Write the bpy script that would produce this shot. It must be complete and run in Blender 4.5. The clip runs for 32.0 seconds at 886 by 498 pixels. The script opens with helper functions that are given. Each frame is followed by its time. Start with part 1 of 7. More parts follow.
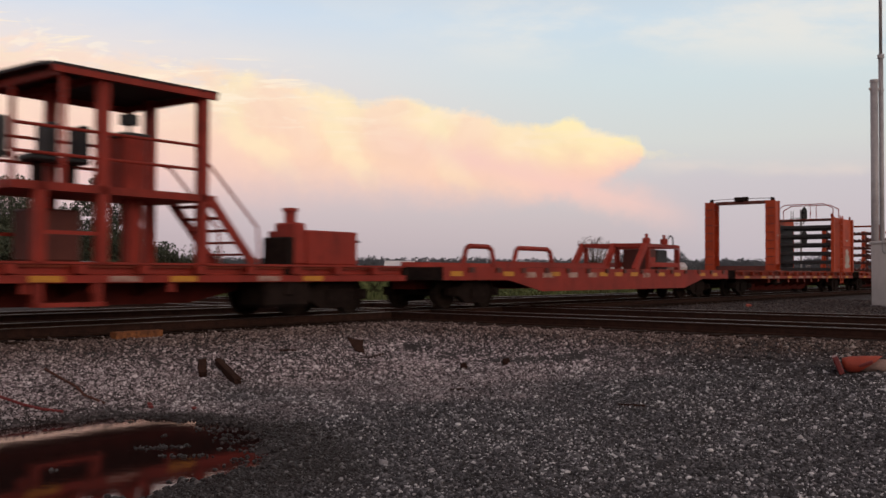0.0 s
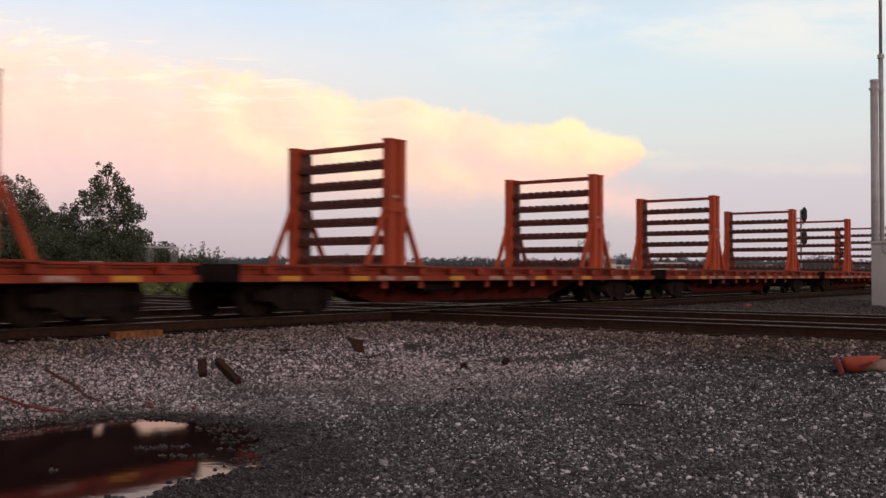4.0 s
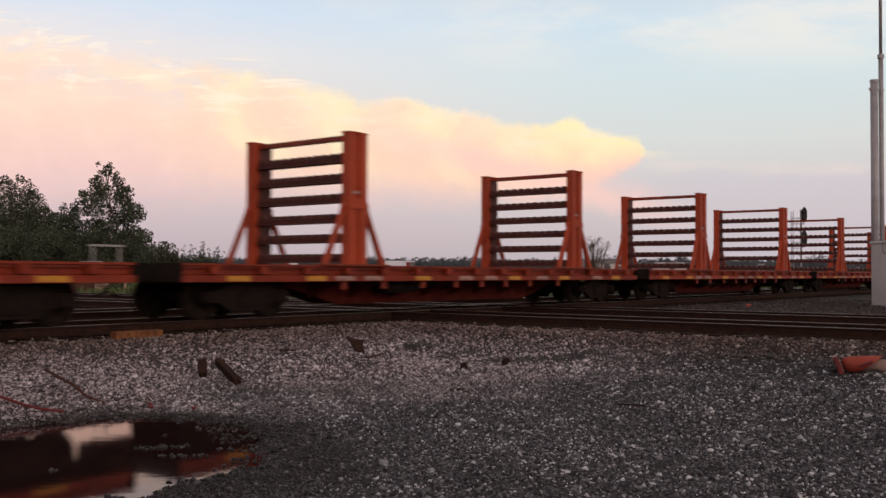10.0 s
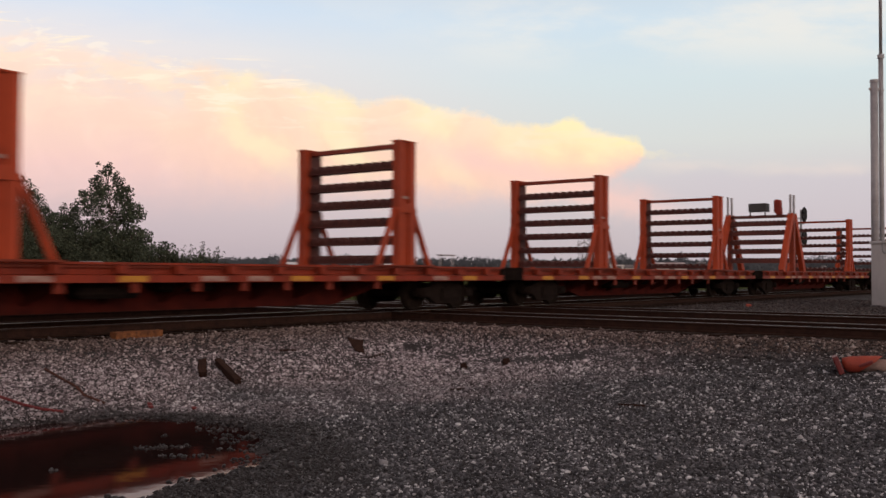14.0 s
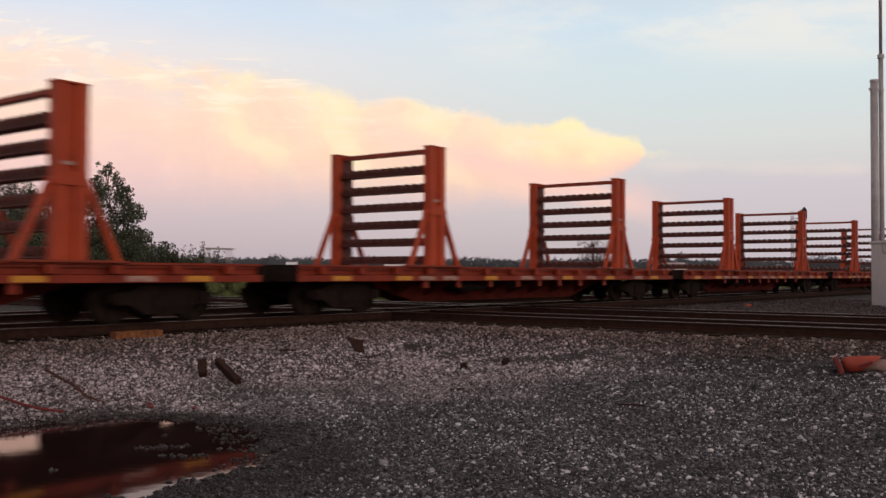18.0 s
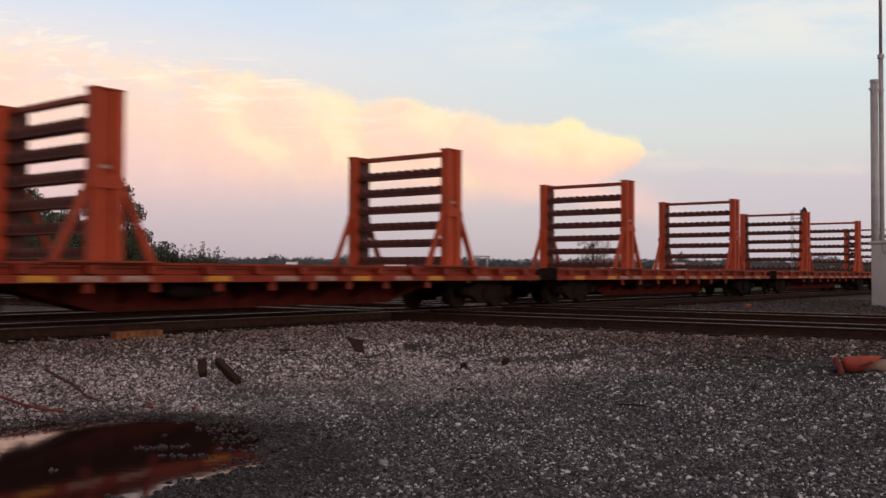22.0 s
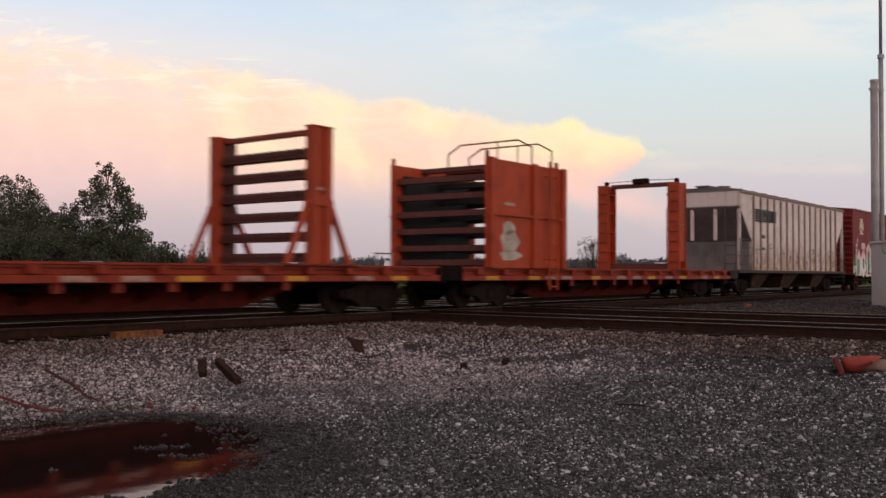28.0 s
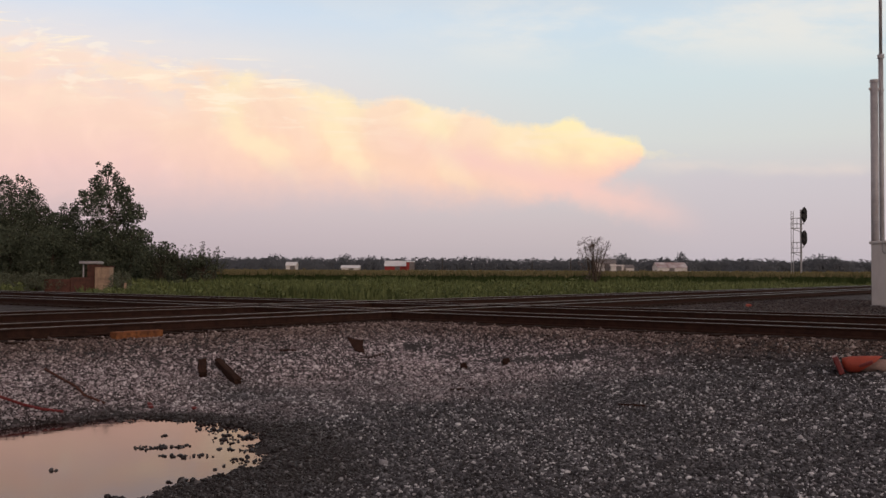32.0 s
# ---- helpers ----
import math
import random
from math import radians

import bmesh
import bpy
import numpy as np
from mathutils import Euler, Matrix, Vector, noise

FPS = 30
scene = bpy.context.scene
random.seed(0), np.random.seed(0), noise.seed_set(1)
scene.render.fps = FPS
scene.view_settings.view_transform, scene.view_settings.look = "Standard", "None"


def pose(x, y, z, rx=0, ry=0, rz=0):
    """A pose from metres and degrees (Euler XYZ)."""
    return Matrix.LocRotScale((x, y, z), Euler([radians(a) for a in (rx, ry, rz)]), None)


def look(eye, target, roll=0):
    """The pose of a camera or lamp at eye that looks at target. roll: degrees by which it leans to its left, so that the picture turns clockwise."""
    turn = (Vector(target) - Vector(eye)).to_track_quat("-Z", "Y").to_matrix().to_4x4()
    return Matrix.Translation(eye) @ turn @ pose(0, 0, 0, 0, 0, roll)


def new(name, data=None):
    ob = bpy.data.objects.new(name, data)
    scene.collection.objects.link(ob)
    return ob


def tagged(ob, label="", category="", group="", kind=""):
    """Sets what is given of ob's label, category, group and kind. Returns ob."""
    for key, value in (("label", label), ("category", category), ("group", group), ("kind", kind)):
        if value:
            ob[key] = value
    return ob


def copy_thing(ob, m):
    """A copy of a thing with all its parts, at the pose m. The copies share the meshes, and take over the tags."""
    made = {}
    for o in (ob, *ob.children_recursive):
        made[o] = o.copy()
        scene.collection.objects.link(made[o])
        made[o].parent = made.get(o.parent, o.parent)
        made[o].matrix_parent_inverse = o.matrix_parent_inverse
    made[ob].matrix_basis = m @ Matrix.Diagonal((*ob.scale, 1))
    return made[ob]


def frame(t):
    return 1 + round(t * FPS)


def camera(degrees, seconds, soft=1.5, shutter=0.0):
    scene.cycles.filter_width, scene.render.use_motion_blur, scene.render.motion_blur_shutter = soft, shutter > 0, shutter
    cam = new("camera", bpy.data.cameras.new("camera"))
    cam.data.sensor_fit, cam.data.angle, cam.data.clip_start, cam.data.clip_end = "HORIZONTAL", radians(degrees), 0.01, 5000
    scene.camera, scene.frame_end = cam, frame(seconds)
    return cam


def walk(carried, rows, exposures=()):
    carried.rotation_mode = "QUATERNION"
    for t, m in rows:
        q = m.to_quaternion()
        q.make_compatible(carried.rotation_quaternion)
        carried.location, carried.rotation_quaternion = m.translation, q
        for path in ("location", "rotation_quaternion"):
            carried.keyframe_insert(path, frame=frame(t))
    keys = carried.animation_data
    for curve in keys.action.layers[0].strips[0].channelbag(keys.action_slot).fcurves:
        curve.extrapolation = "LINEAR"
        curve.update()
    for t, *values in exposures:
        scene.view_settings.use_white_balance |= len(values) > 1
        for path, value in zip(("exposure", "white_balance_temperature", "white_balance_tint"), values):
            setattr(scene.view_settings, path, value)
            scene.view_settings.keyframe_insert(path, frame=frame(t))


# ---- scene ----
cam = camera(49.93, 32.0, soft=1.5, shutter=0.34)
EYE = (0.0, 0.0, 0.91)          # world zero is the top of the rails
TILT = 1.455                    # degrees upwards
_t = math.tan(radians(TILT))
STOPS = [(0, 0), (1, -0.05), (2, 0.1), (2.5, 0.2), (3, 0.2), (6, 0.08), (25, 0.08), (28, 0.1), (29, 0.2), (29.5, 0.30), (30, 0.48),
         (30.5, 0.60), (31, 0.62), (31.4, 0.52), (31.8, 0.22), (32, 0.02)]
walk(cam, [(0.0, look(EYE, (0, 100, EYE[2] + 100 * _t), 0.235)), (32.0, look(EYE, (0, 100, EYE[2] + 100 * _t), 0.235))], exposures=STOPS)

# ---------------------------------------------------------------- world and sun
PHI = 0.653                     # heading of the railway line from the view's axis, radians
DA = 15.44                      # distance of the near main track from the camera
DA2 = 20.25                     # the second main track
SB, SB2 = 17.95, 22.65          # the two tracks that cross it
YARD = pose(0, 0, 0, 0, 0, 90 - math.degrees(PHI))   # local x runs along the main line, y away from the camera


def yard(s, d, z=0.0):
    return YARD @ Vector((s, d, z))


world = bpy.data.worlds.new("dusk_sky")
scene.world = world
world.use_nodes = True
scene.view_settings.exposure = 0.0


class Nodes:
    """Small builder for node trees."""

    def __init__(self, tree):
        self.tree = tree
        tree.nodes.clear()

    def add(self, kind, **values):
        node = self.tree.nodes.new(kind)
        for key, value in values.items():
            setattr(node, key, value)
        return node

    def link(self, a, b):
        self.tree.links.new(a, b)

    def put(self, socket, value):
        if hasattr(value, "is_output"):
            self.link(value, socket)
        else:
            socket.default_value = value

    def math(self, op, a, b=0.0, c=0.0, clamp=False):
        node = self.add("ShaderNodeMath", operation=op, use_clamp=clamp)
        for i, v in enumerate((a, b, c)):
            self.put(node.inputs[i], v)
        return node.outputs[0]

    def ramp(self, fac, stops, mode="LINEAR"):
        node = self.add("ShaderNodeValToRGB")
        el = node.color_ramp.elements
        node.color_ramp.interpolation = mode
        while len(el) < len(stops):
            el.new(0.5)
        for e, (p, col) in zip(el, stops):
            e.position = p
            e.color = (*col, 1) if isinstance(col, tuple) else (col, col, col, 1)
        self.put(node.inputs[0], fac)
        return node.outputs[0]

    def mix(self, fac, a, b, mode="MIX"):
        node = self.add("ShaderNodeMix", data_type="RGBA", blend_type=mode)
        self.put(node.inputs[0], fac)
        for i, v in ((6, a), (7, b)):
            if isinstance(v, tuple) and len(v) == 3:
                v = (*v, 1)
            self.put(node.inputs[i], v)
        return node.outputs[2]

    def noise(self, vec, scale, detail=4.0, rough=0.55, dist=0.0):
        node = self.add("ShaderNodeTexNoise")
        if vec is not None:
            self.link(vec, node.inputs["Vector"])
        node.inputs["Scale"].default_value = scale
        node.inputs["Detail"].default_value = detail
        node.inputs["Roughness"].default_value = rough
        node.inputs["Distortion"].default_value = dist
        return node.outputs[0]

    def mapped(self, vec, scale=(1, 1, 1), loc=(0, 0, 0), rot=(0, 0, 0)):
        node = self.add("ShaderNodeMapping")
        self.link(vec, node.inputs[0])
        node.inputs["Location"].default_value = loc
        node.inputs["Rotation"].default_value = rot
        node.inputs["Scale"].default_value = scale
        return node.outputs[0]

    def smooth(self, x, lo, hi):
        node = self.add("ShaderNodeMapRange", interpolation_type="SMOOTHSTEP")
        self.put(node.inputs[0], x)
        node.inputs[1].default_value, node.inputs[2].default_value = lo, hi
        return node.outputs[0]


def srgb(r, g, b):
    return tuple(((v / 255 + 0.055) / 1.055) ** 2.4 if v > 10 else v / 255 / 12.92 for v in (r, g, b))


def make_sky():
    n = Nodes(world.node_tree)
    out = n.add("ShaderNodeOutputWorld")
    bg = n.add("ShaderNodeBackground")
    n.link(bg.outputs[0], out.inputs[0])
    tc = n.add("ShaderNodeTexCoord")
    way = tc.outputs["Generated"]
    sep = n.add("ShaderNodeSeparateXYZ")
    n.link(way, sep.inputs[0])
    x, y, z = sep.outputs
    # h: bearing as a sideways slope before the camera; e: elevation slope
    yy = n.math("MAXIMUM", n.math("ABSOLUTE", y), 0.05)
    h = n.math("DIVIDE", x, yy)
    flat = n.math("SQRT", n.math("ADD", n.math("MULTIPLY", x, x), n.math("MULTIPLY", y, y)))
    e = n.math("DIVIDE", z, n.math("MAXIMUM", flat, 0.05))
    ev = n.math("DIVIDE", z, yy)
    # clear sky: lavender low down, pale blue above, rosier towards one side
    up = n.math("MULTIPLY", e, 1.6)
    base = n.ramp(up, [
        (0.00, srgb(181, 173, 180)), (0.07, srgb(194, 183, 190)), (0.15, srgb(206, 198, 202)),
        (0.22, srgb(211, 213, 212)), (0.32, srgb(208, 220, 224)), (0.42, srgb(204, 220, 232)),
        (0.6, srgb(198, 198, 205)), (0.8, srgb(186, 172, 175)), (1.0, srgb(154, 136, 139))])
    rose = n.ramp(up, [
        (0.00, srgb(176, 164, 174)), (0.07, srgb(192, 176, 187)), (0.15, srgb(214, 188, 194)),
        (0.25, srgb(240, 208, 200)), (0.36, srgb(234, 222, 222)), (0.44, srgb(206, 219, 238)), (0.6, srgb(202, 198, 206)), (0.8, srgb(188, 172, 175)), (1.0, srgb(154, 136, 139))])
    sky = n.mix(n.smooth(h, -0.50, 0.25), rose, base)
    pv = n.add("ShaderNodeCombineXYZ")
    n.link(h, pv.inputs[0]), n.link(ev, pv.inputs[1])
    p = pv.outputs[0]
    # thin high wisps
    wisp = n.noise(n.mapped(p, (2.2, 7.0, 1), (0.3, 0.1, 0), (0, 0, 0.14)), 1.7, 6, 0.6)
    high = n.math("MULTIPLY", n.smooth(wisp, 0.40, 0.62), n.math("MULTIPLY", n.smooth(ev, 0.20, 0.26), n.math("MULTIPLY_ADD", n.smooth(h, -0.05, 0.10), 0.75, 0.25)))
    sky = n.mix(n.math("MULTIPLY", high, 0.62), sky, srgb(243, 234, 222))
    # the large cloud bank: its top falls from one side to the other and ends in a bright head
    t = n.math("MULTIPLY_ADD", h, 1.0, 0.5)
    top = n.ramp(t, [(0.0, 0.270), (0.034, 0.262), (0.105, 0.247), (0.19, 0.230), (0.26, 0.219), (0.315, 0.208),
                     (0.39, 0.192), (0.41, 0.181), (0.462, 0.186), (0.545, 0.166), (0.593, 0.155), (0.611, 0.157),
                     (0.635, 0.167), (0.655, 0.154), (0.694, 0.147), (0.706, 0.142), (0.713, 0.130), (1.0, 0.10)])
    bottom = n.ramp(t, [(0.0, 0.030), (0.2, 0.048), (0.37, 0.058), (0.51, 0.056), (0.58, 0.060), (0.64, 0.074), (0.68, 0.094), (0.70, 0.110), (0.713, 0.122), (1.0, 0.13)])
    soft = n.ramp(t, [(0.0, 0.10), (0.40, 0.065), (0.56, 0.045), (0.65, 0.022), (0.70, 0.012), (1.0, 0.006)])
    puff = n.noise(n.mapped(p, (1, 1.2, 1)), 26.0, 6, 0.6)
    puff2 = n.noise(n.mapped(p, (1, 1.5, 1), (2, 1, 0)), 75.0, 4, 0.6)
    wob = n.math("ADD", n.math("MULTIPLY_ADD", puff, 0.030, -0.015), n.math("MULTIPLY_ADD", puff2, 0.007, -0.0035))
    depth = n.math("SUBTRACT", n.math("ADD", top, wob), ev)
    wide = n.ramp(t, [(0.0, 0.022), (0.3, 0.013), (0.42, 0.010), (0.66, 0.009), (1.0, 0.012)])
    inside = n.math("DIVIDE", n.math("ADD", depth, 0.003), wide, clamp=True)
    low = n.math("DIVIDE", n.math("SUBTRACT", ev, n.math("ADD", bottom, n.math("MULTIPLY_ADD", puff, 0.03, -0.015))), soft, clamp=True)
    low = n.smooth(low, 0.0, 1.0)
    body = n.math("MULTIPLY", inside, low)
    rel = n.math("DIVIDE", depth, n.math("MAXIMUM", n.math("SUBTRACT", top, bottom), 0.01), clamp=True)
    left = n.ramp(rel, [(0.0, srgb(253, 228, 212)), (0.2, srgb(254, 219, 199)), (0.42, srgb(252, 212, 195)), (0.65, srgb(244, 201, 196)), (1.0, srgb(224, 188, 192))])
    right = n.ramp(rel, [(0.0, srgb(255, 231, 194)), (0.16, srgb(254, 224, 188)), (0.42, srgb(254, 214, 183)), (0.70, srgb(252, 205, 184)), (1.0, srgb(238, 190, 187))])
    glow = n.mix(n.smooth(h, -0.36, -0.12), left, right)
    fold = n.noise(n.mapped(p, (1.05, 0.95, 1), (0.37, 0.2, 0), (0, 0, 0.6)), 12.0, 3, 0.5, 2.2)
    fold = n.math("ADD", fold, n.math("MULTIPLY_ADD", n.smooth(h, -0.33, -0.12), 0.12, -0.12))
    comb = n.noise(n.mapped(p, (1.0, 4.5, 1), (0, 0, 0), (0, 0, 0.22)), 11.0, 5, 0.6, 0.6)
    glow = n.mix(n.math("MULTIPLY", n.smooth(fold, 0.44, 0.66), n.math("SUBTRACT", 0.55, n.math("MULTIPLY", rel, 0.75), clamp=True)), glow, srgb(255, 232, 194))
    # curved bright ribs inside the bank
    rise = n.math("SUBTRACT", ev, 0.172)
    arc = n.math("SUBTRACT", h, n.math("MULTIPLY", n.math("MULTIPLY", rise, rise), 9.0))
    arc = n.math("SINE", n.math("MULTIPLY_ADD", arc, 66.0, n.math("MULTIPLY", n.noise(n.mapped(p, (1, 1, 1), (5, 3, 0)), 9.0, 4, 0.6), 6.5)))
    zone = n.math("MULTIPLY", n.smooth(h, -0.30, -0.20), n.math("SUBTRACT", 1.0, n.smooth(h, 0.02, 0.12)))
    zone = n.math("MULTIPLY", zone, n.math("SUBTRACT", 1.0, n.smooth(rel, 0.35, 0.85)))
    glow = n.mix(n.math("MULTIPLY", n.math("SUBTRACT", 1.0, n.smooth(arc, -1.0, 0.2)), n.math("MULTIPLY", zone, 0.45)), glow, srgb(249, 206, 190))
    glow = n.mix(n.math("MULTIPLY", n.smooth(arc, 0.0, 1.0), n.math("MULTIPLY", zone, 0.78)), glow, srgb(255, 233, 192))
    head = n.math("MULTIPLY", n.smooth(h, 0.07, 0.13), n.math("SUBTRACT", 1.0, n.smooth(rel, 0.15, 0.7)))
    glow = n.mix(n.math("MULTIPLY", head, 0.6), glow, srgb(255, 238, 178))
    crest = n.math("MULTIPLY", n.smooth(comb, 0.48, 0.62), n.math("SUBTRACT", 0.95, n.math("MULTIPLY", rel, 2.0), clamp=True))
    glow = n.mix(n.math("MULTIPLY", crest, 0.7), glow, srgb(255, 232, 204))
    thread = n.noise(n.mapped(p, (0.55, 4.2, 1), (0.7, 0.4, 0), (0, 0, 0.12)), 24.0, 5, 0.62, 0.4)
    thread = n.math("MULTIPLY", n.smooth(thread, 0.54, 0.66), n.math("MULTIPLY", n.smooth(depth, -0.022, -0.002), n.math("SUBTRACT", 1.0, n.smooth(depth, 0.03, 0.07))))
    thread = n.math("MULTIPLY", thread, n.math("SUBTRACT", 0.8, n.smooth(h, -0.16, 0.0), clamp=True))
    shade = n.ramp(fold, [(0.28, 0.965), (0.5, 1.0), (0.75, 1.02)])
    glow = n.mix(1.0, glow, shade, "MULTIPLY")
    # rents in the thin upper edge on one side, and small bright puffs before it
    side = n.math("SUBTRACT", 1.0, n.smooth(h, -0.25, -0.08))
    rent = n.noise(n.mapped(p, (1, 3.2, 1), (1.3, 0.2, 0), (0, 0, 0.1)), 10.0, 5, 0.6, 0.4)
    rim = n.math("MULTIPLY", side, n.math("SUBTRACT", 1.0, n.smooth(depth, 0.02, 0.075)))
    body = n.math("MULTIPLY", body, n.math("SUBTRACT", 1.0, n.math("MULTIPLY", n.math("MULTIPLY", n.smooth(rent, 0.48, 0.62), rim), 0.75)))
    sky = n.mix(n.math("MULTIPLY", body, 0.96), sky, glow)
    tuft = n.noise(n.mapped(p, (1, 2.3, 1), (0.9, 0.7, 0), (0, 0, 0.05)), 24.0, 3, 0.5, 0.3)
    tuft = n.math("MULTIPLY", n.smooth(tuft, 0.60, 0.68), n.math("MULTIPLY", side, n.math("MULTIPLY", n.smooth(depth, -0.015, 0.0), n.math("SUBTRACT", 1.0, n.smooth(depth, 0.04, 0.07)))))
    sky = n.mix(n.math("MULTIPLY", tuft, 0.5), sky, srgb(255, 240, 222))
    sky = n.mix(thread, sky, srgb(255, 236, 212))
    # a rosy streak that slants down from the bank's foot
    off = n.math("ABSOLUTE", n.math("SUBTRACT", ev, n.math("MULTIPLY_ADD", h, -0.2577, 0.1265)))
    streak = n.math("SUBTRACT", 1.0, n.smooth(n.math("ADD", off, n.math("MULTIPLY_ADD", puff, 0.03, -0.015)), -0.004, 0.030))
    streak = n.math("MULTIPLY", streak, n.math("MULTIPLY", n.smooth(h, -0.12, 0.05), n.math("SUBTRACT", 1.0, n.smooth(h, 0.20, 0.29))))
    sky = n.mix(n.math("MULTIPLY", streak, 0.85), sky, srgb(246, 201, 192))
    # a grey shelf of cloud low down on one side
    shelf = n.math("MULTIPLY", n.math("SUBTRACT", 1.0, n.smooth(n.math("ADD", ev, n.math("MULTIPLY_ADD", puff, 0.02, -0.01)), 0.098, 0.118)), n.smooth(h, 0.14, 0.30))
    sky = n.mix(n.math("MULTIPLY", shelf, 0.45), sky, srgb(198, 190, 202))
    off = n.math("ABSOLUTE", n.math("SUBTRACT", n.math("ADD", ev, n.math("MULTIPLY_ADD", puff, 0.010, -0.005)), 0.1125))
    lit = n.math("MULTIPLY", n.math("SUBTRACT", 1.0, n.smooth(off, 0.0, 0.012)), n.math("MULTIPLY", n.smooth(h, 0.17, 0.25), n.smooth(n.noise(n.mapped(p, (2, 6, 1)), 4.0, 3), 0.36, 0.6)))
    sky = n.mix(n.math("MULTIPLY", lit, 0.35), sky, srgb(236, 216, 206))
    nish = n.add("ShaderNodeTexSky", sky_type="NISHITA", sun_disc=False)
    nish.sun_elevation, nish.sun_rotation = radians(3), radians(147)
    add = n.mix(1.0, sky, n.mix(1.0, nish.outputs[0], (0.02, 0.02, 0.02), "MULTIPLY"), "ADD")
    n.link(add, bg.inputs[0])
    bg.inputs[1].default_value = SKY_STRENGTH


SKY_STRENGTH = 0.97
make_sky()
sun = new("sun", bpy.data.lights.new("sun", "SUN"))
sun.data.energy, sun.data.angle, sun.data.color = 0.6, radians(25), (1.0, 0.73, 0.60)
sun.matrix_world = look((45, -70, 24), (0, 0, 0))

# ---------------------------------------------------------------- materials


def material(name, build, rough=0.7, metal=0.0):
    m = bpy.data.materials.new(name)
    m.use_nodes = True
    n = Nodes(m.node_tree)
    out = n.add("ShaderNodeOutputMaterial")
    b = n.add("ShaderNodeBsdfPrincipled")
    n.link(b.outputs[0], out.inputs[0])
    b.inputs["Roughness"].default_value = rough
    b.inputs["Metallic"].default_value = metal
    tc = n.add("ShaderNodeTexCoord")
    build(n, b, tc.outputs["Object"])
    return m


def bump(n, b, height, strength=0.3, dist=0.01):
    node = n.add("ShaderNodeBump")
    node.inputs["Strength"].default_value, node.inputs["Distance"].default_value = strength, dist
    n.link(height, node.inputs["Height"])
    n.link(node.outputs[0], b.inputs["Normal"])


def plain(name, a, bcol, scale=6.0, rough=0.7, metal=0.0, grain=60.0, strength=0.15, gloss=0.4):
    """Two tones in stains and a fine grain."""
    def build(n, b, v):
        big = n.noise(v, scale, 5, 0.6)
        fine = n.noise(v, grain, 3, 0.6)
        col = n.mix(n.ramp(big, [(0.35, 0.0), (0.68, 1.0)]), a, bcol)
        col = n.mix(1.0, col, n.ramp(fine, [(0.25, 0.78), (0.75, 1.15)]), "MULTIPLY")
        n.link(col, b.inputs["Base Color"])
        b.inputs["Specular IOR Level"].default_value = gloss if rough < 0.85 else 0.06
        bump(n, b, fine, strength, 0.004)
    return material(name, build, rough, metal)


def painted(name, paint, dark, rust=(0.10, 0.035, 0.018), wear=0.5, rough=0.55):
    """Weathered paint: fading, soot in streaks that run down, rust spots; each car a little different."""
    def build(n, b, v):
        info = n.add("ShaderNodeObjectInfo")
        fade = n.noise(v, 1.3, 4, 0.6)
        streak = n.noise(n.mapped(v, (9, 9, 0.9)), 1.5, 5, 0.65)
        spot = n.noise(v, 14, 6, 0.7)
        col = n.mix(n.ramp(fade, [(0.3, 0.0), (0.7, 1.0)]), paint, dark)
        col = n.mix(n.math("MULTIPLY", n.smooth(streak, 0.52, 0.74), wear), col, tuple(c * 0.35 for c in dark))
        col = n.mix(n.math("MULTIPLY", n.smooth(spot, 0.60, 0.70), wear), col, rust)
        tone = n.math("MULTIPLY_ADD", info.outputs["Random"], 0.22, 0.89)
        col = n.mix(1.0, col, tone, "MULTIPLY")
        n.link(col, b.inputs["Base Color"])
        b.inputs["Specular IOR Level"].default_value = 0.22
        n.link(n.math("MULTIPLY_ADD", spot, 0.35, rough - 0.15), b.inputs["Roughness"])
        bump(n, b, spot, 0.12, 0.004)
    return material(name, build, rough)


ORANGE = painted("orange_car_paint", (0.45, 0.064, 0.020), (0.29, 0.042, 0.016), wear=0.6)
ORANGE_DULL = painted("dull_orange_paint", (0.27, 0.044, 0.019), (0.16, 0.028, 0.015), wear=0.8)
SILL_ORANGE = painted("sooty_orange_sill_paint", (0.28, 0.035, 0.013), (0.165, 0.023, 0.011), wear=0.85)
RED_MACHINE = painted("red_machine_paint", (0.31, 0.034, 0.021), (0.20, 0.024, 0.015), wear=0.65)
BEAM_BROWN = painted("worn_beam_steel", (0.13, 0.040, 0.030), (0.08, 0.028, 0.024), wear=0.8)
MAROON = painted("maroon_boxcar_paint", (0.20, 0.019, 0.020), (0.15, 0.0155, 0.0165), (0.07, 0.03, 0.02), 0.45)


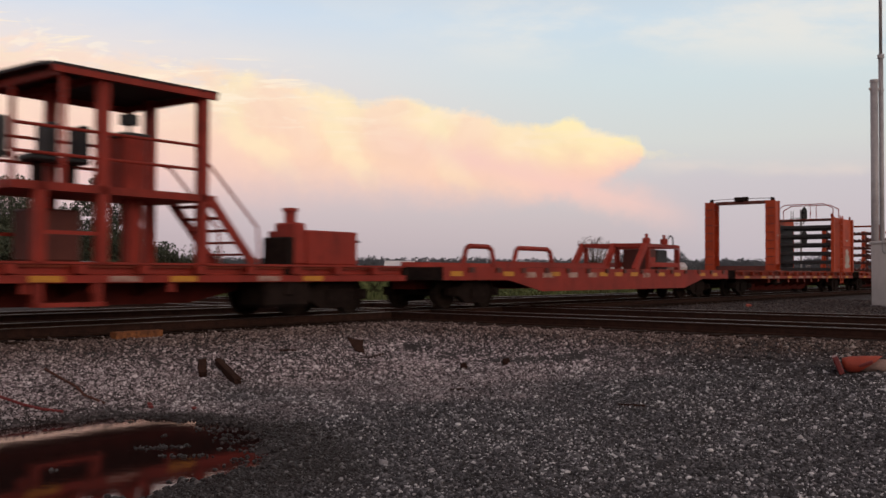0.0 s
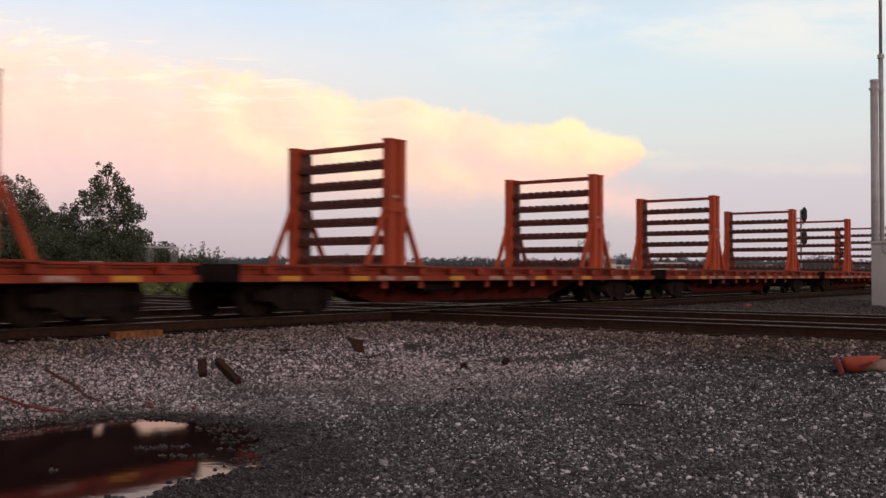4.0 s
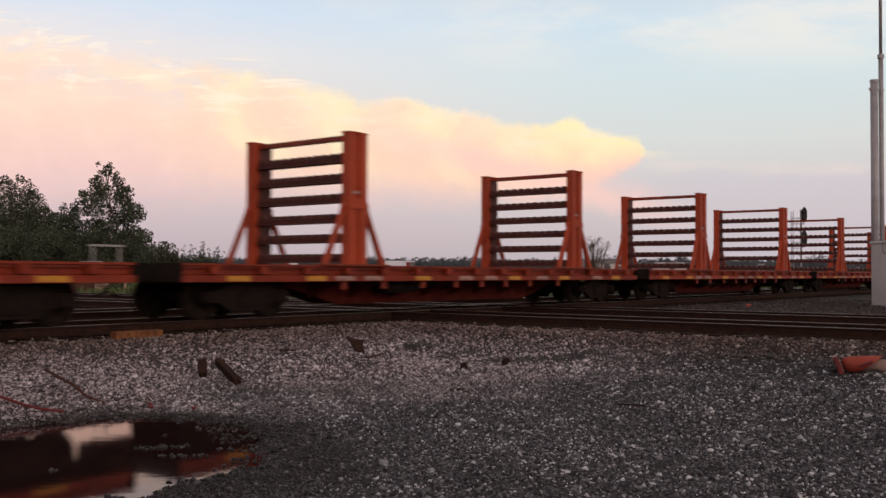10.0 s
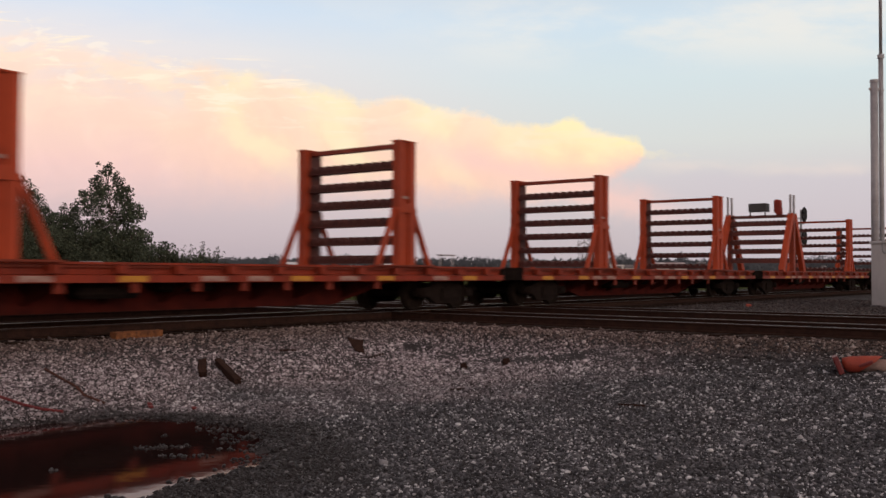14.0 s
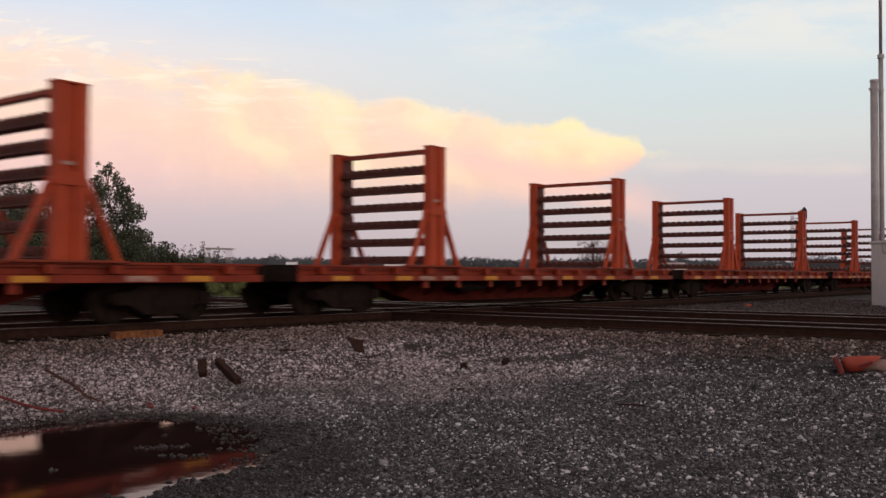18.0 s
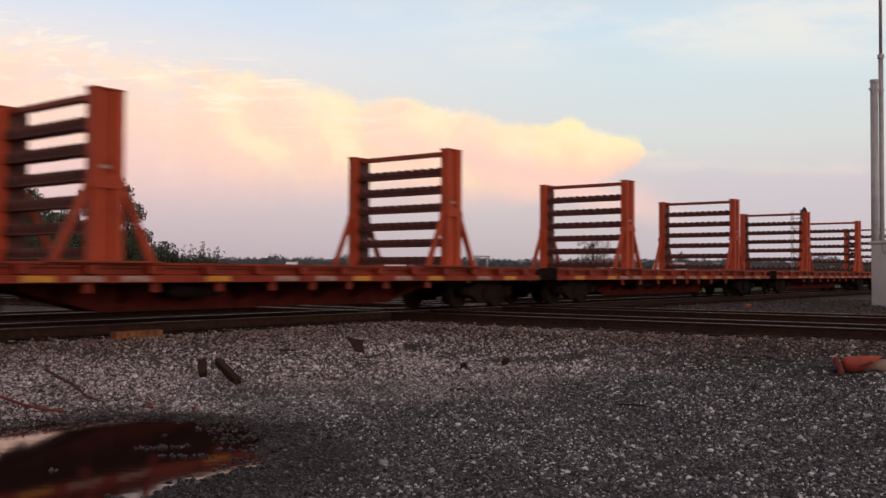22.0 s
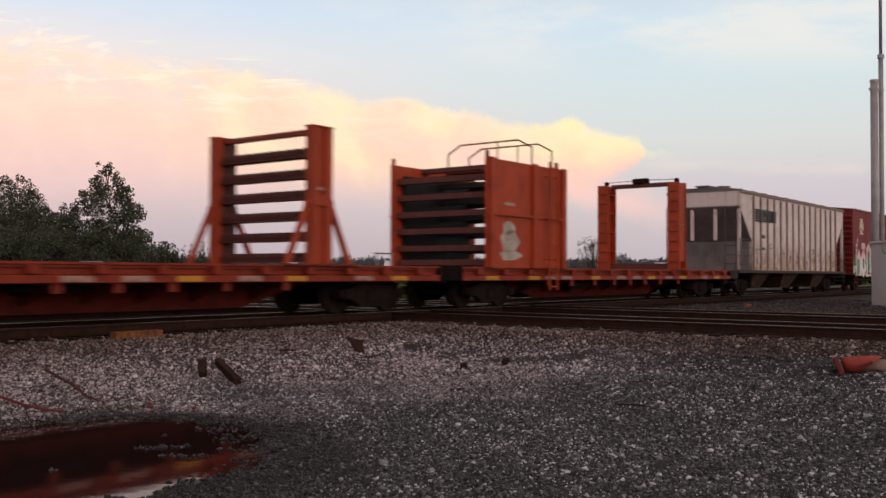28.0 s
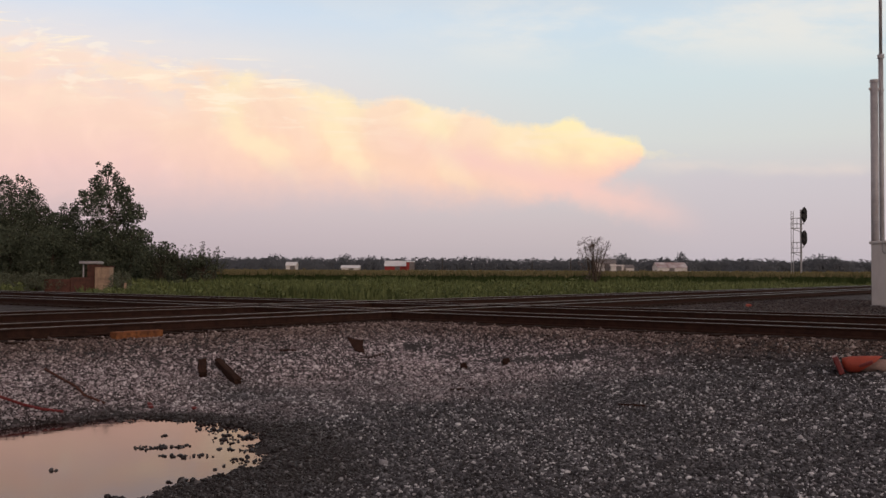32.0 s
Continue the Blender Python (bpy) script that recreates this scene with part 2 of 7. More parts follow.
def hopper_paint():
    """Chalky grey paint with rust blotches, washed patches and thin run-down stains."""
    def build(n, b, v):
        sep = n.add("ShaderNodeSeparateXYZ")
        n.link(v, sep.inputs[0])
        fade = n.noise(v, 0.9, 4, 0.6)
        col = n.mix(n.ramp(fade, [(0.3, 0.0), (0.7, 1.0)]), (0.78, 0.685, 0.67), (0.64, 0.555, 0.54))
        run = n.noise(n.mapped(v, (5.5, 5.5, 0.22)), 1.4, 5, 0.6)
        col = n.mix(n.math("MULTIPLY", n.smooth(run, 0.50, 0.70), 0.6), col, (0.34, 0.205, 0.145))
        blot = n.noise(n.mapped(v, (1.5, 1.5, 0.8)), 1.3, 6, 0.65)
        zone = n.math("MULTIPLY", n.smooth(blot, 0.40, 0.53), n.math("SUBTRACT", 1.0, n.smooth(n.math("ADD", sep.outputs[2], n.math("MULTIPLY", fade, 1.6)), 2.3, 3.2)))
        col = n.mix(n.math("MULTIPLY", zone, 0.72), col, n.mix(n.smooth(n.noise(v, 3.0, 5, 0.65), 0.35, 0.6), (0.17, 0.095, 0.065), (0.46, 0.27, 0.17)))
        grey = n.smooth(n.noise(n.mapped(v, (1, 1, 1), (4, 2, 1)), 2.2, 5, 0.7), 0.53, 0.66)
        col = n.mix(n.math("MULTIPLY", grey, 0.42), col, (0.20, 0.165, 0.15))
        n.link(col, b.inputs["Base Color"])
        bump(n, b, blot, 0.1, 0.01)
    return material("chalky_hopper_paint", build, 0.75)


HOPPER_GREY = hopper_paint()
HOPPER_PLAIN = painted("weathered_hopper_paint", (0.21, 0.185, 0.18), (0.13, 0.112, 0.108), (0.20, 0.085, 0.045), 0.7)
HOPPER_DARK = painted("sooty_hopper_steel", (0.085, 0.080, 0.080), (0.05, 0.046, 0.046), wear=0.5)
GRIME = plain("truck_grime", (0.013, 0.009, 0.008), (0.026, 0.017, 0.014), 5, 0.95)
TYRE_STEEL = plain("wheel_steel", (0.016, 0.011, 0.009), (0.028, 0.019, 0.015), 8, 0.85, 0.1)
CENTRE_SILL = plain("dirty_red_frame", (0.105, 0.017, 0.012), (0.055, 0.012, 0.010), 3, 0.85)
HOPPER_RUST = plain("rusty_discharge_steel", (0.040, 0.026, 0.021), (0.085, 0.050, 0.038), 2.0, 0.9)
PATCH_WHITE = plain("faded_white_patch", (0.50, 0.46, 0.42), (0.30, 0.22, 0.17), 3.0, 0.7)
INK = plain("dark_spray_outline", (0.035, 0.014, 0.016), (0.02, 0.012, 0.014), 4, 0.6)
YELLOW = plain("yellow_reflector", (0.58, 0.27, 0.02), (0.44, 0.16, 0.02), 3, 0.5)
WHITE_MARK = plain("white_marking", (0.46, 0.32, 0.27), (0.20, 0.045, 0.028), 4.0, 0.7)
CREAM = plain("cream_lettering", (0.70, 0.62, 0.48), (0.55, 0.47, 0.36), 8, 0.6)
BLACK_PAINT = plain("black_paint", (0.012, 0.012, 0.013), (0.022, 0.020, 0.020), 5, 0.55)


def faded_spray():
    """Spray paint that was laid on white low down and pink higher up."""
    def build(n, b, v):
        sep = n.add("ShaderNodeSeparateXYZ")
        n.link(v, sep.inputs[0])
        wob = n.noise(v, 2.2, 4, 0.6)
        f = n.smooth(n.math("ADD", sep.outputs[2], n.math("MULTIPLY_ADD", wob, 1.3, -0.65)), 1.55, 2.35)
        col = n.mix(f, (0.78, 0.75, 0.73), (0.74, 0.44, 0.47))
        grain = n.noise(v, 40, 3, 0.6)
        col = n.mix(1.0, col, n.ramp(grain, [(0.3, 0.85), (0.7, 1.08)]), "MULTIPLY")
        n.link(col, b.inputs["Base Color"])
    return material("pink_and_white_spray_paint", build, 0.6)


SPRAY = faded_spray()
GREEN_SPRAY = plain("green_spray_paint", (0.05, 0.30, 0.10), (0.035, 0.22, 0.08), 2.5, 0.6)
RAIL_RUST = plain("rusty_rail_steel", (0.042, 0.021, 0.015), (0.026, 0.014, 0.011), 7, 0.85)
RAIL_TOP = plain("polished_rail_head", (0.15, 0.128, 0.12), (0.07, 0.058, 0.054), 2.5, 0.32, 1.0, strength=0.02)
TIE = plain("creosoted_tie_wood", (0.022, 0.014, 0.011), (0.040, 0.026, 0.020), 4, 0.9)
GALV = plain("galvanised_steel", (0.38, 0.36, 0.37), (0.29, 0.275, 0.28), 4, 0.5, 0.2)
CABINET_GREY = plain("grey_cabinet_paint", (0.50, 0.47, 0.455), (0.42, 0.395, 0.38), 1.2, 0.6)
RIB_RUST = painted("rust_stained_rib_paint", (0.31, 0.225, 0.195), (0.20, 0.135, 0.11), wear=0.5)
SILL_RUST = painted("rusty_dark_sill", (0.055, 0.034, 0.027), (0.032, 0.022, 0.018), wear=0.6)
COLLAR_GREY = plain("dirty_grey_collar", (0.30, 0.21, 0.18), (0.20, 0.13, 0.11), 8, 0.7)
SIGNAL_BLACK = plain("black_signal_paint", (0.012, 0.012, 0.013), (0.02, 0.02, 0.02), 3, 0.6)
SIGNAL_SILVER = plain("aluminium_paint", (0.34, 0.33, 0.33), (0.25, 0.24, 0.24), 3, 0.5, 0.3)
RUSTY_BOX = plain("rusty_brown_box", (0.12, 0.055, 0.042), (0.065, 0.036, 0.03), 4, 0.85)
TAN_BOX = plain("tan_relay_case", (0.40, 0.27, 0.18), (0.21, 0.14, 0.10), 3.5, 0.7)
SPLIT_WOOD = plain("dark_split_wood", (0.045, 0.024, 0.018), (0.03, 0.017, 0.014), 10, 0.9)
YELLOW_PLANK = plain("faded_yellow_plank", (0.27, 0.105, 0.042), (0.085, 0.038, 0.024), 9, 0.85)
CONE_ORANGE = plain("faded_orange_cone", (0.36, 0.060, 0.03), (0.24, 0.036, 0.022), 4, 0.6)
RED_CABLE = plain("red_cable", (0.15, 0.020, 0.020), (0.12, 0.02, 0.02), 9, 0.5)
BARN_RED = plain("red_barn_boards", (0.32, 0.035, 0.03), (0.24, 0.03, 0.028), 0.6, 0.8)
BARN_ROOF = plain("white_metal_roof", (0.70, 0.70, 0.70), (0.60, 0.60, 0.62), 0.3, 0.5)
PATCHED_ROOF = plain("patched_rusty_roof", (0.28, 0.19, 0.19), (0.55, 0.53, 0.54), 0.22, 0.6)
HOUSE_WHITE = plain("white_house_siding", (0.66, 0.62, 0.60), (0.54, 0.50, 0.48), 0.5, 0.7)
ROOF_GREY = plain("grey_shingle_roof", (0.18, 0.16, 0.16), (0.12, 0.11, 0.11), 0.6, 0.8)
BARK = plain("bark", (0.06, 0.045, 0.035), (0.09, 0.07, 0.055), 6, 0.95)


def leaf_material(name, a, bcol):
    def build(n, b, v):
        geo = n.add("ShaderNodeNewGeometry")
        col = n.mix(geo.outputs["Random Per Island"], a, bcol)
        n.link(col, b.inputs["Base Color"])
        b.inputs["Specular IOR Level"].default_value = 0.12
    return material(name, build, 0.8)


LEAF = leaf_material("dusky_leaves", (0.040, 0.048, 0.033), (0.098, 0.113, 0.074))
LEAF_SPARSE = leaf_material("reddish_thin_leaves", (0.10, 0.078, 0.072), (0.15, 0.115, 0.10))
WEED = leaf_material("weeds", (0.052, 0.070, 0.027), (0.150, 0.170, 0.068))
DUSTY_WEED = leaf_material("dusty_grey_green_weeds", (0.075, 0.085, 0.058), (0.135, 0.145, 0.10))
CORN = leaf_material("corn_leaves", (0.024, 0.042, 0.014), (0.062, 0.082, 0.028))
TASSEL = leaf_material("corn_tassels", (0.13, 0.112, 0.055), (0.19, 0.158, 0.080))
# distant leaves in a blue-grey that has the aerial haze painted in
FAR_LEAF_HAZE = leaf_material("far_leaves_painted_with_haze", (0.074, 0.080, 0.090), (0.088, 0.095, 0.104))

# ---------------------------------------------------------------- mesh helpers


def shape(faces):
    bm = bmesh.new()
    for f in faces:
        f(bm)
    return bm


def box(bm, x0, x1, y0, y1, z0, z1):
    v = [bm.verts.new(p) for p in ((x0, y0, z0), (x1, y0, z0), (x1, y1, z0), (x0, y1, z0), (x0, y0, z1), (x1, y0, z1), (x1, y1, z1), (x0, y1, z1))]
    for i in ((3, 2, 1, 0), (4, 5, 6, 7), (0, 1, 5, 4), (1, 2, 6, 5), (2, 3, 7, 6), (3, 0, 4, 7)):
        bm.faces.new([v[k] for k in i])
    return v


def prism(bm, profile, axis, a, b):
    """A closed profile of (u, v) pairs swept along axis 'x', 'y' or 'z' from a to b."""
    def at(u, v, w):
        return {"x": (w, u, v), "y": (u, w, v), "z": (u, v, w)}[axis]
    lo = [bm.verts.new(at(u, v, a)) for u, v in profile]
    hi = [bm.verts.new(at(u, v, b)) for u, v in profile]
    n = len(profile)
    bm.faces.new(lo[::-1])
    bm.faces.new(hi)
    for i in range(n):
        bm.faces.new((lo[i], lo[(i + 1) % n], hi[(i + 1) % n], hi[i]))


def rod(bm, p, q, r, seg=8, r2=None):
    """A round bar from p to q."""
    p, q = Vector(p), Vector(q)
    r2 = r if r2 is None else r2
    d = (q - p).normalized()
    u = d.orthogonal().normalized()
    w = d.cross(u)
    lo, hi = [], []
    for i in range(seg):
        a = 2 * math.pi * i / seg
        o = u * math.cos(a) + w * math.sin(a)
        lo.append(bm.verts.new(p + o * r))
        hi.append(bm.verts.new(q + o * r2))
    for i in range(seg):
        bm.faces.new((lo[i], lo[(i + 1) % seg], hi[(i + 1) % seg], hi[i]))
    bm.faces.new(lo[::-1])
    bm.faces.new(hi)


def bar(bm, p, q, w, t):
    """A flat bar from p to q, w wide and t thick, its width kept level with x or the ground."""
    p, q = Vector(p), Vector(q)
    d = (q - p).normalized()
    side = d.cross(Vector((0, 1, 0)))
    if side.length < 0.1:
        side = d.cross(Vector((0, 0, 1)))
    side.normalize()
    up = d.cross(side).normalized()
    c = [(side * a * w / 2 + up * b * t / 2) for a, b in ((-1, -1), (1, -1), (1, 1), (-1, 1))]
    lo = [bm.verts.new(p + o) for o in c]
    hi = [bm.verts.new(q + o) for o in c]
    for i in range(4):
        bm.faces.new((lo[i], lo[(i + 1) % 4], hi[(i + 1) % 4], hi[i]))
    bm.faces.new(lo[::-1])
    bm.faces.new(hi)


def tube(bm, pts, r, seg=6):
    for a, b in zip(pts, pts[1:]):
        rod(bm, a, b, r, seg)


def lathe(bm, profile, axis_y0, centre, seg=24):
    """Turn (radius, offset along y) pairs about a y axis through centre."""
    rings = []
    for r, o in profile:
        rings.append([bm.verts.new((centre[0] + r * math.cos(2 * math.pi * i / seg), centre[1] + axis_y0 + o, centre[2] + r * math.sin(2 * math.pi * i / seg))) for i in range(seg)])
    for a, b in zip(rings, rings[1:]):
        for i in range(seg):
            bm.faces.new((a[i], a[(i + 1) % seg], b[(i + 1) % seg], b[i]))
    bm.faces.new(rings[0][::-1])
    bm.faces.new(rings[-1])


def mesh_of(name, bm, mat, bevel=0.0):
    if bevel:
        bmesh.ops.bevel(bm, geom=bm.edges[:], offset=bevel, segments=1, affect="EDGES", clamp_overlap=True)
    bmesh.ops.recalc_face_normals(bm, faces=bm.faces)
    me = bpy.data.meshes.new(name)
    bm.to_mesh(me)
    bm.free()
    me.materials.append(mat)
    return me


def part(name, bm, mat, parent, label="", bevel=0.0):
    me = bm if isinstance(bm, bpy.types.Mesh) else mesh_of(name, bm, mat, bevel)
    ob = new(name, me)
    ob.parent = parent
    if label:
        tagged(ob, label)
    return ob


def thing(name, label, category, group="", m=None, kind=""):
    ob = new(name)
    ob.empty_display_size = 0.5
    tagged(ob, label, category, group, kind)
    if m is not None:
        ob.matrix_world = m
    return ob


def boxes(*dims):
    bm = bmesh.new()
    for d in dims:
        box(bm, *d)
    return bm


def smooth_shade(ob):
    ob.data.polygons.foreach_set("use_smooth", [True] * len(ob.data.polygons))


# ---------------------------------------------------------------- ground


def ground_height(s, d):
    """Height of the ground in yard coordinates."""
    z = -0.215
    # the ballast shoulder falls away in front of the two near tracks
    q = max(0.0, min(1.0, (13.75 - d) / 2.7, (16.25 - s) / 2.7))
    z -= 0.41 * q * q * (3 - 2 * q)
    # and sinks a little further towards the camera
    q = max(0.0, min(1.0, (11.7 - d) / 1.7, (14.0 - s) / 4.0))
    z -= 0.20 * q * q * (3 - 2 * q)
    far = max(0.0, min(1.0, (d - 23.5) / 4.0))
    z -= 0.45 * far * max(0.0, min(1.0, (s - SB2 - 3) / 4.0))
    return z


PUDDLE = (-3.62, 8.80)
PUDDLE_R = (1.85, 2.62)


def puddle_depth(x, y):
    """How far the ground sinks for the puddle: a shallow dish with a ragged, gently sloping edge."""
    a = ((x - PUDDLE[0]) / PUDDLE_R[0]) ** 2 + ((y - PUDDLE[1]) / PUDDLE_R[1]) ** 2
    a += 0.22 * noise.noise(Vector((x * 1.1, y * 1.1, 3.0))) + 0.26 * noise.noise(Vector((x * 3.4, y * 3.4, 7.0))) + 0.16 * noise.noise(Vector((x * 8.0, y * 8.0, 1.0)))
    a += 0.6 * max(0.0, x + 2.7) * max(0.0, 8.7 - y)
    return 0.18 * max(0.0, min(1.0, (1.18 - a) / 0.60))


WATER_Z = -0.85


def ground_z(x, y):
    q = YARD.inverted() @ Vector((x, y, 0))
    z = ground_height(q.x, q.y)
    if x * x + y * y < 900:
        z -= puddle_depth(x, y)
        z += 0.012 * noise.noise(Vector((x * 1.3, y * 1.3, 0))) + 0.010 * noise.noise(Vector((x * 0.35, y * 0.35, 5)))
    return z


def ground_material():
    def build(n, b, v):
        fine = n.noise(v, 26, 6, 0.7)
        mid = n.noise(v, 3.0, 5, 0.6)
        big = n.noise(v, 0.35, 3, 0.5)
        col = n.ramp(fine, [(0.32, (0.022, 0.020, 0.021)), (0.5, (0.056, 0.051, 0.052)), (0.62, (0.100, 0.092, 0.092)), (0.72, (0.20, 0.185, 0.185))])
        col = n.mix(n.math("MULTIPLY", n.smooth(mid, 0.42, 0.68), 0.7), col, (0.026, 0.022, 0.022))
        geo = n.add("ShaderNodeNewGeometry")
        sep = n.add("ShaderNodeSeparateXYZ")
        n.link(geo.outputs["Position"], sep.inputs[0])
        # grassy earth away from the tracks
        d = n.math("ADD", n.math("MULTIPLY", sep.outputs[0], -math.cos(PHI)), n.math("MULTIPLY", sep.outputs[1], math.sin(PHI)))
        grass = n.smooth(n.math("ADD", d, n.math("MULTIPLY_ADD", mid, 3.0, -1.5)), 24.0, 26.5)
        along = n.math("ADD", n.math("MULTIPLY", sep.outputs[0], math.sin(PHI)), n.math("MULTIPLY", sep.outputs[1], math.cos(PHI)))
        grass = n.math("MULTIPLY", grass, n.smooth(n.math("ADD", along, n.math("MULTIPLY_ADD", mid, 3.0, -1.5)), SB2 + 2.0, SB2 + 4.0))
        gcol = n.mix(big, (0.035, 0.055, 0.018), (0.075, 0.095, 0.030))
        # oily ballast under and between the tracks
        bands = None
        for value, centre in ((d, DA), (d, DA2), (along, SB), (along, SB2)):
            away = n.math("ABSOLUTE", n.math("SUBTRACT", value, centre))
            near = n.math("SUBTRACT", 1.0, n.smooth(n.math("ADD", away, n.math("MULTIPLY_ADD", mid, 1.0, -0.5)), 1.35, 2.3))
            bands = near if bands is None else n.math("MAXIMUM", bands, near)
        col = n.mix(n.math("MULTIPLY", bands, 0.93), col, n.mix(fine, (0.009, 0.006, 0.005), (0.034, 0.021, 0.016)))
        col = n.mix(grass, col, gcol)
        n.link(col, b.inputs["Base Color"])
        b.inputs["Specular IOR Level"].default_value = 0.06
        bump(n, b, fine, 0.8, 0.03)
    return material("gravel_ground", build, 0.9)


GROUND = ground_material()


def make_ground():
    # rings of a polar sheet round the camera, dense near it, out to the horizon
    radii = [0.0, 1.5, 2.4]
    r = 3.0
    while r < 16:
        radii.append(r)
        r *= 1.018
    while r < 60:
        radii.append(r)
        r *= 1.06
    while r < 4200:
        radii.append(r)
        r *= 1.35
    bm = bmesh.new()
    ang = [radians(a) for a in np.concatenate([np.arange(-180, -36, 9), np.arange(-36, 36, 0.5), np.arange(36, 180, 9)])]
    rows = []
    for r in radii[1:]:
        row = []
        for a in ang:
            x, y = r * math.sin(a), r * math.cos(a)
            row.append(bm.verts.new((x, y, ground_z(x, y) if r < 300 else -0.65)))
        rows.append(row)
    c = bm.verts.new((0, 0, ground_z(0, 0)))
    n = len(ang)
    for i in range(n):
        bm.faces.new((c, rows[0][(i + 1) % n], rows[0][i]))
    for a, b in zip(rows, rows[1:]):
        for i in range(n):
            j = (i + 1) % n
            bm.faces.new((a[i], a[j], b[j], b[i]))
    ob = new("ground", mesh_of("ground", bm, GROUND))
    smooth_shade(ob)
    tagged(ob, "grey gravel and dark cinder ground beside the tracks", "ground", kind="structure")


make_ground()


# ---------------------------------------------------------------- tracks
RAIL_PROFILE = [(-0.070, -0.172), (0.070, -0.172), (0.070, -0.160), (0.012, -0.140), (0.010, -0.045), (0.036, -0.035), (0.036, -0.006), (-0.036, -0.006), (-0.036, -0.035), (-0.010, -0.045), (-0.012, -0.140), (-0.070, -0.160)]


def rail(track, along, at, a, b):
    """One rail and its polished head, along x or y of the yard."""
    bm = bmesh.new()
    prism(bm, [(at + u, z) for u, z in RAIL_PROFILE], along, a, b)
    r = part("rail", bm, RAIL_RUST, track)
    bm = bmesh.new()
    prism(bm, [(at - 0.037, -0.009), (at + 0.037, -0.009), (at + 0.036, -0.006), (at + 0.026, 0.0), (at - 0.026, 0.0), (at - 0.036, -0.006)], along, a, b)
    part("rail_head", bm, RAIL_TOP, r, "polished running surface")


def make_track(name, along, at, a, b, tie_a, tie_b, label, gap=None):
    track = thing(name, label, "railway track", m=YARD, kind="structure")
    for side in (-0.7525, 0.7525):
        rail(track, along, at + side, a, b)
    tie = mesh_of("tie", boxes((-0.115, 0.115, -1.30, 1.30, -0.36, -0.182)), TIE, 0.012)
    rng = random.Random(3)
    p = tie_a
    while p < tie_b:
        if gap is None or not (gap[0] < p < gap[1]):
            ob = part("tie", tie, TIE, track)
            o = at + rng.uniform(-0.04, 0.04)
            if along == "x":
                ob.matrix_local = pose(p, o, rng.uniform(-0.006, 0.004), 0, 0, rng.uniform(-1, 1))
            else:
                ob.matrix_local = pose(o, p, rng.uniform(-0.006, 0.004), 0, 0, 90 + rng.uniform(-1, 1))
        p += 0.51 + rng.uniform(-0.015, 0.015)
    # ties out of sight, joined
    bm = bmesh.new()
    p = tie_b
    while p < min(b, tie_b + 60):
        if along == "x":
            box(bm, p - 0.115, p + 0.115, at - 1.3, at + 1.3, -0.36, -0.182)
        else:
            box(bm, at - 1.3, at + 1.3, p - 0.115, p + 0.115, -0.36, -0.182)
        p += 0.51
    tagged(part("far_ties", bm, TIE, track), kind="stuff")
    return track


make_track("track_main_1", "x", DA, -160, 420, -2, 46, "main line track with rusty rails and dark ties")
make_track("track_main_2", "x", DA2, -160, 420, 0, 46, "second main line track with rusty rails")
make_track("track_cross_1", "y", SB, -160, 300, 3, 46, "crossing track with polished rails on dark ties")
make_track("track_cross_2", "y", SB2, -160, 300, 6, 50, "second crossing track behind the first one")

# ---------------------------------------------------------------- the train
CAR_STEP = 18.981
FIRST_RACK_CAR = -185.17
TRAIN_ROLL = []                 # (car, its place along the train)


def travelled(t):
    """How far the train has come, in metres, counted from the middle of the clip."""
    u = t - 15.0
    return -0.7358 + u * (16.29073 + u * (0.01602902 + u * (-0.00004837 - u * 0.0000053979)))


def wheel_mesh():
    bm = bmesh.new()
    for y, s in ((-0.7525, -1), (0.7525, 1)):
        lathe(bm, [(0.10, -s * 0.02), (0.36, -s * 0.01), (0.40, s * 0.055), (0.418, s * 0.055), (0.422, -s * 0.035), (0.447, -s * 0.045), (0.447, -s * 0.075), (0.38, -s * 0.08), (0.34, -s * 0.05), (0.10, -s * 0.09)], y, (0, 0, 0), 20)
    rod(bm, (0, -1.0, 0), (0, 1.0, 0), 0.085, 10)
    return mesh_of("wheelset", bm, TYRE_STEEL)


WHEELSET = wheel_mesh()


def side_frame_mesh():
    bm = bmesh.new()
    prism(bm, [(-1.08, 0.52), (-0.72, 0.56), (-0.42, 0.70), (0.42, 0.70), (0.72, 0.56), (1.08, 0.52), (1.08, 0.38), (0.74, 0.36), (0.40, 0.16), (-0.40, 0.16), (-0.74, 0.36), (-1.08, 0.38)], "y", -0.09, 0.09)
    box(bm, -0.20, 0.20, -0.14, 0.14, 0.24, 0.55)
    for x in (-0.86, 0.86):
        box(bm, x - 0.16, x + 0.16, -0.15, 0.15, 0.33, 0.55)
        rod(bm, (x, -0.20, 0.44), (x, 0.0, 0.44), 0.10, 10)
    return mesh_of("side_frame", bm, GRIME)


SIDE_FRAME = side_frame_mesh()
BOLSTER = mesh_of("bolster", boxes((-0.22, 0.22, -1.05, 1.05, 0.42, 0.66)), GRIME, 0.02)


def add_truck(car, x):
    truck = part("truck", BOLSTER, GRIME, car, "black grimy freight bogie")
    truck.location = (x, 0, 0)
    for y in (-1.02, 1.02):
        part("side_frame", SIDE_FRAME, GRIME, truck).location = (0, y, 0)
    for dx in (-0.86, 0.86):
        part("wheelset", WHEELSET, TYRE_STEEL, truck).location = (dx, 0, 0.42)


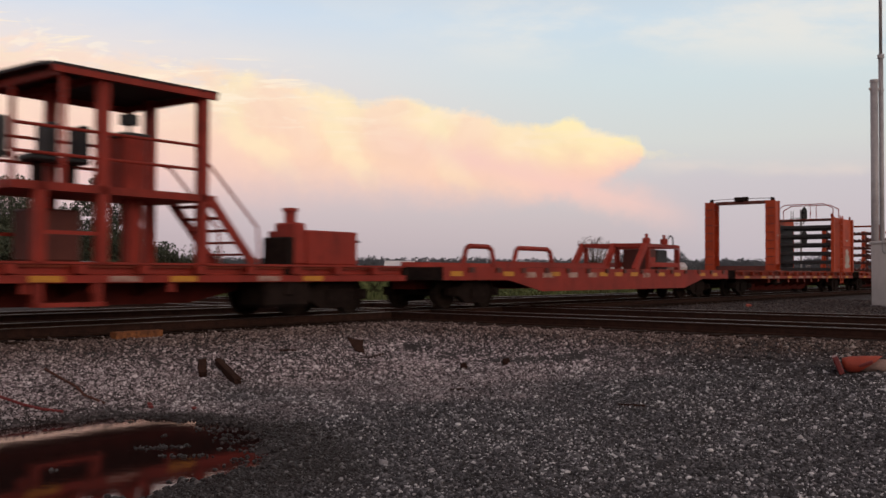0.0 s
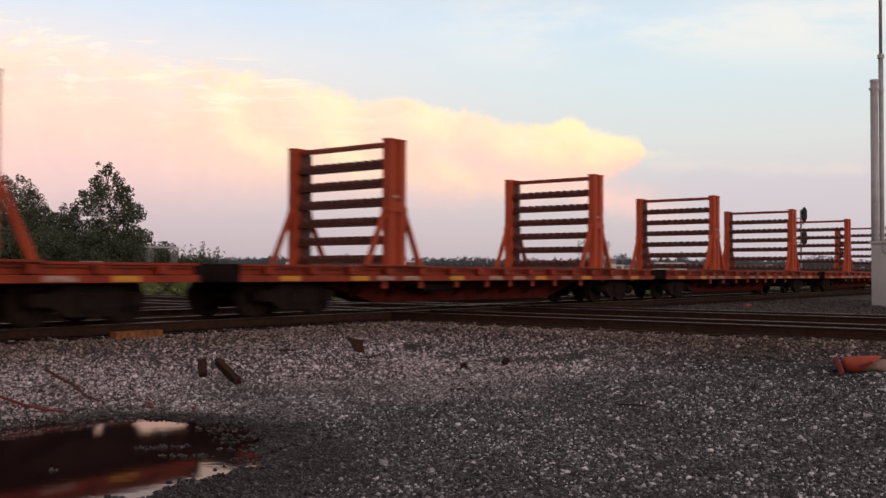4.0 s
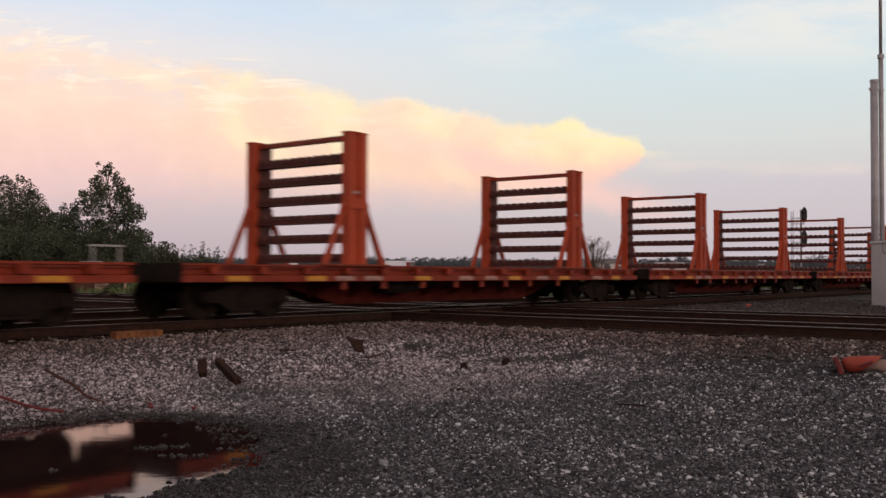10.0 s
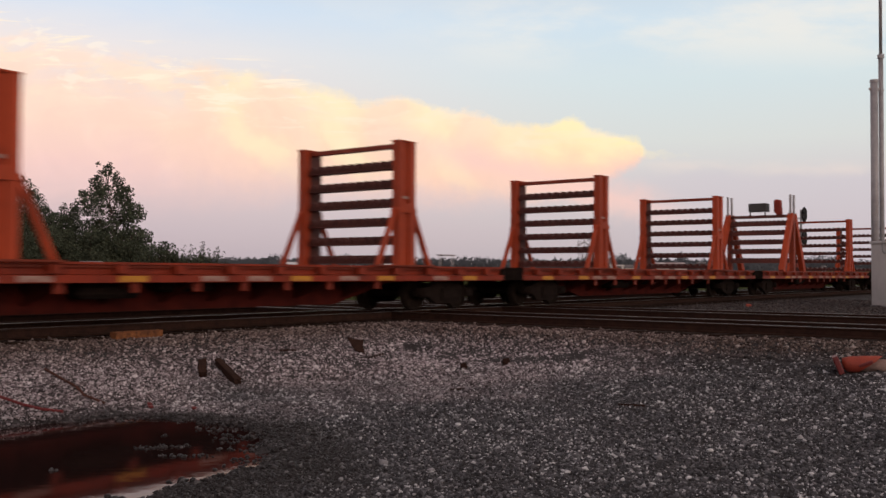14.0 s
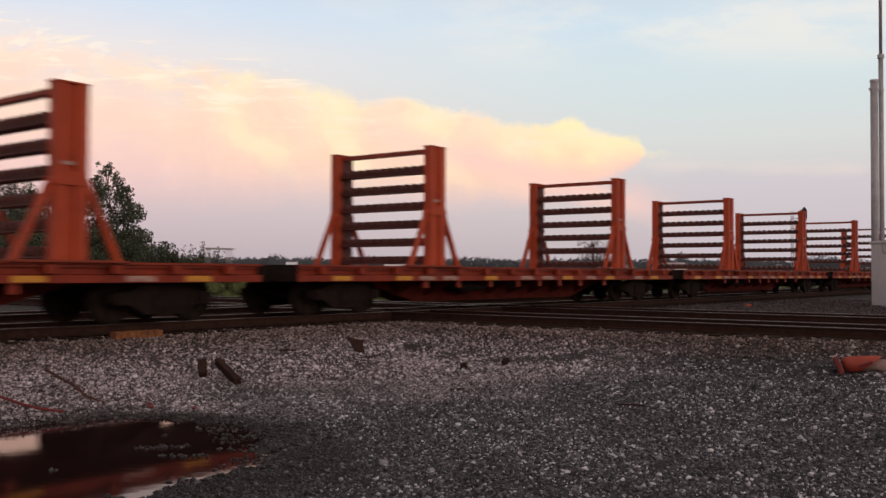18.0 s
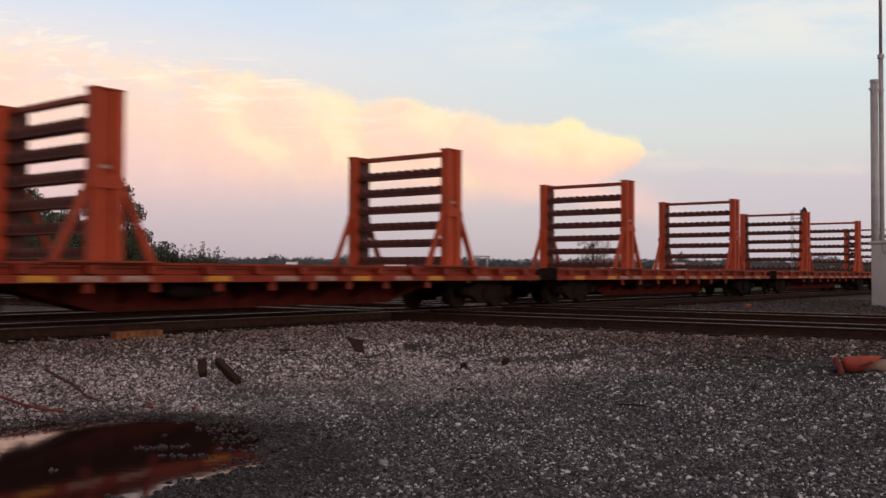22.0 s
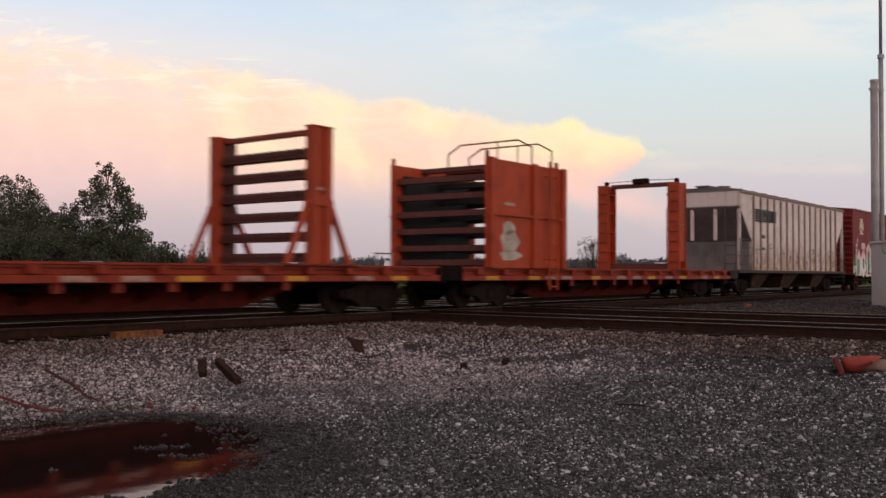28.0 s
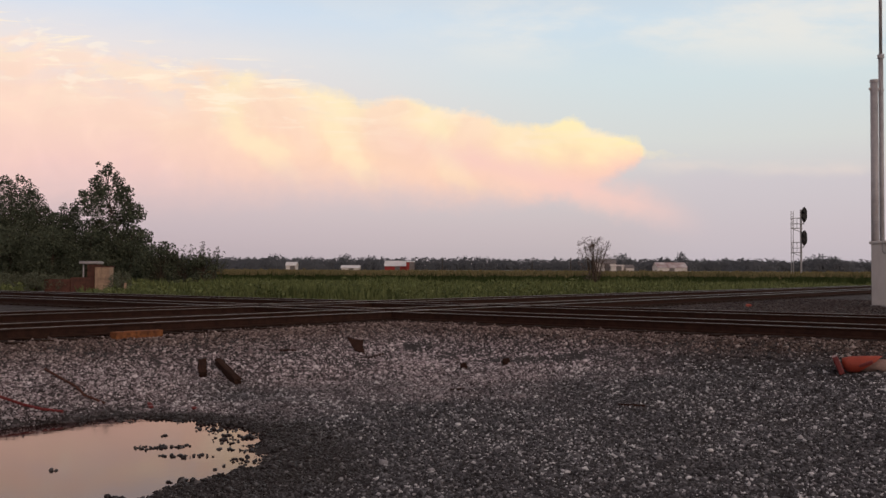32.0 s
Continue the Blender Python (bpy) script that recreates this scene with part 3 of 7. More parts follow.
def coupler_mesh():
    bm = bmesh.new()
    box(bm, -0.55, 0.0, -0.09, 0.09, 0.76, 0.94)
    box(bm, -0.62, -0.44, -0.19, 0.15, 0.70, 1.00)
    tube(bm, [(0, 0.35, 0.72), (-0.25, 0.37, 0.52), (-0.47, 0.3, 0.46)], 0.025)
    return mesh_of("coupler", bm, GRIME)


COUPLER = coupler_mesh()


def add_couplers(car, length):
    part("coupler", COUPLER, GRIME, car).matrix_local = pose(0, 0, 0)
    part("coupler", COUPLER, GRIME, car).matrix_local = pose(length, 0, 0, 0, 0, 180)


def flat_body(car, length, half=1.56, mat=None, deck=1.07, sill=0.73, belly=0.20):
    """Deck, side sills with stake pockets, end sills, centre sill, marks and brackets."""
    mat = mat or SILL_ORANGE
    part("deck", boxes((0.12, length - 0.12, -half + 0.06, half - 0.06, deck - 0.09, deck - 0.012)), ORANGE_DULL, car, "worn dull orange deck plates")
    for s in (-1, 1):
        bm = bmesh.new()
        o = half * s
        i = (half - 0.145) * s
        web = (half - 0.125) * s
        prism(bm, [(o, deck), (o, deck - 0.040), (web, deck - 0.050), (web, sill + 0.145), (o, sill + 0.125), (o, sill), (i, sill), (i, deck)], "x", 0.06, length - 0.06)
        ob = part("side_sill", bm, mat, car, "orange channel sill")
        x = 0.75
        pocket = boxes((-0.085, 0.085, -0.105, 0.030, 0.145, 0.29))
        pm = mesh_of("stake_pocket", pocket, mat, 0.008)
        while x < length - 0.5:
            part("stake_pocket", pm, mat, ob).location = (x, s * (half - 0.022), sill)
            x += 1.18
        bracket = mesh_of("bracket", boxes((-0.08, 0.08, -0.02, 0.02, -0.17, 0.01)), mat)
        for x in (4.3, 5.6, 7.0, 8.3, 9.4, 10.5, 11.7, 13.2):
            if x < length - 3.5:
                part("bracket", bracket, mat, ob).location = (x, s * (half - 0.10), sill)
        mark = mesh_of("reflector", boxes((-0.28, 0.28, -0.004, 0.004, -0.05, 0.05)), YELLOW)
        white = mesh_of("marking", boxes((-0.29, 0.29, -0.004, 0.004, -0.05, 0.045)), WHITE_MARK)
        for x in (1.35, 3.4, 6.9, 10.8, 13.4, 16.6):
            if x < length - 0.4:
                part("reflector", mark, YELLOW, ob).location = (x, s * (half + 0.003), sill + 0.062)
        for x in (4.25, 5.15, 8.6, 9.7, 12.2, 15.4):
            if x < length - 0.6:
                part("marking", white, WHITE_MARK, ob).location = (x, s * (half + 0.003), sill + 0.066)
    for x in (0.0, length - 0.07):
        part("end_sill", boxes((x, x + 0.07, -half, half, sill, deck - 0.002)), GRIME, car, "sooty dark end sill")
    bm = bmesh.new()
    prism(bm, [(0.4, 0.98), (length - 0.4, 0.98), (length - 0.4, 0.70), (length - 3.4, 0.66), (length - 5.2, belly), (5.2, belly), (3.4, 0.66), (0.4, 0.70)], "y", -0.40, 0.40)
    part("centre_sill", bm, CENTRE_SILL, car, "dirty red centre sill")
    bearer = {}
    for s in (-1, 1):
        bm = bmesh.new()
        prism(bm, [(s * (half - 0.15), deck - 0.1), (s * (half - 0.15), sill), (s * 0.42, belly + 0.14), (s * 0.42, deck - 0.1)], "x", -0.035, 0.035)
        bearer[s] = mesh_of("crossbearer", bm, CENTRE_SILL)
        for x in (4.3, 5.6, 7.0, 8.3, 9.4, 10.5, 11.7, 13.2):
            if x < length - 3.5:
                part("crossbearer", bearer[s], CENTRE_SILL, car).location = (x, 0, 0)
    part("air_reservoir", boxes((6.2, 7.4, -1.1, -0.6, 0.45, 0.72)), GRIME, car, bevel=0.08)
    part("brake_cylinder", boxes((7.9, 9.2, -0.9, -0.60, 0.55, 0.80)), GRIME, car, bevel=0.06)
    bm = bmesh.new()
    tube(bm, [(0.12, 1.32, deck - 0.02), (0.12, 1.32, deck + 0.34)], 0.022)
    tube(bm, [(0.72, 1.32, deck - 0.02), (0.72, 1.32, deck + 0.34)], 0.022)
    box(bm, 0.05, 0.80, 1.27, 1.37, deck + 0.34, deck + 0.38)
    part("brake_stand", bm, GALV, car, "small pale grey hand-brake stand")
    add_truck(car, 1.95)
    add_truck(car, length - 1.95)
    add_couplers(car, length)


POST_W, POST_D = 0.20, 0.58
RACK_TOP, DECK = 3.90, 1.07
TIERS = (3.39, 2.955, 2.52, 2.085, 1.65, 1.215)


def rack_meshes():
    meshes = {}
    # boxed post with a groove down the middle of its two broad faces
    bm = bmesh.new()
    w, d, g = POST_W, POST_D, 0.05
    x0, x1 = 0.20, 0.36
    prism(bm, [(0, -w / 2), (x0, -w / 2), (x0, -w / 2 + g), (x1, -w / 2 + g), (x1, -w / 2), (d, -w / 2), (d, w / 2), (x1, w / 2), (x1, w / 2 - g), (x0, w / 2 - g), (x0, w / 2), (0, w / 2)], "z", DECK - 0.012, RACK_TOP)
    box(bm, -0.015, d + 0.015, -w / 2 - 0.015, w / 2 + 0.015, RACK_TOP, RACK_TOP + 0.03)
    prism(bm, [(-0.03, 2.36), (0.06, 2.50), (d - 0.06, 2.50), (d + 0.03, 2.36), (d + 0.03, 2.28), (-0.03, 2.28)], "y", -w / 2 - 0.02, w / 2 + 0.02)
    meshes["post"] = mesh_of("post", bm, ORANGE)
    meshes["guide"] = mesh_of("guide_strip", boxes((0.20, POST_D - 0.01, -0.02, 0.0, DECK + 0.02, RACK_TOP - 0.06)), BEAM_BROWN)
    bm = bmesh.new()
    half = 1.62 - POST_W
    box(bm, 0.16, 0.42, -half, half, 0.035, 0.115)
    box(bm, 0.12, 0.46, -half, half, 0.01, 0.035)
    meshes["beam"] = mesh_of("beam", bm, BEAM_BROWN)
    bm = bmesh.new()
    rod(bm, (0.11, 0, 0.165), (0.47, 0, 0.165), 0.082, 10)
    rod(bm, (0.09, 0, 0.165), (0.11, 0, 0.165), 0.03, 6)
    meshes["roller"] = mesh_of("roller", bm, BEAM_BROWN)
    bm = bmesh.new()
    box(bm, 0.20, 0.38, -half, half, -0.05, 0.05)
    meshes["top_bar"] = mesh_of("top_bar", bm, ORANGE_DULL)
    bm = bmesh.new()
    bar(bm, (-0.01, 0, 2.36), (-0.62, 0, DECK), 0.10, 0.10)
    meshes["brace_a"] = mesh_of("brace", bm, ORANGE)
    bm = bmesh.new()
    bar(bm, (POST_D + 0.01, 0, 2.36), (POST_D + 0.62, 0, DECK), 0.10, 0.10)
    meshes["brace_b"] = mesh_of("brace", bm, ORANGE)
    meshes["plate"] = mesh_of("label_plate", boxes((0.10, 0.34, -0.004, 0.0, 2.60, 2.66)), WHITE_MARK)
    bm = boxes((-0.75, POST_D + 0.75, -0.12, 0.12, DECK - 0.01, DECK + 0.025))
    meshes["foot"] = mesh_of("foot_plate", bm, ORANGE_DULL)
    return meshes


RACK = rack_meshes()


def add_rack(car, x):
    """A rail rack across the car, its front face at x."""
    rack = part("rack", RACK["top_bar"], BEAM_BROWN, car, "orange steel rack with six tiers of worn roller beams")
    rack.location = (x, 0, 3.83)
    for s in (-1, 1):
        y = s * (1.62 - POST_W / 2)
        part("post", RACK["post"], ORANGE, rack).location = (0, y, -3.83)
        part("brace", RACK["brace_a"], ORANGE, rack).location = (0, y, -3.83)
        part("brace", RACK["brace_b"], ORANGE, rack).location = (0, y, -3.83)
        part("foot_plate", RACK["foot"], ORANGE_DULL, rack).location = (0, y, -3.83)
        # dark brown panel over part of the post's inner face
        guide = part("guide_strip", RACK["guide"], BEAM_BROWN, rack, "dark brown inner panel")
        guide.location = (0, y - 0.102 if s > 0 else y + 0.122, -3.83)
    part("label_plate", RACK["plate"], WHITE_MARK, rack).location = (0, -1.622, -3.83)
    for z in TIERS:
        part("beam", RACK["beam"], BEAM_BROWN, rack).location = (0, 0, z - 0.10 - 3.83)
    return rack


def add_rollers(rack):
    """Guide rollers on each beam; the same mesh for all of them."""
    for z in TIERS:
        for i in range(11):
            part("roller", RACK["roller"], BEAM_BROWN, rack).location = (0, -1.25 + i * 0.25, z - 0.14 - 3.83)


def make_rack_car():
    car = thing("rail_rack_flatcar", "orange flatcar with two tall steel rail racks", "railway car", "rail train cars")
    flat_body(car, 18.15)
    for x in (4.27, 13.76):
        add_rollers(add_rack(car, x))
    return car


def make_rack_cars():
    first = make_rack_car()
    TRAIN_ROLL.append((first, FIRST_RACK_CAR))
    for i in range(1, 22):
        if i == 11:
            continue
        TRAIN_ROLL.append((copy_thing(first, pose(0, 0, 0)), FIRST_RACK_CAR + i * CAR_STEP))


make_rack_cars()


# ---------------------------------------------------------------- other cars of the train
def make_a_frame_car():
    car = thing("tie_down_flatcar", "orange flatcar with an A-frame tie-down rack and a rail rack", "railway car", "rail train cars")
    flat_body(car, 18.15)
    add_rollers(add_rack(car, 13.76))
    x = 4.35
    frame_ob = part("a_frame", boxes((x - 0.22, x + 0.22, -1.5, 1.5, 3.58, 3.70)), BEAM_BROWN, car, "orange A-frame with dark clamping beams")
    for s in (-1, 1):
        y = 1.48 * s
        for foot in (-1.55, 1.55):
            bm = bmesh.new()
            bar(bm, (x + foot, y, DECK - 0.01), (x + 0.16 * (1 if foot > 0 else -1), y, 3.7), 0.30, 0.22)
            part("leg", bm, ORANGE, frame_ob)
        part("post", boxes((x - 0.12, x + 0.12, y - 0.1, y + 0.1, DECK - 0.01, 3.72)), ORANGE_DULL, frame_ob)
        for dx in (-0.28, 0.22):
            bm = bmesh.new()
            rod(bm, (x + dx, y, 3.6), (x + dx, y, 4.62), 0.055)
            part("upright", bm, GALV, frame_ob)
    bm = bmesh.new()
    rod(bm, (-0.2, 0, 0), (0.2, 0, 0), 0.06, 8)
    clamp = mesh_of("clamp", bm, BEAM_BROWN)
    for z in (3.3, 2.86, 2.42, 1.98, 1.54):
        part("beam", boxes((x - 0.25, x + 0.25, -1.4, 1.4, z - 0.09, z + 0.07)), BEAM_BROWN, frame_ob)
        for i in range(14):
            part("clamp", clamp, BEAM_BROWN, frame_ob).location = (x, -1.3 + i * 0.2, z + 0.09)
    part("winch_box", boxes((x - 0.25, x + 0.25, -0.35, 0.5, 3.88, 4.27)), HOPPER_DARK, frame_ob, "dark winch box", bevel=0.02)
    for y in (-0.3, 0.4):
        part("winch_box_leg", boxes((x - 0.2, x - 0.15, y, y + 0.05, 3.69, 3.91)), GRIME, frame_ob)
    bm = bmesh.new()
    prism(bm, [(-1.02, 3.72), (-0.80, 3.70), (-0.66, 3.86), (-0.66, 4.38), (-0.80, 4.44), (-0.96, 4.40)], "x", x - 0.14, x + 0.14)
    part("lamp_guard", bm, RED_MACHINE, frame_ob, "dark red tilted guard", bevel=0.03)
    TRAIN_ROLL.append((car, FIRST_RACK_CAR + 11 * CAR_STEP))


make_a_frame_car()


def add_gantry(car, x):
    """A portal across the car with a winch on its top beam."""
    high = 4.20
    top = part("gantry", boxes((x + 0.18, x + 0.42, -1.16, 1.16, high - 0.12, high + 0.02)), BEAM_BROWN, car, "tall orange portal with a winch box on its top beam")
    f = 0.035
    for s in (-1, 1):
        a, b = sorted((1.62 * s, 1.17 * s))
        m = (a + b) / 2
        # broad flanges across the track, the web between them
        bm = bmesh.new()
        prism(bm, [(0, a), (f, a), (f, m - 0.02), (0.62 - f, m - 0.02), (0.62 - f, a), (0.62, a), (0.62, b), (0.62 - f, b), (0.62 - f, m + 0.02), (f, m + 0.02), (f, b), (0, b)], "z", DECK - 0.01, high)
        post = part("post", bm, ORANGE, top)
        post.location = (x, 0, 0)
        for z in (1.75, 2.45, 3.15, 3.85):
            for y0, y1 in ((a + 0.03, m - 0.022), (m + 0.022, b - 0.03)):
                part("stiffener", boxes((x + f + 0.002, x + 0.618 - f, y0, y1, z, z + 0.025)), ORANGE, top)
        bm = bmesh.new()
        rod(bm, (x + 0.3, m, high - 0.02), (x + 0.3, m, high + 0.15), 0.085, 10)
        part("post_cap", bm, GRIME, top)
        part("foot_plate", boxes((x - 0.12, x + 0.74, a - 0.03, b + 0.03, DECK - 0.01, DECK + 0.03)), ORANGE_DULL, top)
        part("face_plate", boxes((x + f, x + 0.46, -1.612, -1.60, DECK + 0.3, high - 0.05)), ORANGE, top) if s < 0 else None
        for z in np.arange(1.35, high - 0.2, 0.36):
            bm = bmesh.new()
            rod(bm, (x - 0.03, m - 0.16, z), (x - 0.03, m + 0.16, z), 0.014, 6)
            part("rung", bm, BEAM_BROWN, top)
    part("winch_box", boxes((x + 0.08, x + 0.5, -0.20, 0.20, high, high + 0.20)), GRIME, top, "dark winch box", bevel=0.04)
    bm = bmesh.new()
    rod(bm, (x + 0.28, -0.30, high + 0.12), (x + 0.28, 0.30, high + 0.12), 0.10, 12)
    part("winch_drum", bm, GRIME, top)
    bm = bmesh.new()
    tube(bm, [(x + 0.3, 1.40, high + 0.12), (x + 0.3, 0.3, high + 0.14), (x + 0.3, -0.3, high + 0.14), (x + 0.3, -1.40, high + 0.12)], 0.012, 5)
    part("wire_rope", bm, GRIME, top)
    part("lower_tie", boxes((x + 0.16, x + 0.46, -1.16, 1.16, DECK - 0.01, DECK + 0.22)), BEAM_BROWN, top)
    part("label_plate", boxes((x + 0.15, x + 0.42, -1.625, -1.621, 2.62, 2.69)), WHITE_MARK, top)


def add_rail_box(car, x, flip):
    """The threader box: two panelled walls with tiers of guide beams between them, open at both ends."""
    L = 3.9
    bx = x + (1.25 if flip else 0.75)
    ends = part("rail_box", boxes((bx, bx + 0.25, -1.53, 1.53, 3.74, 3.87)), BEAM_BROWN, car, "orange panelled rail guide box with dark tiers inside")
    for s in (-1, 1):
        y0, y1 = sorted((1.60 * s, 1.54 * s))
        wall = part("wall_panel", boxes((x, x + L, y0, y1, DECK - 0.01, 3.88)), ORANGE, ends, "orange steel wall panel")
        o = 1.60 * s
        oo = 1.69 * s
        a, b = sorted((o, oo))
        cols = (0.0, 1.55, L - 0.30)
        if flip:
            cols = tuple(L - 0.22 - c for c in cols)
        for cx in cols:
            part("column", boxes((x + cx, x + cx + 0.22, a, b, DECK - 0.01, 3.90)), ORANGE, ends)
        part("rib", boxes((x + 0.02, x + L - 0.02, a + 0.015, b - 0.015, 2.42, 2.48)), ORANGE, ends)
        for cx in (0.06, L - 0.4):
            bm = bmesh.new()
            rod(bm, (x + cx, 1.57 * s, 3.88), (x + cx, 1.57 * s, 4.06), 0.05)
            part("lifting_eye", bm, ORANGE_DULL, ends)
    # ladder on the near wall
    lx = x + (L - 1.1 if flip else 0.85)
    bm = bmesh.new()
    for dx in (0, 0.42):
        rod(bm, (lx + dx, -1.78, 0.45), (lx + dx, -1.78, 4.0), 0.03, 6)
    z = 0.55
    while z < 3.95:
        rod(bm, (lx, -1.78, z), (lx + 0.42, -1.78, z), 0.022, 6)
        z += 0.30
    for zz in (1.3, 3.6):
        for dx in (0, 0.42):
            rod(bm, (lx + dx, -1.78, zz), (lx + dx, -1.60, zz), 0.016, 6)
    part("ladder", bm, ORANGE, ends, "orange side ladder")
    # torn stickers and paint on the near wall
    px = x + (0.55 if flip else 2.3)
    bm = bmesh.new()
    for (ax, az, w, h) in ((0.0, 1.45, 0.75, 0.55), (0.1, 1.9, 0.5, 0.35), (-0.05, 1.25, 0.9, 0.25)):
        prism(bm, [(px + ax * 1.3 + 1.35 * w * (0.5 + 0.5 * math.cos(k * 0.7) * (1 - 0.14 * (k % 3))), az + h * (0.55 + 0.62 * math.sin(k * 0.7) * (1 - 0.12 * (k % 2)))) for k in range(9)], "y", -1.606, -1.6005)
    part("paint_patch", bm, PATCH_WHITE, ends, "faded white painted patch")
    part("stencil_bar", boxes((px + 0.3, px + 0.75, -1.606, -1.6005, 2.70, 2.78)), PATCH_WHITE, ends)
    for gx in (0.15, L / 2, L - 0.4):
        for z in (3.42, 2.96, 2.5, 2.04, 1.58, 1.2):
            part("guide_beam", boxes((x + gx, x + gx + 0.25, -1.54, 1.54, z - 0.08, z + 0.07)), BEAM_BROWN if flip and gx < 1 else BLACK_PAINT, ends)
    # black sheet before the far wall's inside, behind the mostly black beams
    part("inner_lining", boxes((x + 0.41, x + L - 0.45, 1.45, 1.535, DECK, 3.6)), BLACK_PAINT, ends)
    # guard hoops on top
    hx = x + (L - 1.5 if flip else 0.75)
    for dx in (0, 1.05):
        bm = bmesh.new()
        q = [(hx + dx, -1.45, 3.85), (hx + dx, -1.45, 4.40), (hx + dx, -1.0, 4.64), (hx + dx, 1.0, 4.64), (hx + dx, 1.45, 4.40), (hx + dx, 1.45, 3.85)]
        tube(bm, q, 0.024, 6)
        rod(bm, (hx + dx, -0.3, 3.85), (hx + dx, -0.3, 4.64), 0.018, 6)
        part("guard_hoop", bm, RED_MACHINE, ends)
    part("roof_walk", boxes((hx - 0.05, hx + 1.15, -1.5, 1.5, 3.83, 3.86)), ORANGE_DULL, ends)


def make_box_cars():
    car = thing("gantry_flatcar", "orange flatcar with a portal winch and a rail guide box", "railway car", "rail train cars")
    flat_body(car, 17.85)
    add_gantry(car, 4.78)
    add_rail_box(car, 13.68, False)
    TRAIN_ROLL.append((car, -204.2))
    car = thing("gantry_flatcar", "orange flatcar with a rail guide box and a portal winch", "railway car", "rail train cars")
    flat_body(car, 18.05)
    add_rail_box(car, 1.02, True)
    add_gantry(car, 12.95)
    TRAIN_ROLL.append((car, 232.39))


make_box_cars()


def make_work_car():
    """The flatcar with deep belly sills that carries hoops and a hydraulic pusher."""
    L = 18.6
    car = thing("pusher_flatcar", "red orange work flatcar with hydraulic rail pusher frames", "railway car", "rail train cars")
    half = 1.56
    part("deck", boxes((0.1, L - 0.1, -half + 0.07, half - 0.07, 0.98, 1.04)), ORANGE_DULL, car)
    for s in (-1, 1):
        a, b = sorted((half * s, (half - 0.07) * s))
        bm = bmesh.new()
        prism(bm, [(0.05, 1.07), (L - 0.05, 1.07), (L - 0.05, 0.74), (L - 2.6, 0.74), (L - 4.3, 0.42), (4.6, 0.42), (2.9, 0.74), (0.05, 0.74)], "y", a, b)
        sill = part("side_sill", bm, RED_MACHINE, car, "deep red fish-belly side sill")
        bm = bmesh.new()
        prism(bm, [(2.2, 1.075), (8.7, 1.075), (8.1, 1.22), (2.2, 1.22)], "y", a - 0.01, b + 0.01)
        part("top_rail", bm, RED_MACHINE, sill)
        for i, x in enumerate((0.6, 2.9, 5.3, 8.2, 9.2, 10.3, 12.4, 13.7, 16.0, 17.2)):
            part("reflector", boxes((x - 0.25, x + 0.25, half * s - 0.005, half * s + 0.005, 0.84, 0.96)), YELLOW, sill)
        for x in (4.0, 4.9, 6.3, 7.5, 11.2):
            part("marking", boxes((x - 0.26, x + 0.26, half * s - 0.005, half * s + 0.005, 0.80, 0.95)), WHITE_MARK, sill)
        for x in np.arange(1.2, L - 0.5, 1.2):
            part("stake_pocket", boxes((x - 0.10, x + 0.10, half * s - 0.05, half * s + 0.05, 0.93, 1.06)), BEAM_BROWN, sill)
    for x in (0.0, L - 0.06):
        part("end_sill", boxes((x, x + 0.06, -half, half, 0.74, 1.06)), GRIME, car)
    part("centre_sill", boxes((0.4, L - 0.4, -0.35, 0.35, 0.5, 0.98)), CENTRE_SILL, car)
    add_truck(car, 2.0), add_truck(car, L - 2.0), add_couplers(car, L)
    # two low hoops across the deck
    for x0, x1 in ((1.1, 2.55), (3.4, 5.5)):
        for y in (-1.35,):
            bm = bmesh.new()
            tube(bm, [(x0, y, 1.05), (x0 + 0.18, y, 1.52), (x0 + 0.3, y, 1.60), (x1 - 0.3, y, 1.60), (x1 - 0.15, y, 1.52), (x1, y, 1.05)], 0.065, 8)
            part("hoop", bm, RED_MACHINE, car, "rounded red steel hoop")
    # pusher: three braced side frames across the deck, tied by beams
    fr = part("pusher_frame", boxes((12.2, 12.4, -1.05, 1.5, 1.86, 1.98)), RED_MACHINE, car, "red braced steel frame")
    part("cross_beam", boxes((14.9, 15.1, -1.05, 1.5, 1.84, 1.96)), RED_MACHINE, fr)
    part("cross_beam", boxes((13.5, 13.64, -1.05, 1.5, 1.84, 1.94)), RED_MACHINE, fr)
    for y in (-0.98, 0.2, 1.45):
        part("top_rail", boxes((12.41, 14.89, y - 0.07, y + 0.07, 1.85, 1.97)), RED_MACHINE, fr)
        bm = bmesh.new()
        bar(bm, (11.5, y, 1.03), (12.3, y, 1.92), 0.22, 0.15)
        part("brace", bm, RED_MACHINE, fr)
        part("post", boxes((14.92, 15.08, y - 0.08, y + 0.08, 1.03, 1.83)), RED_MACHINE, fr)
        part("post", boxes((12.5, 12.62, y - 0.06, y + 0.06, 1.03, 1.84)), RED_MACHINE, fr)
        part("lower_rail", boxes((12.63, 14.9, y - 0.08, y + 0.08, 1.16, 1.32)), RED_MACHINE, fr)
    part("gusset", boxes((12.63, 13.1, -1.0, -0.96, 1.33, 1.5)), RED_MACHINE, fr)
    part("pump_unit", boxes((12.75, 13.5, -0.85, 0.1, 1.03, 1.80)), BEAM_BROWN, fr, "dark hydraulic pump unit", bevel=0.04)
    part("pump_unit", boxes((13.62, 14.45, -0.85, 0.1, 1.03, 1.78)), BLACK_PAINT, fr, "dark hydraulic pump unit", bevel=0.04)
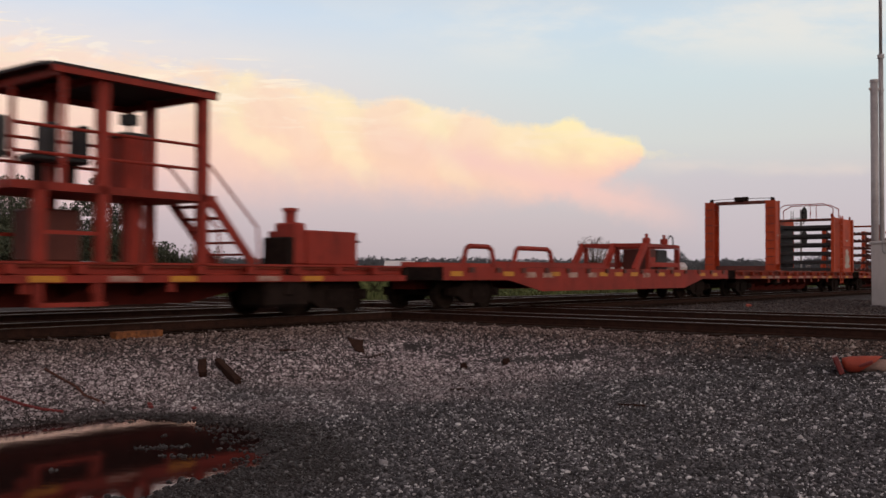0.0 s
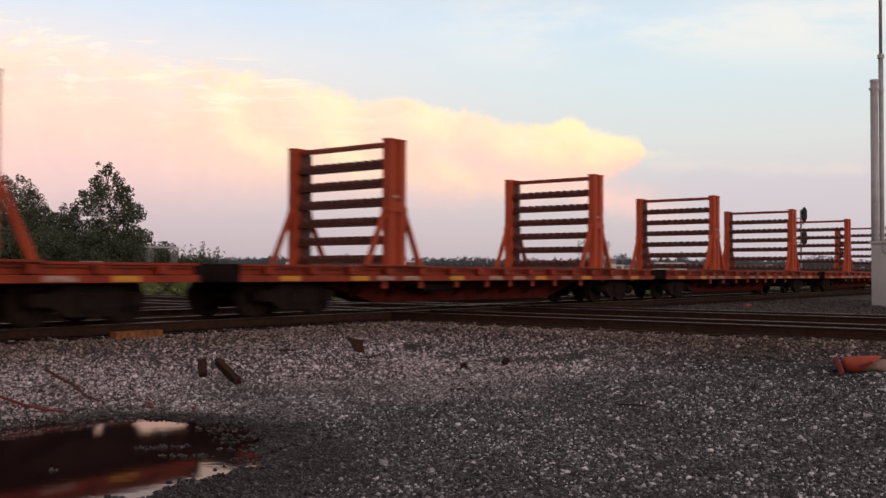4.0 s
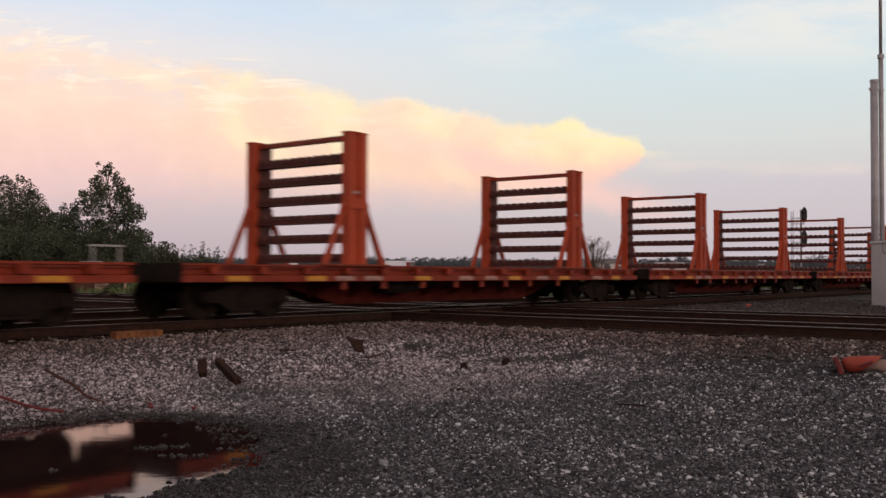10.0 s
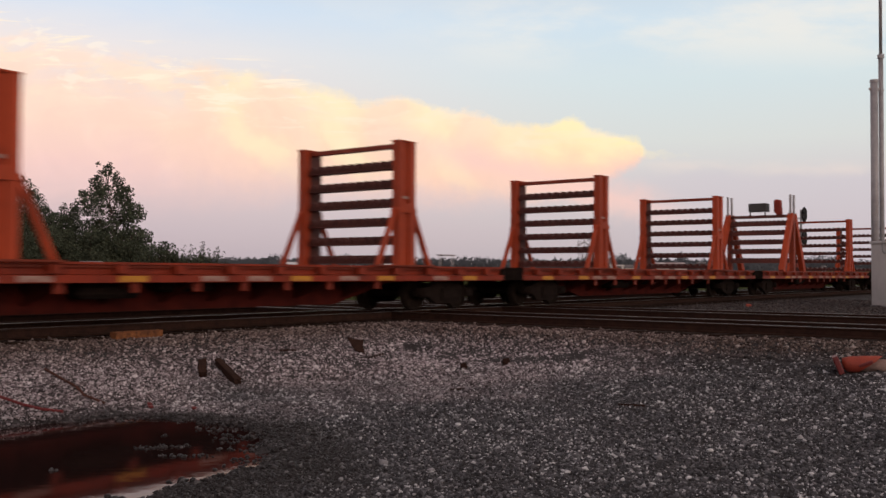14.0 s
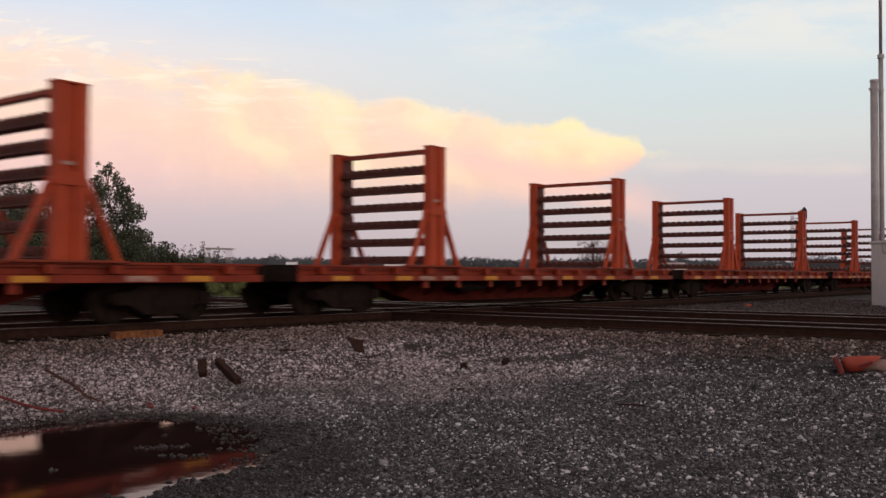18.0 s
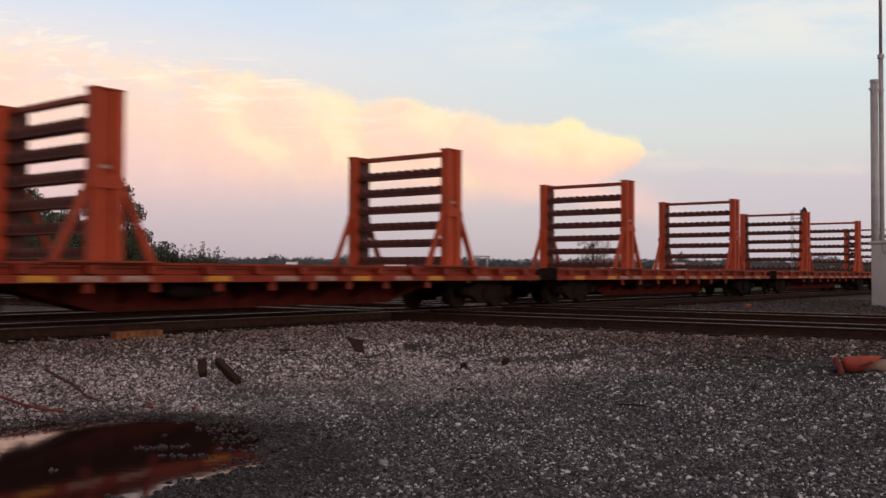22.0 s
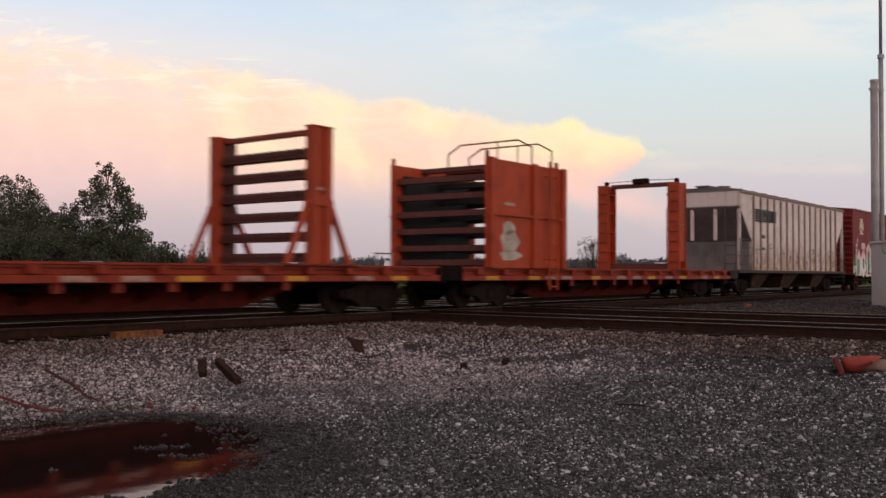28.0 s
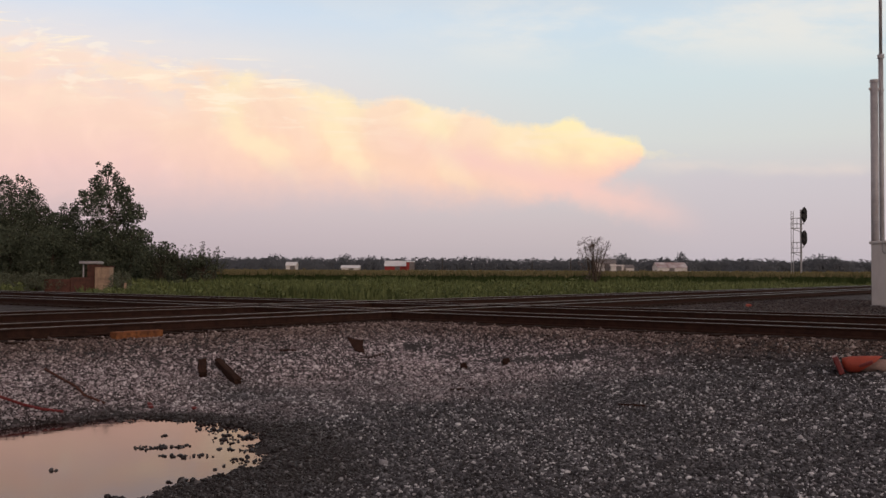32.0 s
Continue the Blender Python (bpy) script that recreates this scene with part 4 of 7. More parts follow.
    for x in (12.6, 14.05):
        bm = bmesh.new()
        rod(bm, (x, -0.9, 1.9), (x, -0.9, 2.17), 0.14, 12)
        rod(bm, (x, -0.9, 2.17), (x, -0.9, 2.32), 0.06, 8)
        part("cylinder", bm, RED_MACHINE, fr)
    bm = bmesh.new()
    tube(bm, [(14.2, -0.9, 2.14), (14.4, -0.9, 2.2), (14.6, -0.9, 2.32), (14.8, -0.9, 2.24), (14.85, -0.9, 1.95)], 0.025)
    part("hose", bm, BLACK_PAINT, fr)
    part("tool_box", boxes((15.6, 16.2, -0.6, 0.4, 1.03, 1.24)), WHITE_MARK, car, "small pale tool box", bevel=0.02)
    TRAIN_ROLL.append((car, -223.50))


make_work_car()


def make_control_car():
    """The control car: a two-storey open cab with stairs, and an engine at the rear end."""
    L = 19.6
    car = thing("control_cab_car", "red work car with an open two-storey control cab and stairs", "railway car", "rail train cars")
    flat_body(car, L, mat=RED_MACHINE, belly=0.32)
    X = 244.4
    x0, x1 = X - 233.83, X - 230.50         # the cab along the car
    mid = X - 232.63
    floor, roof = 2.31, 4.2
    cab = part("cab_floor", boxes((x0 - 0.4, x1, -1.6, 0.12, floor - 0.13, floor)), RED_MACHINE, car, "red steel cab floor")
    bm = bmesh.new()
    prism(bm, [(-1.7, roof - 0.06), (-1.7, roof - 0.01), (-1.2, roof + 0.05), (0.3, roof + 0.05), (0.95, roof - 0.01), (0.95, roof - 0.06), (0.3, roof), (-1.2, roof)], "x", x0 + 0.22, x1 + 0.12)
    part("roof", bm, BLACK_PAINT, cab, "dark thin roof sheet")
    for y in (-1.66, 0.9):
        part("roof_beam", boxes((x0 + 0.25, x1 + 0.1, y - 0.04, y + 0.04, roof - 0.16, roof - 0.03)), RED_MACHINE, cab)
    for x in (x0 + 0.5, mid, x1):
        part("roof_beam", boxes((x - 0.05, x + 0.05, -1.62, 0.86, roof - 0.15, roof - 0.04)), RED_MACHINE, cab)
    for y in (-1.52, 0.04):
        for x in (mid, x1 - 0.1):
            part("post", boxes((x - 0.09, x + 0.09, y - 0.08, y + 0.08, DECK - 0.01, roof - 0.02)), RED_MACHINE, cab)
        part("post", boxes((x0 + 0.02, x0 + 0.2, y - 0.08, y + 0.08, DECK - 0.01, floor)), RED_MACHINE, cab)
        part("post", boxes((x0 + 0.46, x0 + 0.54, y - 0.035, y + 0.035, floor, roof - 0.03)), RED_MACHINE, cab)
        for z in (floor + 0.45, floor + 0.88):
            bm = bmesh.new()
            rod(bm, (x0 - 0.3, y, z), (x1, y, z), 0.028)
            part("handrail", bm, RED_MACHINE, cab)
        part("lower_rail", boxes((x0 + 0.1, mid, y - 0.03, y + 0.03, 1.5, 1.56)), RED_MACHINE, cab)
    # seats and controls
    for x in (x0 - 0.45, x0 + 0.4, x0 + 1.0):
        seat = part("seat", boxes((x, x + 0.5, -0.75, -0.25, floor + 0.42, floor + 0.54)), BLACK_PAINT, car, "black operator seat", bevel=0.04)
        part("backrest", boxes((x + 0.34, x + 0.48, -0.75, -0.25, floor + 0.52, floor + 1.1)), BLACK_PAINT, seat, bevel=0.04)
        part("pedestal", boxes((x + 0.17, x + 0.33, -0.57, -0.43, floor, floor + 0.43)), GRIME, seat)
    con = part("console", boxes((mid + 0.72, mid + 1.15, -1.1, -0.6, floor, floor + 0.95)), RED_MACHINE, car, "red control console", bevel=0.03)
    part("control_panel", boxes((mid + 0.68, mid + 1.2, -1.15, -0.55, floor + 0.95, floor + 1.02)), BLACK_PAINT, con)
    bm = bmesh.new()
    rod(bm, (mid + 1.0, -0.8, floor + 1.0), (mid + 1.0, -0.8, floor + 1.3), 0.03)
    box(bm, mid + 0.88, mid + 1.12, -0.9, -0.68, floor + 1.2, floor + 1.38)
    part("work_lamp", bm, BLACK_PAINT, con)
    part("column", boxes((mid + 0.86, mid + 1.1, -1.05, -0.80, DECK, floor - 0.1)), RED_MACHINE, cab)
    part("engine_box", boxes((x0 + 0.45, mid + 0.1, -0.8, -0.1, DECK, 1.95)), BEAM_BROWN, cab, "dark brown engine housing", bevel=0.04)
    part("machine_hood", boxes((x0 - 5.5, x0 - 2.5, -1.2, 1.2, DECK, 2.25)), RED_MACHINE, car, "red machine hood", bevel=0.05)
    # stairs
    stairs = part("stairs", boxes((x1, x1 + 0.25, -1.5, -0.35, floor - 0.05, floor)), RED_MACHINE, car, "red steel stairs")
    for y in (-1.5, -0.35):
        bm = bmesh.new()
        bar(bm, (x1 + 0.1, y, floor - 0.05), (x1 + 1.15, y, DECK), 0.18, 0.04)
        part("stringer", bm, RED_MACHINE, stairs)
        bm = bmesh.new()
        tube(bm, [(x1 - 0.1, y, floor + 0.62), (x1 + 0.1, y, floor + 0.55), (x1 + 1.25, y, DECK + 0.70), (x1 + 1.3, y, DECK)], 0.025)
        part("stair_rail", bm, RED_MACHINE, stairs)
    for i in range(5):
        f = (i + 0.6) / 5.4
        part("tread", boxes((x1 + 0.02 + f * 1.05, x1 + 0.24 + f * 1.05, -1.48, -0.37, floor - 0.06 - f * 1.2, floor - 0.02 - f * 1.2)), RED_MACHINE, stairs)
    # side step under the sill
    step = part("side_step", boxes((x0 + 0.05, mid + 0.05, -1.6, -1.35, 0.35, 0.42)), RED_MACHINE, car, "red hanging foot step")
    part("step_hanger", boxes((x0 + 0.05, x0 + 0.2, -1.52, -1.40, 0.42, 0.75)), RED_MACHINE, step)
    part("step_hanger", boxes((mid - 0.1, mid + 0.05, -1.52, -1.40, 0.42, 0.75)), RED_MACHINE, step)
    # engine at the rear end
    e0 = X - 228.36
    part("engine", boxes((e0 + 0.45, e0 + 1.95, -1.5, -0.3, DECK, 1.78)), RED_MACHINE, car, "red engine cover at the car's end", bevel=0.03)
    part("exhaust_housing", boxes((e0 + 0.08, e0 + 0.42, -1.5, -0.9, DECK, 1.92)), RED_MACHINE, car, bevel=0.04)
    bm = bmesh.new()
    rod(bm, (e0 + 0.25, -1.2, 1.9), (e0 + 0.25, -1.2, 2.15), 0.12, 12)
    rod(bm, (e0 + 0.25, -1.2, 2.15), (e0 + 0.25, -1.2, 2.22), 0.16, 12)
    part("exhaust", bm, RED_MACHINE, car)
    part("radiator", boxes((e0 - 0.14, e0 + 0.075, -1.52, -0.8, 0.45, 1.62)), GRIME, car, "black radiator", bevel=0.03)
    stand = part("brake_stand", boxes((L - 1.05, L - 0.45, -0.5, 0.1, 1.60, 1.65)), BLACK_PAINT, car, "pale brake stand with a dark flat cap")
    part("stand_post", boxes((L - 0.82, L - 0.68, -0.27, -0.13, DECK, 1.60)), GALV, stand)
    part("fuel_tank", boxes((e0 - 0.6, e0 + 0.6, -1.45, -0.6, 0.22, 0.78)), GRIME, car, bevel=0.06)
    TRAIN_ROLL.append((car, -X))


make_control_car()


def stroke(bm, pts, w, y):
    """A flat painted ribbon on a side wall through (x, z) points, mitred at its bends."""
    p = [Vector(q) for q in pts]
    ways = [(b - a).normalized() for a, b in zip(p, p[1:])]
    p[0] = p[0] - ways[0] * w * 0.3
    p[-1] = p[-1] + ways[-1] * w * 0.3
    rows = []
    for i, q in enumerate(p):
        a, b = ways[max(0, i - 1)], ways[min(i, len(ways) - 1)]
        n = Vector((-a.y - b.y, a.x + b.x))
        n = n.normalized() if n.length > 0.2 else Vector((-a.y, a.x))
        k = min(1.7, 1 / max(0.3, n.dot(Vector((-a.y, a.x))))) * w / 2
        rows.append([bm.verts.new((q.x + e * n.x * k, y, q.y + e * n.y * k)) for e in (1, -1)])
    for (a, b), (c, d) in zip(rows, rows[1:]):
        bm.faces.new((a, b, d, c))


def make_hopper():
    L = 16.0
    car = thing("covered_hopper", "weathered grey covered hopper car with rust streaks", "railway car", "freight cars")
    hw = 1.56
    top, low = 4.33, 1.06
    prof = [(0.36, top), (0.36, 3.72), (1.75, 2.30), (1.75, low), (L - 1.75, low), (L - 1.75, 2.30), (L - 0.36, 3.72), (L - 0.36, top)]
    bm = bmesh.new()
    prism(bm, prof, "y", -hw, hw)
    body = part("body", bm, HOPPER_GREY, car, "pale grey steel body stained with rust")
    bm = bmesh.new()
    prism(bm, [(-hw - 0.03, top), (-hw - 0.03, top + 0.05), (-0.8, top + 0.17), (0.8, top + 0.17), (hw + 0.03, top + 0.05), (hw + 0.03, top)], "x", 0.33, L - 0.33)
    roof = part("roof", bm, HOPPER_PLAIN, car, "sooty grey roof sheet")
    part("running_board", boxes((0.2, L - 0.2, -0.3, 0.3, top + 0.22, top + 0.26), (0.4, 0.5, -0.28, 0.28, top + 0.15, top + 0.23), (L - 0.5, L - 0.4, -0.28, 0.28, top + 0.15, top + 0.23)), GALV, roof)
    for i in range(10):
        bm = bmesh.new()
        rod(bm, (1.2 + i * 1.5, -0.55, top + 0.14), (1.2 + i * 1.5, -0.55, top + 0.27), 0.28, 12)
        part("hatch", bm, HOPPER_PLAIN, roof)
    for s in (-1, 1):
        a, b = sorted((hw * s, (hw + 0.055) * s))
        for i in range(15):
            x = 1.85 + i * (L - 3.8) / 14
            part("rib", boxes((x - 0.02, x + 0.11, a, b, low + 0.05, top - 0.14)), RIB_RUST, body)
        part("top_chord", boxes((0.36, L - 0.36, a, b + 0.01 * s if s > 0 else b, top - 0.09, top + 0.01)), COLLAR_GREY, body)
        part("side_sill", boxes((0.1, L - 0.1, a - 0.01, b + 0.01, low - 0.09, low + 0.03)), SILL_RUST, body)
    # dark slope sheets and end posts; sheets and end panels darker than the sides
    for e in (0, 1):
        m = (lambda x: x) if e == 0 else (lambda x: L - x)
        bm = bmesh.new()
        prism(bm, [(m(0.34), 3.72), (m(1.73), 2.31), (m(1.70), 2.27), (m(0.31), 3.68)], "y", -hw + 0.02, hw - 0.02)
        part("slope_sheet", bm, HOPPER_PLAIN, car, "dark grey slope sheet")
        for y in (-1.5, -0.5, 0.5, 1.5):
            x = sorted((m(0.38), m(0.48)))
            part("end_post", boxes((x[0], x[1], y - 0.06, y + 0.06, {-1.5: 1.0, 1.5: 3.2}.get(y, 2.32), 3.74)), HOPPER_GREY, car)
        x = sorted((m(0.12), m(1.9)))
        part("end_platform", boxes((x[0], x[1], -hw, hw, 0.98, 1.05)), HOPPER_DARK, car)
        x = sorted((m(1.64), m(1.75)))
        part("end_panel", boxes((x[0], x[1], -1.45, 1.45, 1.05, 2.3)), HOPPER_PLAIN, car)
        x = sorted((m(0.05), m(0.1)))
        part("end_sill", boxes((x[0], x[1], -hw, hw, 0.74, 1.08)), HOPPER_DARK, car)
        for y in (-1.50, 1.02):
            bm = bmesh.new()
            xx = m(0.06)
            for dy in (0, 0.46):
                rod(bm, (xx, y + dy, 0.5), (xx, y + dy, 3.7), 0.018, 6)
            for k in range(9):
                rod(bm, (xx, y, 0.6 + 0.37 * k), (xx, y + 0.46, 0.6 + 0.37 * k), 0.014, 6)
            part("ladder", bm, HOPPER_DARK, car)
        bm = bmesh.new()
        for k in range(4):
            rod(bm, (m(0.08), -1.6, 1.35 + 0.33 * k), (m(1.72), -1.6, 1.35 + 0.33 * k), 0.013, 6)
        rod(bm, (m(0.3), -1.6, 1.0), (m(0.3), -1.6, 2.4), 0.016, 6)
        part("grab_rails", bm, HOPPER_DARK, car)
    for cx in (3.6, 7.6, 12.2):
        bm = bmesh.new()
        v0 = box(bm, cx - 1.15, cx + 1.15, -1.35, 1.35, 0.30, 1.0)
        for v in v0[:4]:
            v.co.x = cx + (v.co.x - cx) * 0.50
            v.co.y *= 0.75
        part("discharge_hopper", bm, HOPPER_RUST, car, "sooty discharge hopper")
    part("centre_sill", boxes((0.3, L - 0.3, -0.3, 0.3, 0.72, 0.98)), GRIME, car)
    for x in (2.0, 3.1, 4.7, 6.3, 8.0, 10.4, 12.1, 13.2):
        part("reflector", boxes((x, x + 0.36, -hw - 0.008, -hw - 0.002, low + 0.05, low + 0.17)), YELLOW, body)
    # sprayed dark scrawls, stains and rows of unreadable stencils low on the side
    rng = random.Random(8)
    for x, z, w, h in ((5.55, 1.75, 0.35, 0.40), (6.55, 1.45, 0.8, 0.35), (7.45, 1.40, 0.9, 0.42), (10.05, 1.85, 0.45, 0.30), (10.4, 1.5, 0.4, 0.3), (12.7, 1.65, 0.8, 0.5), (9.2, 1.35, 0.3, 0.25)):
        bm = bmesh.new()
        q = [(x + w * rng.random(), z + h * rng.random()) for _ in range(7)]
        stroke(bm, q, 0.05, -hw - 0.004)
        part("scrawl", bm, HOPPER_DARK, body, "dark sprayed scrawl")
    for x, z in ((2.15, 1.95), (2.2, 1.55), (3.75, 2.2), (11.0, 1.95), (13.4, 1.5)):
        for k in range(3):
            w = rng.uniform(0.2, 0.6)
            part("stencil_bar", boxes((x, x + w, -hw - 0.005, -hw - 0.002, z - 0.09 * k, z - 0.09 * k + 0.04)), HOPPER_PLAIN, body)
    # stripes and blocks of the railway's mark
    mark = part("stripe_mark", boxes((2.05, 2.10, -hw - 0.004, -hw - 0.002, 3.18, 3.66)), BLACK_PAINT, car, "black stripes and blocks of a painted mark")
    for i in range(6):
        z = 3.16 + i * 0.092
        part("stripe", boxes((2.1, 3.55, -hw - 0.062, -hw - 0.003, z, z + 0.055)), BLACK_PAINT, mark)
    for x in (3.55, 4.15):
        bm = bmesh.new()
        prism(bm, [(x, 3.16), (x + 0.16, 3.16), (x + 0.30, 3.45), (x + 0.30, 3.16), (x + 0.46, 3.16), (x + 0.52, 3.67), (x + 0.36, 3.67), (x + 0.22, 3.40), (x + 0.22, 3.67), (x + 0.06, 3.67)], "y", -hw - 0.062, -hw - 0.003)
        part("block", bm, BLACK_PAINT, mark)
    for x, z, w, h in ((2.95, 2.45, 0.4, 0.16), (2.95, 1.95, 0.4, 0.12), (11.2, 1.55, 0.5, 0.25), (13.0, 1.5, 0.4, 0.35)):
        part("stencil_panel", boxes((x, x + w, -hw - 0.006, -hw - 0.002, z, z + h)), HOPPER_DARK if z > 1.9 else WHITE_MARK, body)
    add_truck(car, 1.75), add_truck(car, L - 1.75), add_couplers(car, L)
    TRAIN_ROLL.append((car, 251.12))


make_hopper()


def make_boxcar():
    L = 18.25
    car = thing("boxcar", "maroon boxcar with pink, white and green spray paint", "railway car", "freight cars")
    hw, low, top = 1.54, 0.92, 4.50
    body = part("body", boxes((0.05, L - 0.05, -hw, hw, low, top)), MAROON, car, "faded maroon steel body")
    bm = bmesh.new()
    prism(bm, [(-hw - 0.04, top - 0.02), (-hw - 0.04, top + 0.04), (0, top + 0.20), (hw + 0.04, top + 0.04), (hw + 0.04, top - 0.02)], "x", 0.0, L)
    roof = part("roof", bm, MAROON, car)
    for i in range(18):
        x = 0.6 + i * 1.01
        bm = bmesh.new()
        prism(bm, [(-hw - 0.05, top + 0.02), (-hw - 0.05, top + 0.09), (0, top + 0.25), (hw + 0.05, top + 0.09), (hw + 0.05, top + 0.02)], "x", x, x + 0.09)
        part("roof_rib", bm, MAROON, roof)
    for s in (-1, 1):
        o = hw * s
        def slab(x0, x1, z0, z1, d0, d1):
            a, b = sorted(((hw + d0) * s, (hw + d1) * s))
            return (x0, x1, a, b, z0, z1)
        sill = part("side_sill", boxes(slab(2.7, L - 2.7, 0.80, 0.93, -0.06, 0.02)), MAROON, body)
        for x0, x1 in ((5.72, 7.86), (7.90, 10.5)):
            door = part("door", boxes(slab(x0, x1, 1.02, 4.20, 0.015, 0.06)), MAROON, car, "ridged sliding door")
            for k in range(21):
                z = 1.14 + k * 0.145
                if 2.02 < z < 2.30:
                    continue
                part("ridge", boxes(slab(x0 + 0.08, x1 - 0.08, z, z + 0.06, 0.055, 0.082)), MAROON, door)
            part("lock_rail", boxes(slab(x0 + 0.05, x1 - 0.05, 2.06, 2.14, 0.055, 0.10), slab(x0 + 0.05, x1 - 0.05, 2.26, 2.31, 0.055, 0.095)), MAROON, door)
            part("door_bar", boxes(slab(x1 - 0.3, x1 - 0.24, 1.1, 4.15, 0.085, 0.11)), MAROON, door)
        part("door_track", boxes(slab(3.2, 12.9, 0.97, 1.03, 0.0, 0.10), slab(5.6, 10.6, 4.2, 4.26, 0.0, 0.09)), MAROON, body)
        for x in (2.9, 5.6, 10.56, 13.4, 16.0):
            part("seam", boxes(slab(x, x + 0.05, low + 0.02, top - 0.03, 0.0, 0.012)), MAROON, body)
        for x in (0.12, L - 0.6):
            bm = bmesh.new()
            for dx in (0, 0.46):
                rod(bm, (x + dx, (hw + 0.09) * s, 0.45), (x + dx, (hw + 0.09) * s, 2.5 if x > 1 else 2.5), 0.016, 6)
            for k in range(7):
                rod(bm, (x, (hw + 0.09) * s, 0.5 + 0.32 * k), (x + 0.46, (hw + 0.09) * s, 0.5 + 0.32 * k), 0.014, 6)
            part("ladder", bm, MAROON, car)
    for e in (0, 1):
        for k in range(11):
            z = 1.15 + k * 0.29
            bm = bmesh.new()
            x0, x1 = (0.06, -0.08) if e == 0 else (L - 0.06, L + 0.08)
            prism(bm, [(x0, z), (x1, z + 0.05), (x1, z + 0.12), (x0, z + 0.17)], "y", -hw + 0.06, hw - 0.06)
            part("end_rib", bm, MAROON, body)
    part("centre_sill", boxes((0.3, L - 0.3, -0.3, 0.3, 0.66, 0.93)), GRIME, car)
    part("brake_rod", boxes((3.0, 14.5, -0.95, -0.9, 0.55, 0.6)), GRIME, car)
    # painted marks of the railway, as plain shapes
    y = -hw - 0.004
    mark = part("emblem", boxes((1.55, 2.35, y, y + 0.003, 4.02, 4.08)), CREAM, car, "cream emblem panel")
    part("emblem_bar", boxes((1.55, 2.35, y, y + 0.003, 3.20, 3.28)), CREAM, mark)
    bm = bmesh.new()
    stroke(bm, [(1.95 + 0.34 * math.cos(a), 3.64 + 0.30 * math.sin(a)) for a in np.linspace(-0.6, 4.9, 16)], 0.17, y)
    part("emblem_ring", bm, CREAM, mark)
    bm = bmesh.new()
    stroke(bm, [(1.75, 3.66), (2.1, 3.66)], 0.26, y - 0.0006)
    part("emblem_core", bm, CREAM, mark)
    for i in range(7):
        x = 13.50 + i * 0.33
        lo = 3.64 + 0.02 * (i % 2)
        part("name_block", boxes((x, x + 0.26 - 0.07 * (i == 5), y, y + 0.003, lo, 4.02)), CREAM, body, "cream block of worn lettering")
    bm = bmesh.new()
    stroke(bm, [(15.25 + 0.42 * math.cos(a), 2.98 + 0.42 * math.sin(a)) for a in np.linspace(0.1, 3.4, 12)], 0.22, y)
    part("wheel_mark", bm, CREAM, body)
    for pts, w in (([(14.83, 2.96), (14.83, 2.45)], 0.2), ([(13.3, 2.76), (14.7, 2.76)], 0.11)):
        bm = bmesh.new()
        stroke(bm, pts, w, y - 0.0006)
        part("rail_mark", bm, CREAM, body)
    for x, z, w in ((6.5, 3.66, 0.5), (6.55, 3.54, 0.5), (9.0, 3.62, 0.4), (9.05, 3.50, 0.4), (6.7, 2.18, 0.35), (9.1, 2.16, 0.6), (16.8, 3.42, 0.4)):
        part("stencil_bar", boxes((x, x + w, y - 0.098 if 5.7 < x < 10.5 else y, (y - 0.094) if 5.7 < x < 10.5 else y + 0.003, z, z + 0.05)), CREAM, body)
    part("reflector", boxes((8.3, 8.95, y - 0.03, y - 0.022, 0.82, 0.90)), YELLOW, body)
    # spray paint: green ground, then pink and white letters, each a painted shape of its own
    spray = part("spray_paint", boxes((0.5, 5.75, y - 0.001, y + 0.002, low - 0.02, low + 0.16)), SPRAY, car, "white base line of spray paint")
    for pts in (((0.1, 0.95), (0.15, 1.7), (0.75, 2.2), (1.5, 2.1), (1.5, 0.95)), ((2.3, 1.0), (2.3, 1.9), (5.4, 2.2), (5.7, 2.1), (5.7, 0.95)), ((5.73, 0.95), (5.73, 2.0), (6.4, 1.75), (7.3, 0.95)), ((9.7, 0.95), (10.48, 1.8), (10.48, 0.95)), ((10.52, 0.95), (10.52, 1.8), (11.2, 2.1), (11.8, 1.0)),
                ((12.0, 1.2), (12.6, 2.45), (13.4, 2.3), (14.6, 2.2), (15.2, 1.2)), ((15.6, 1.1), (15.8, 2.2), (17.4, 2.0), (17.95, 1.0))):
        over = -0.1 if pts[0][0] in (5.73, 9.7) else -0.0015
        bm = bmesh.new()
        prism(bm, list(pts), "y", y + over, y + 0.002)
        part("green_patch", bm, GREEN_SPRAY, spray, "green spray paint")
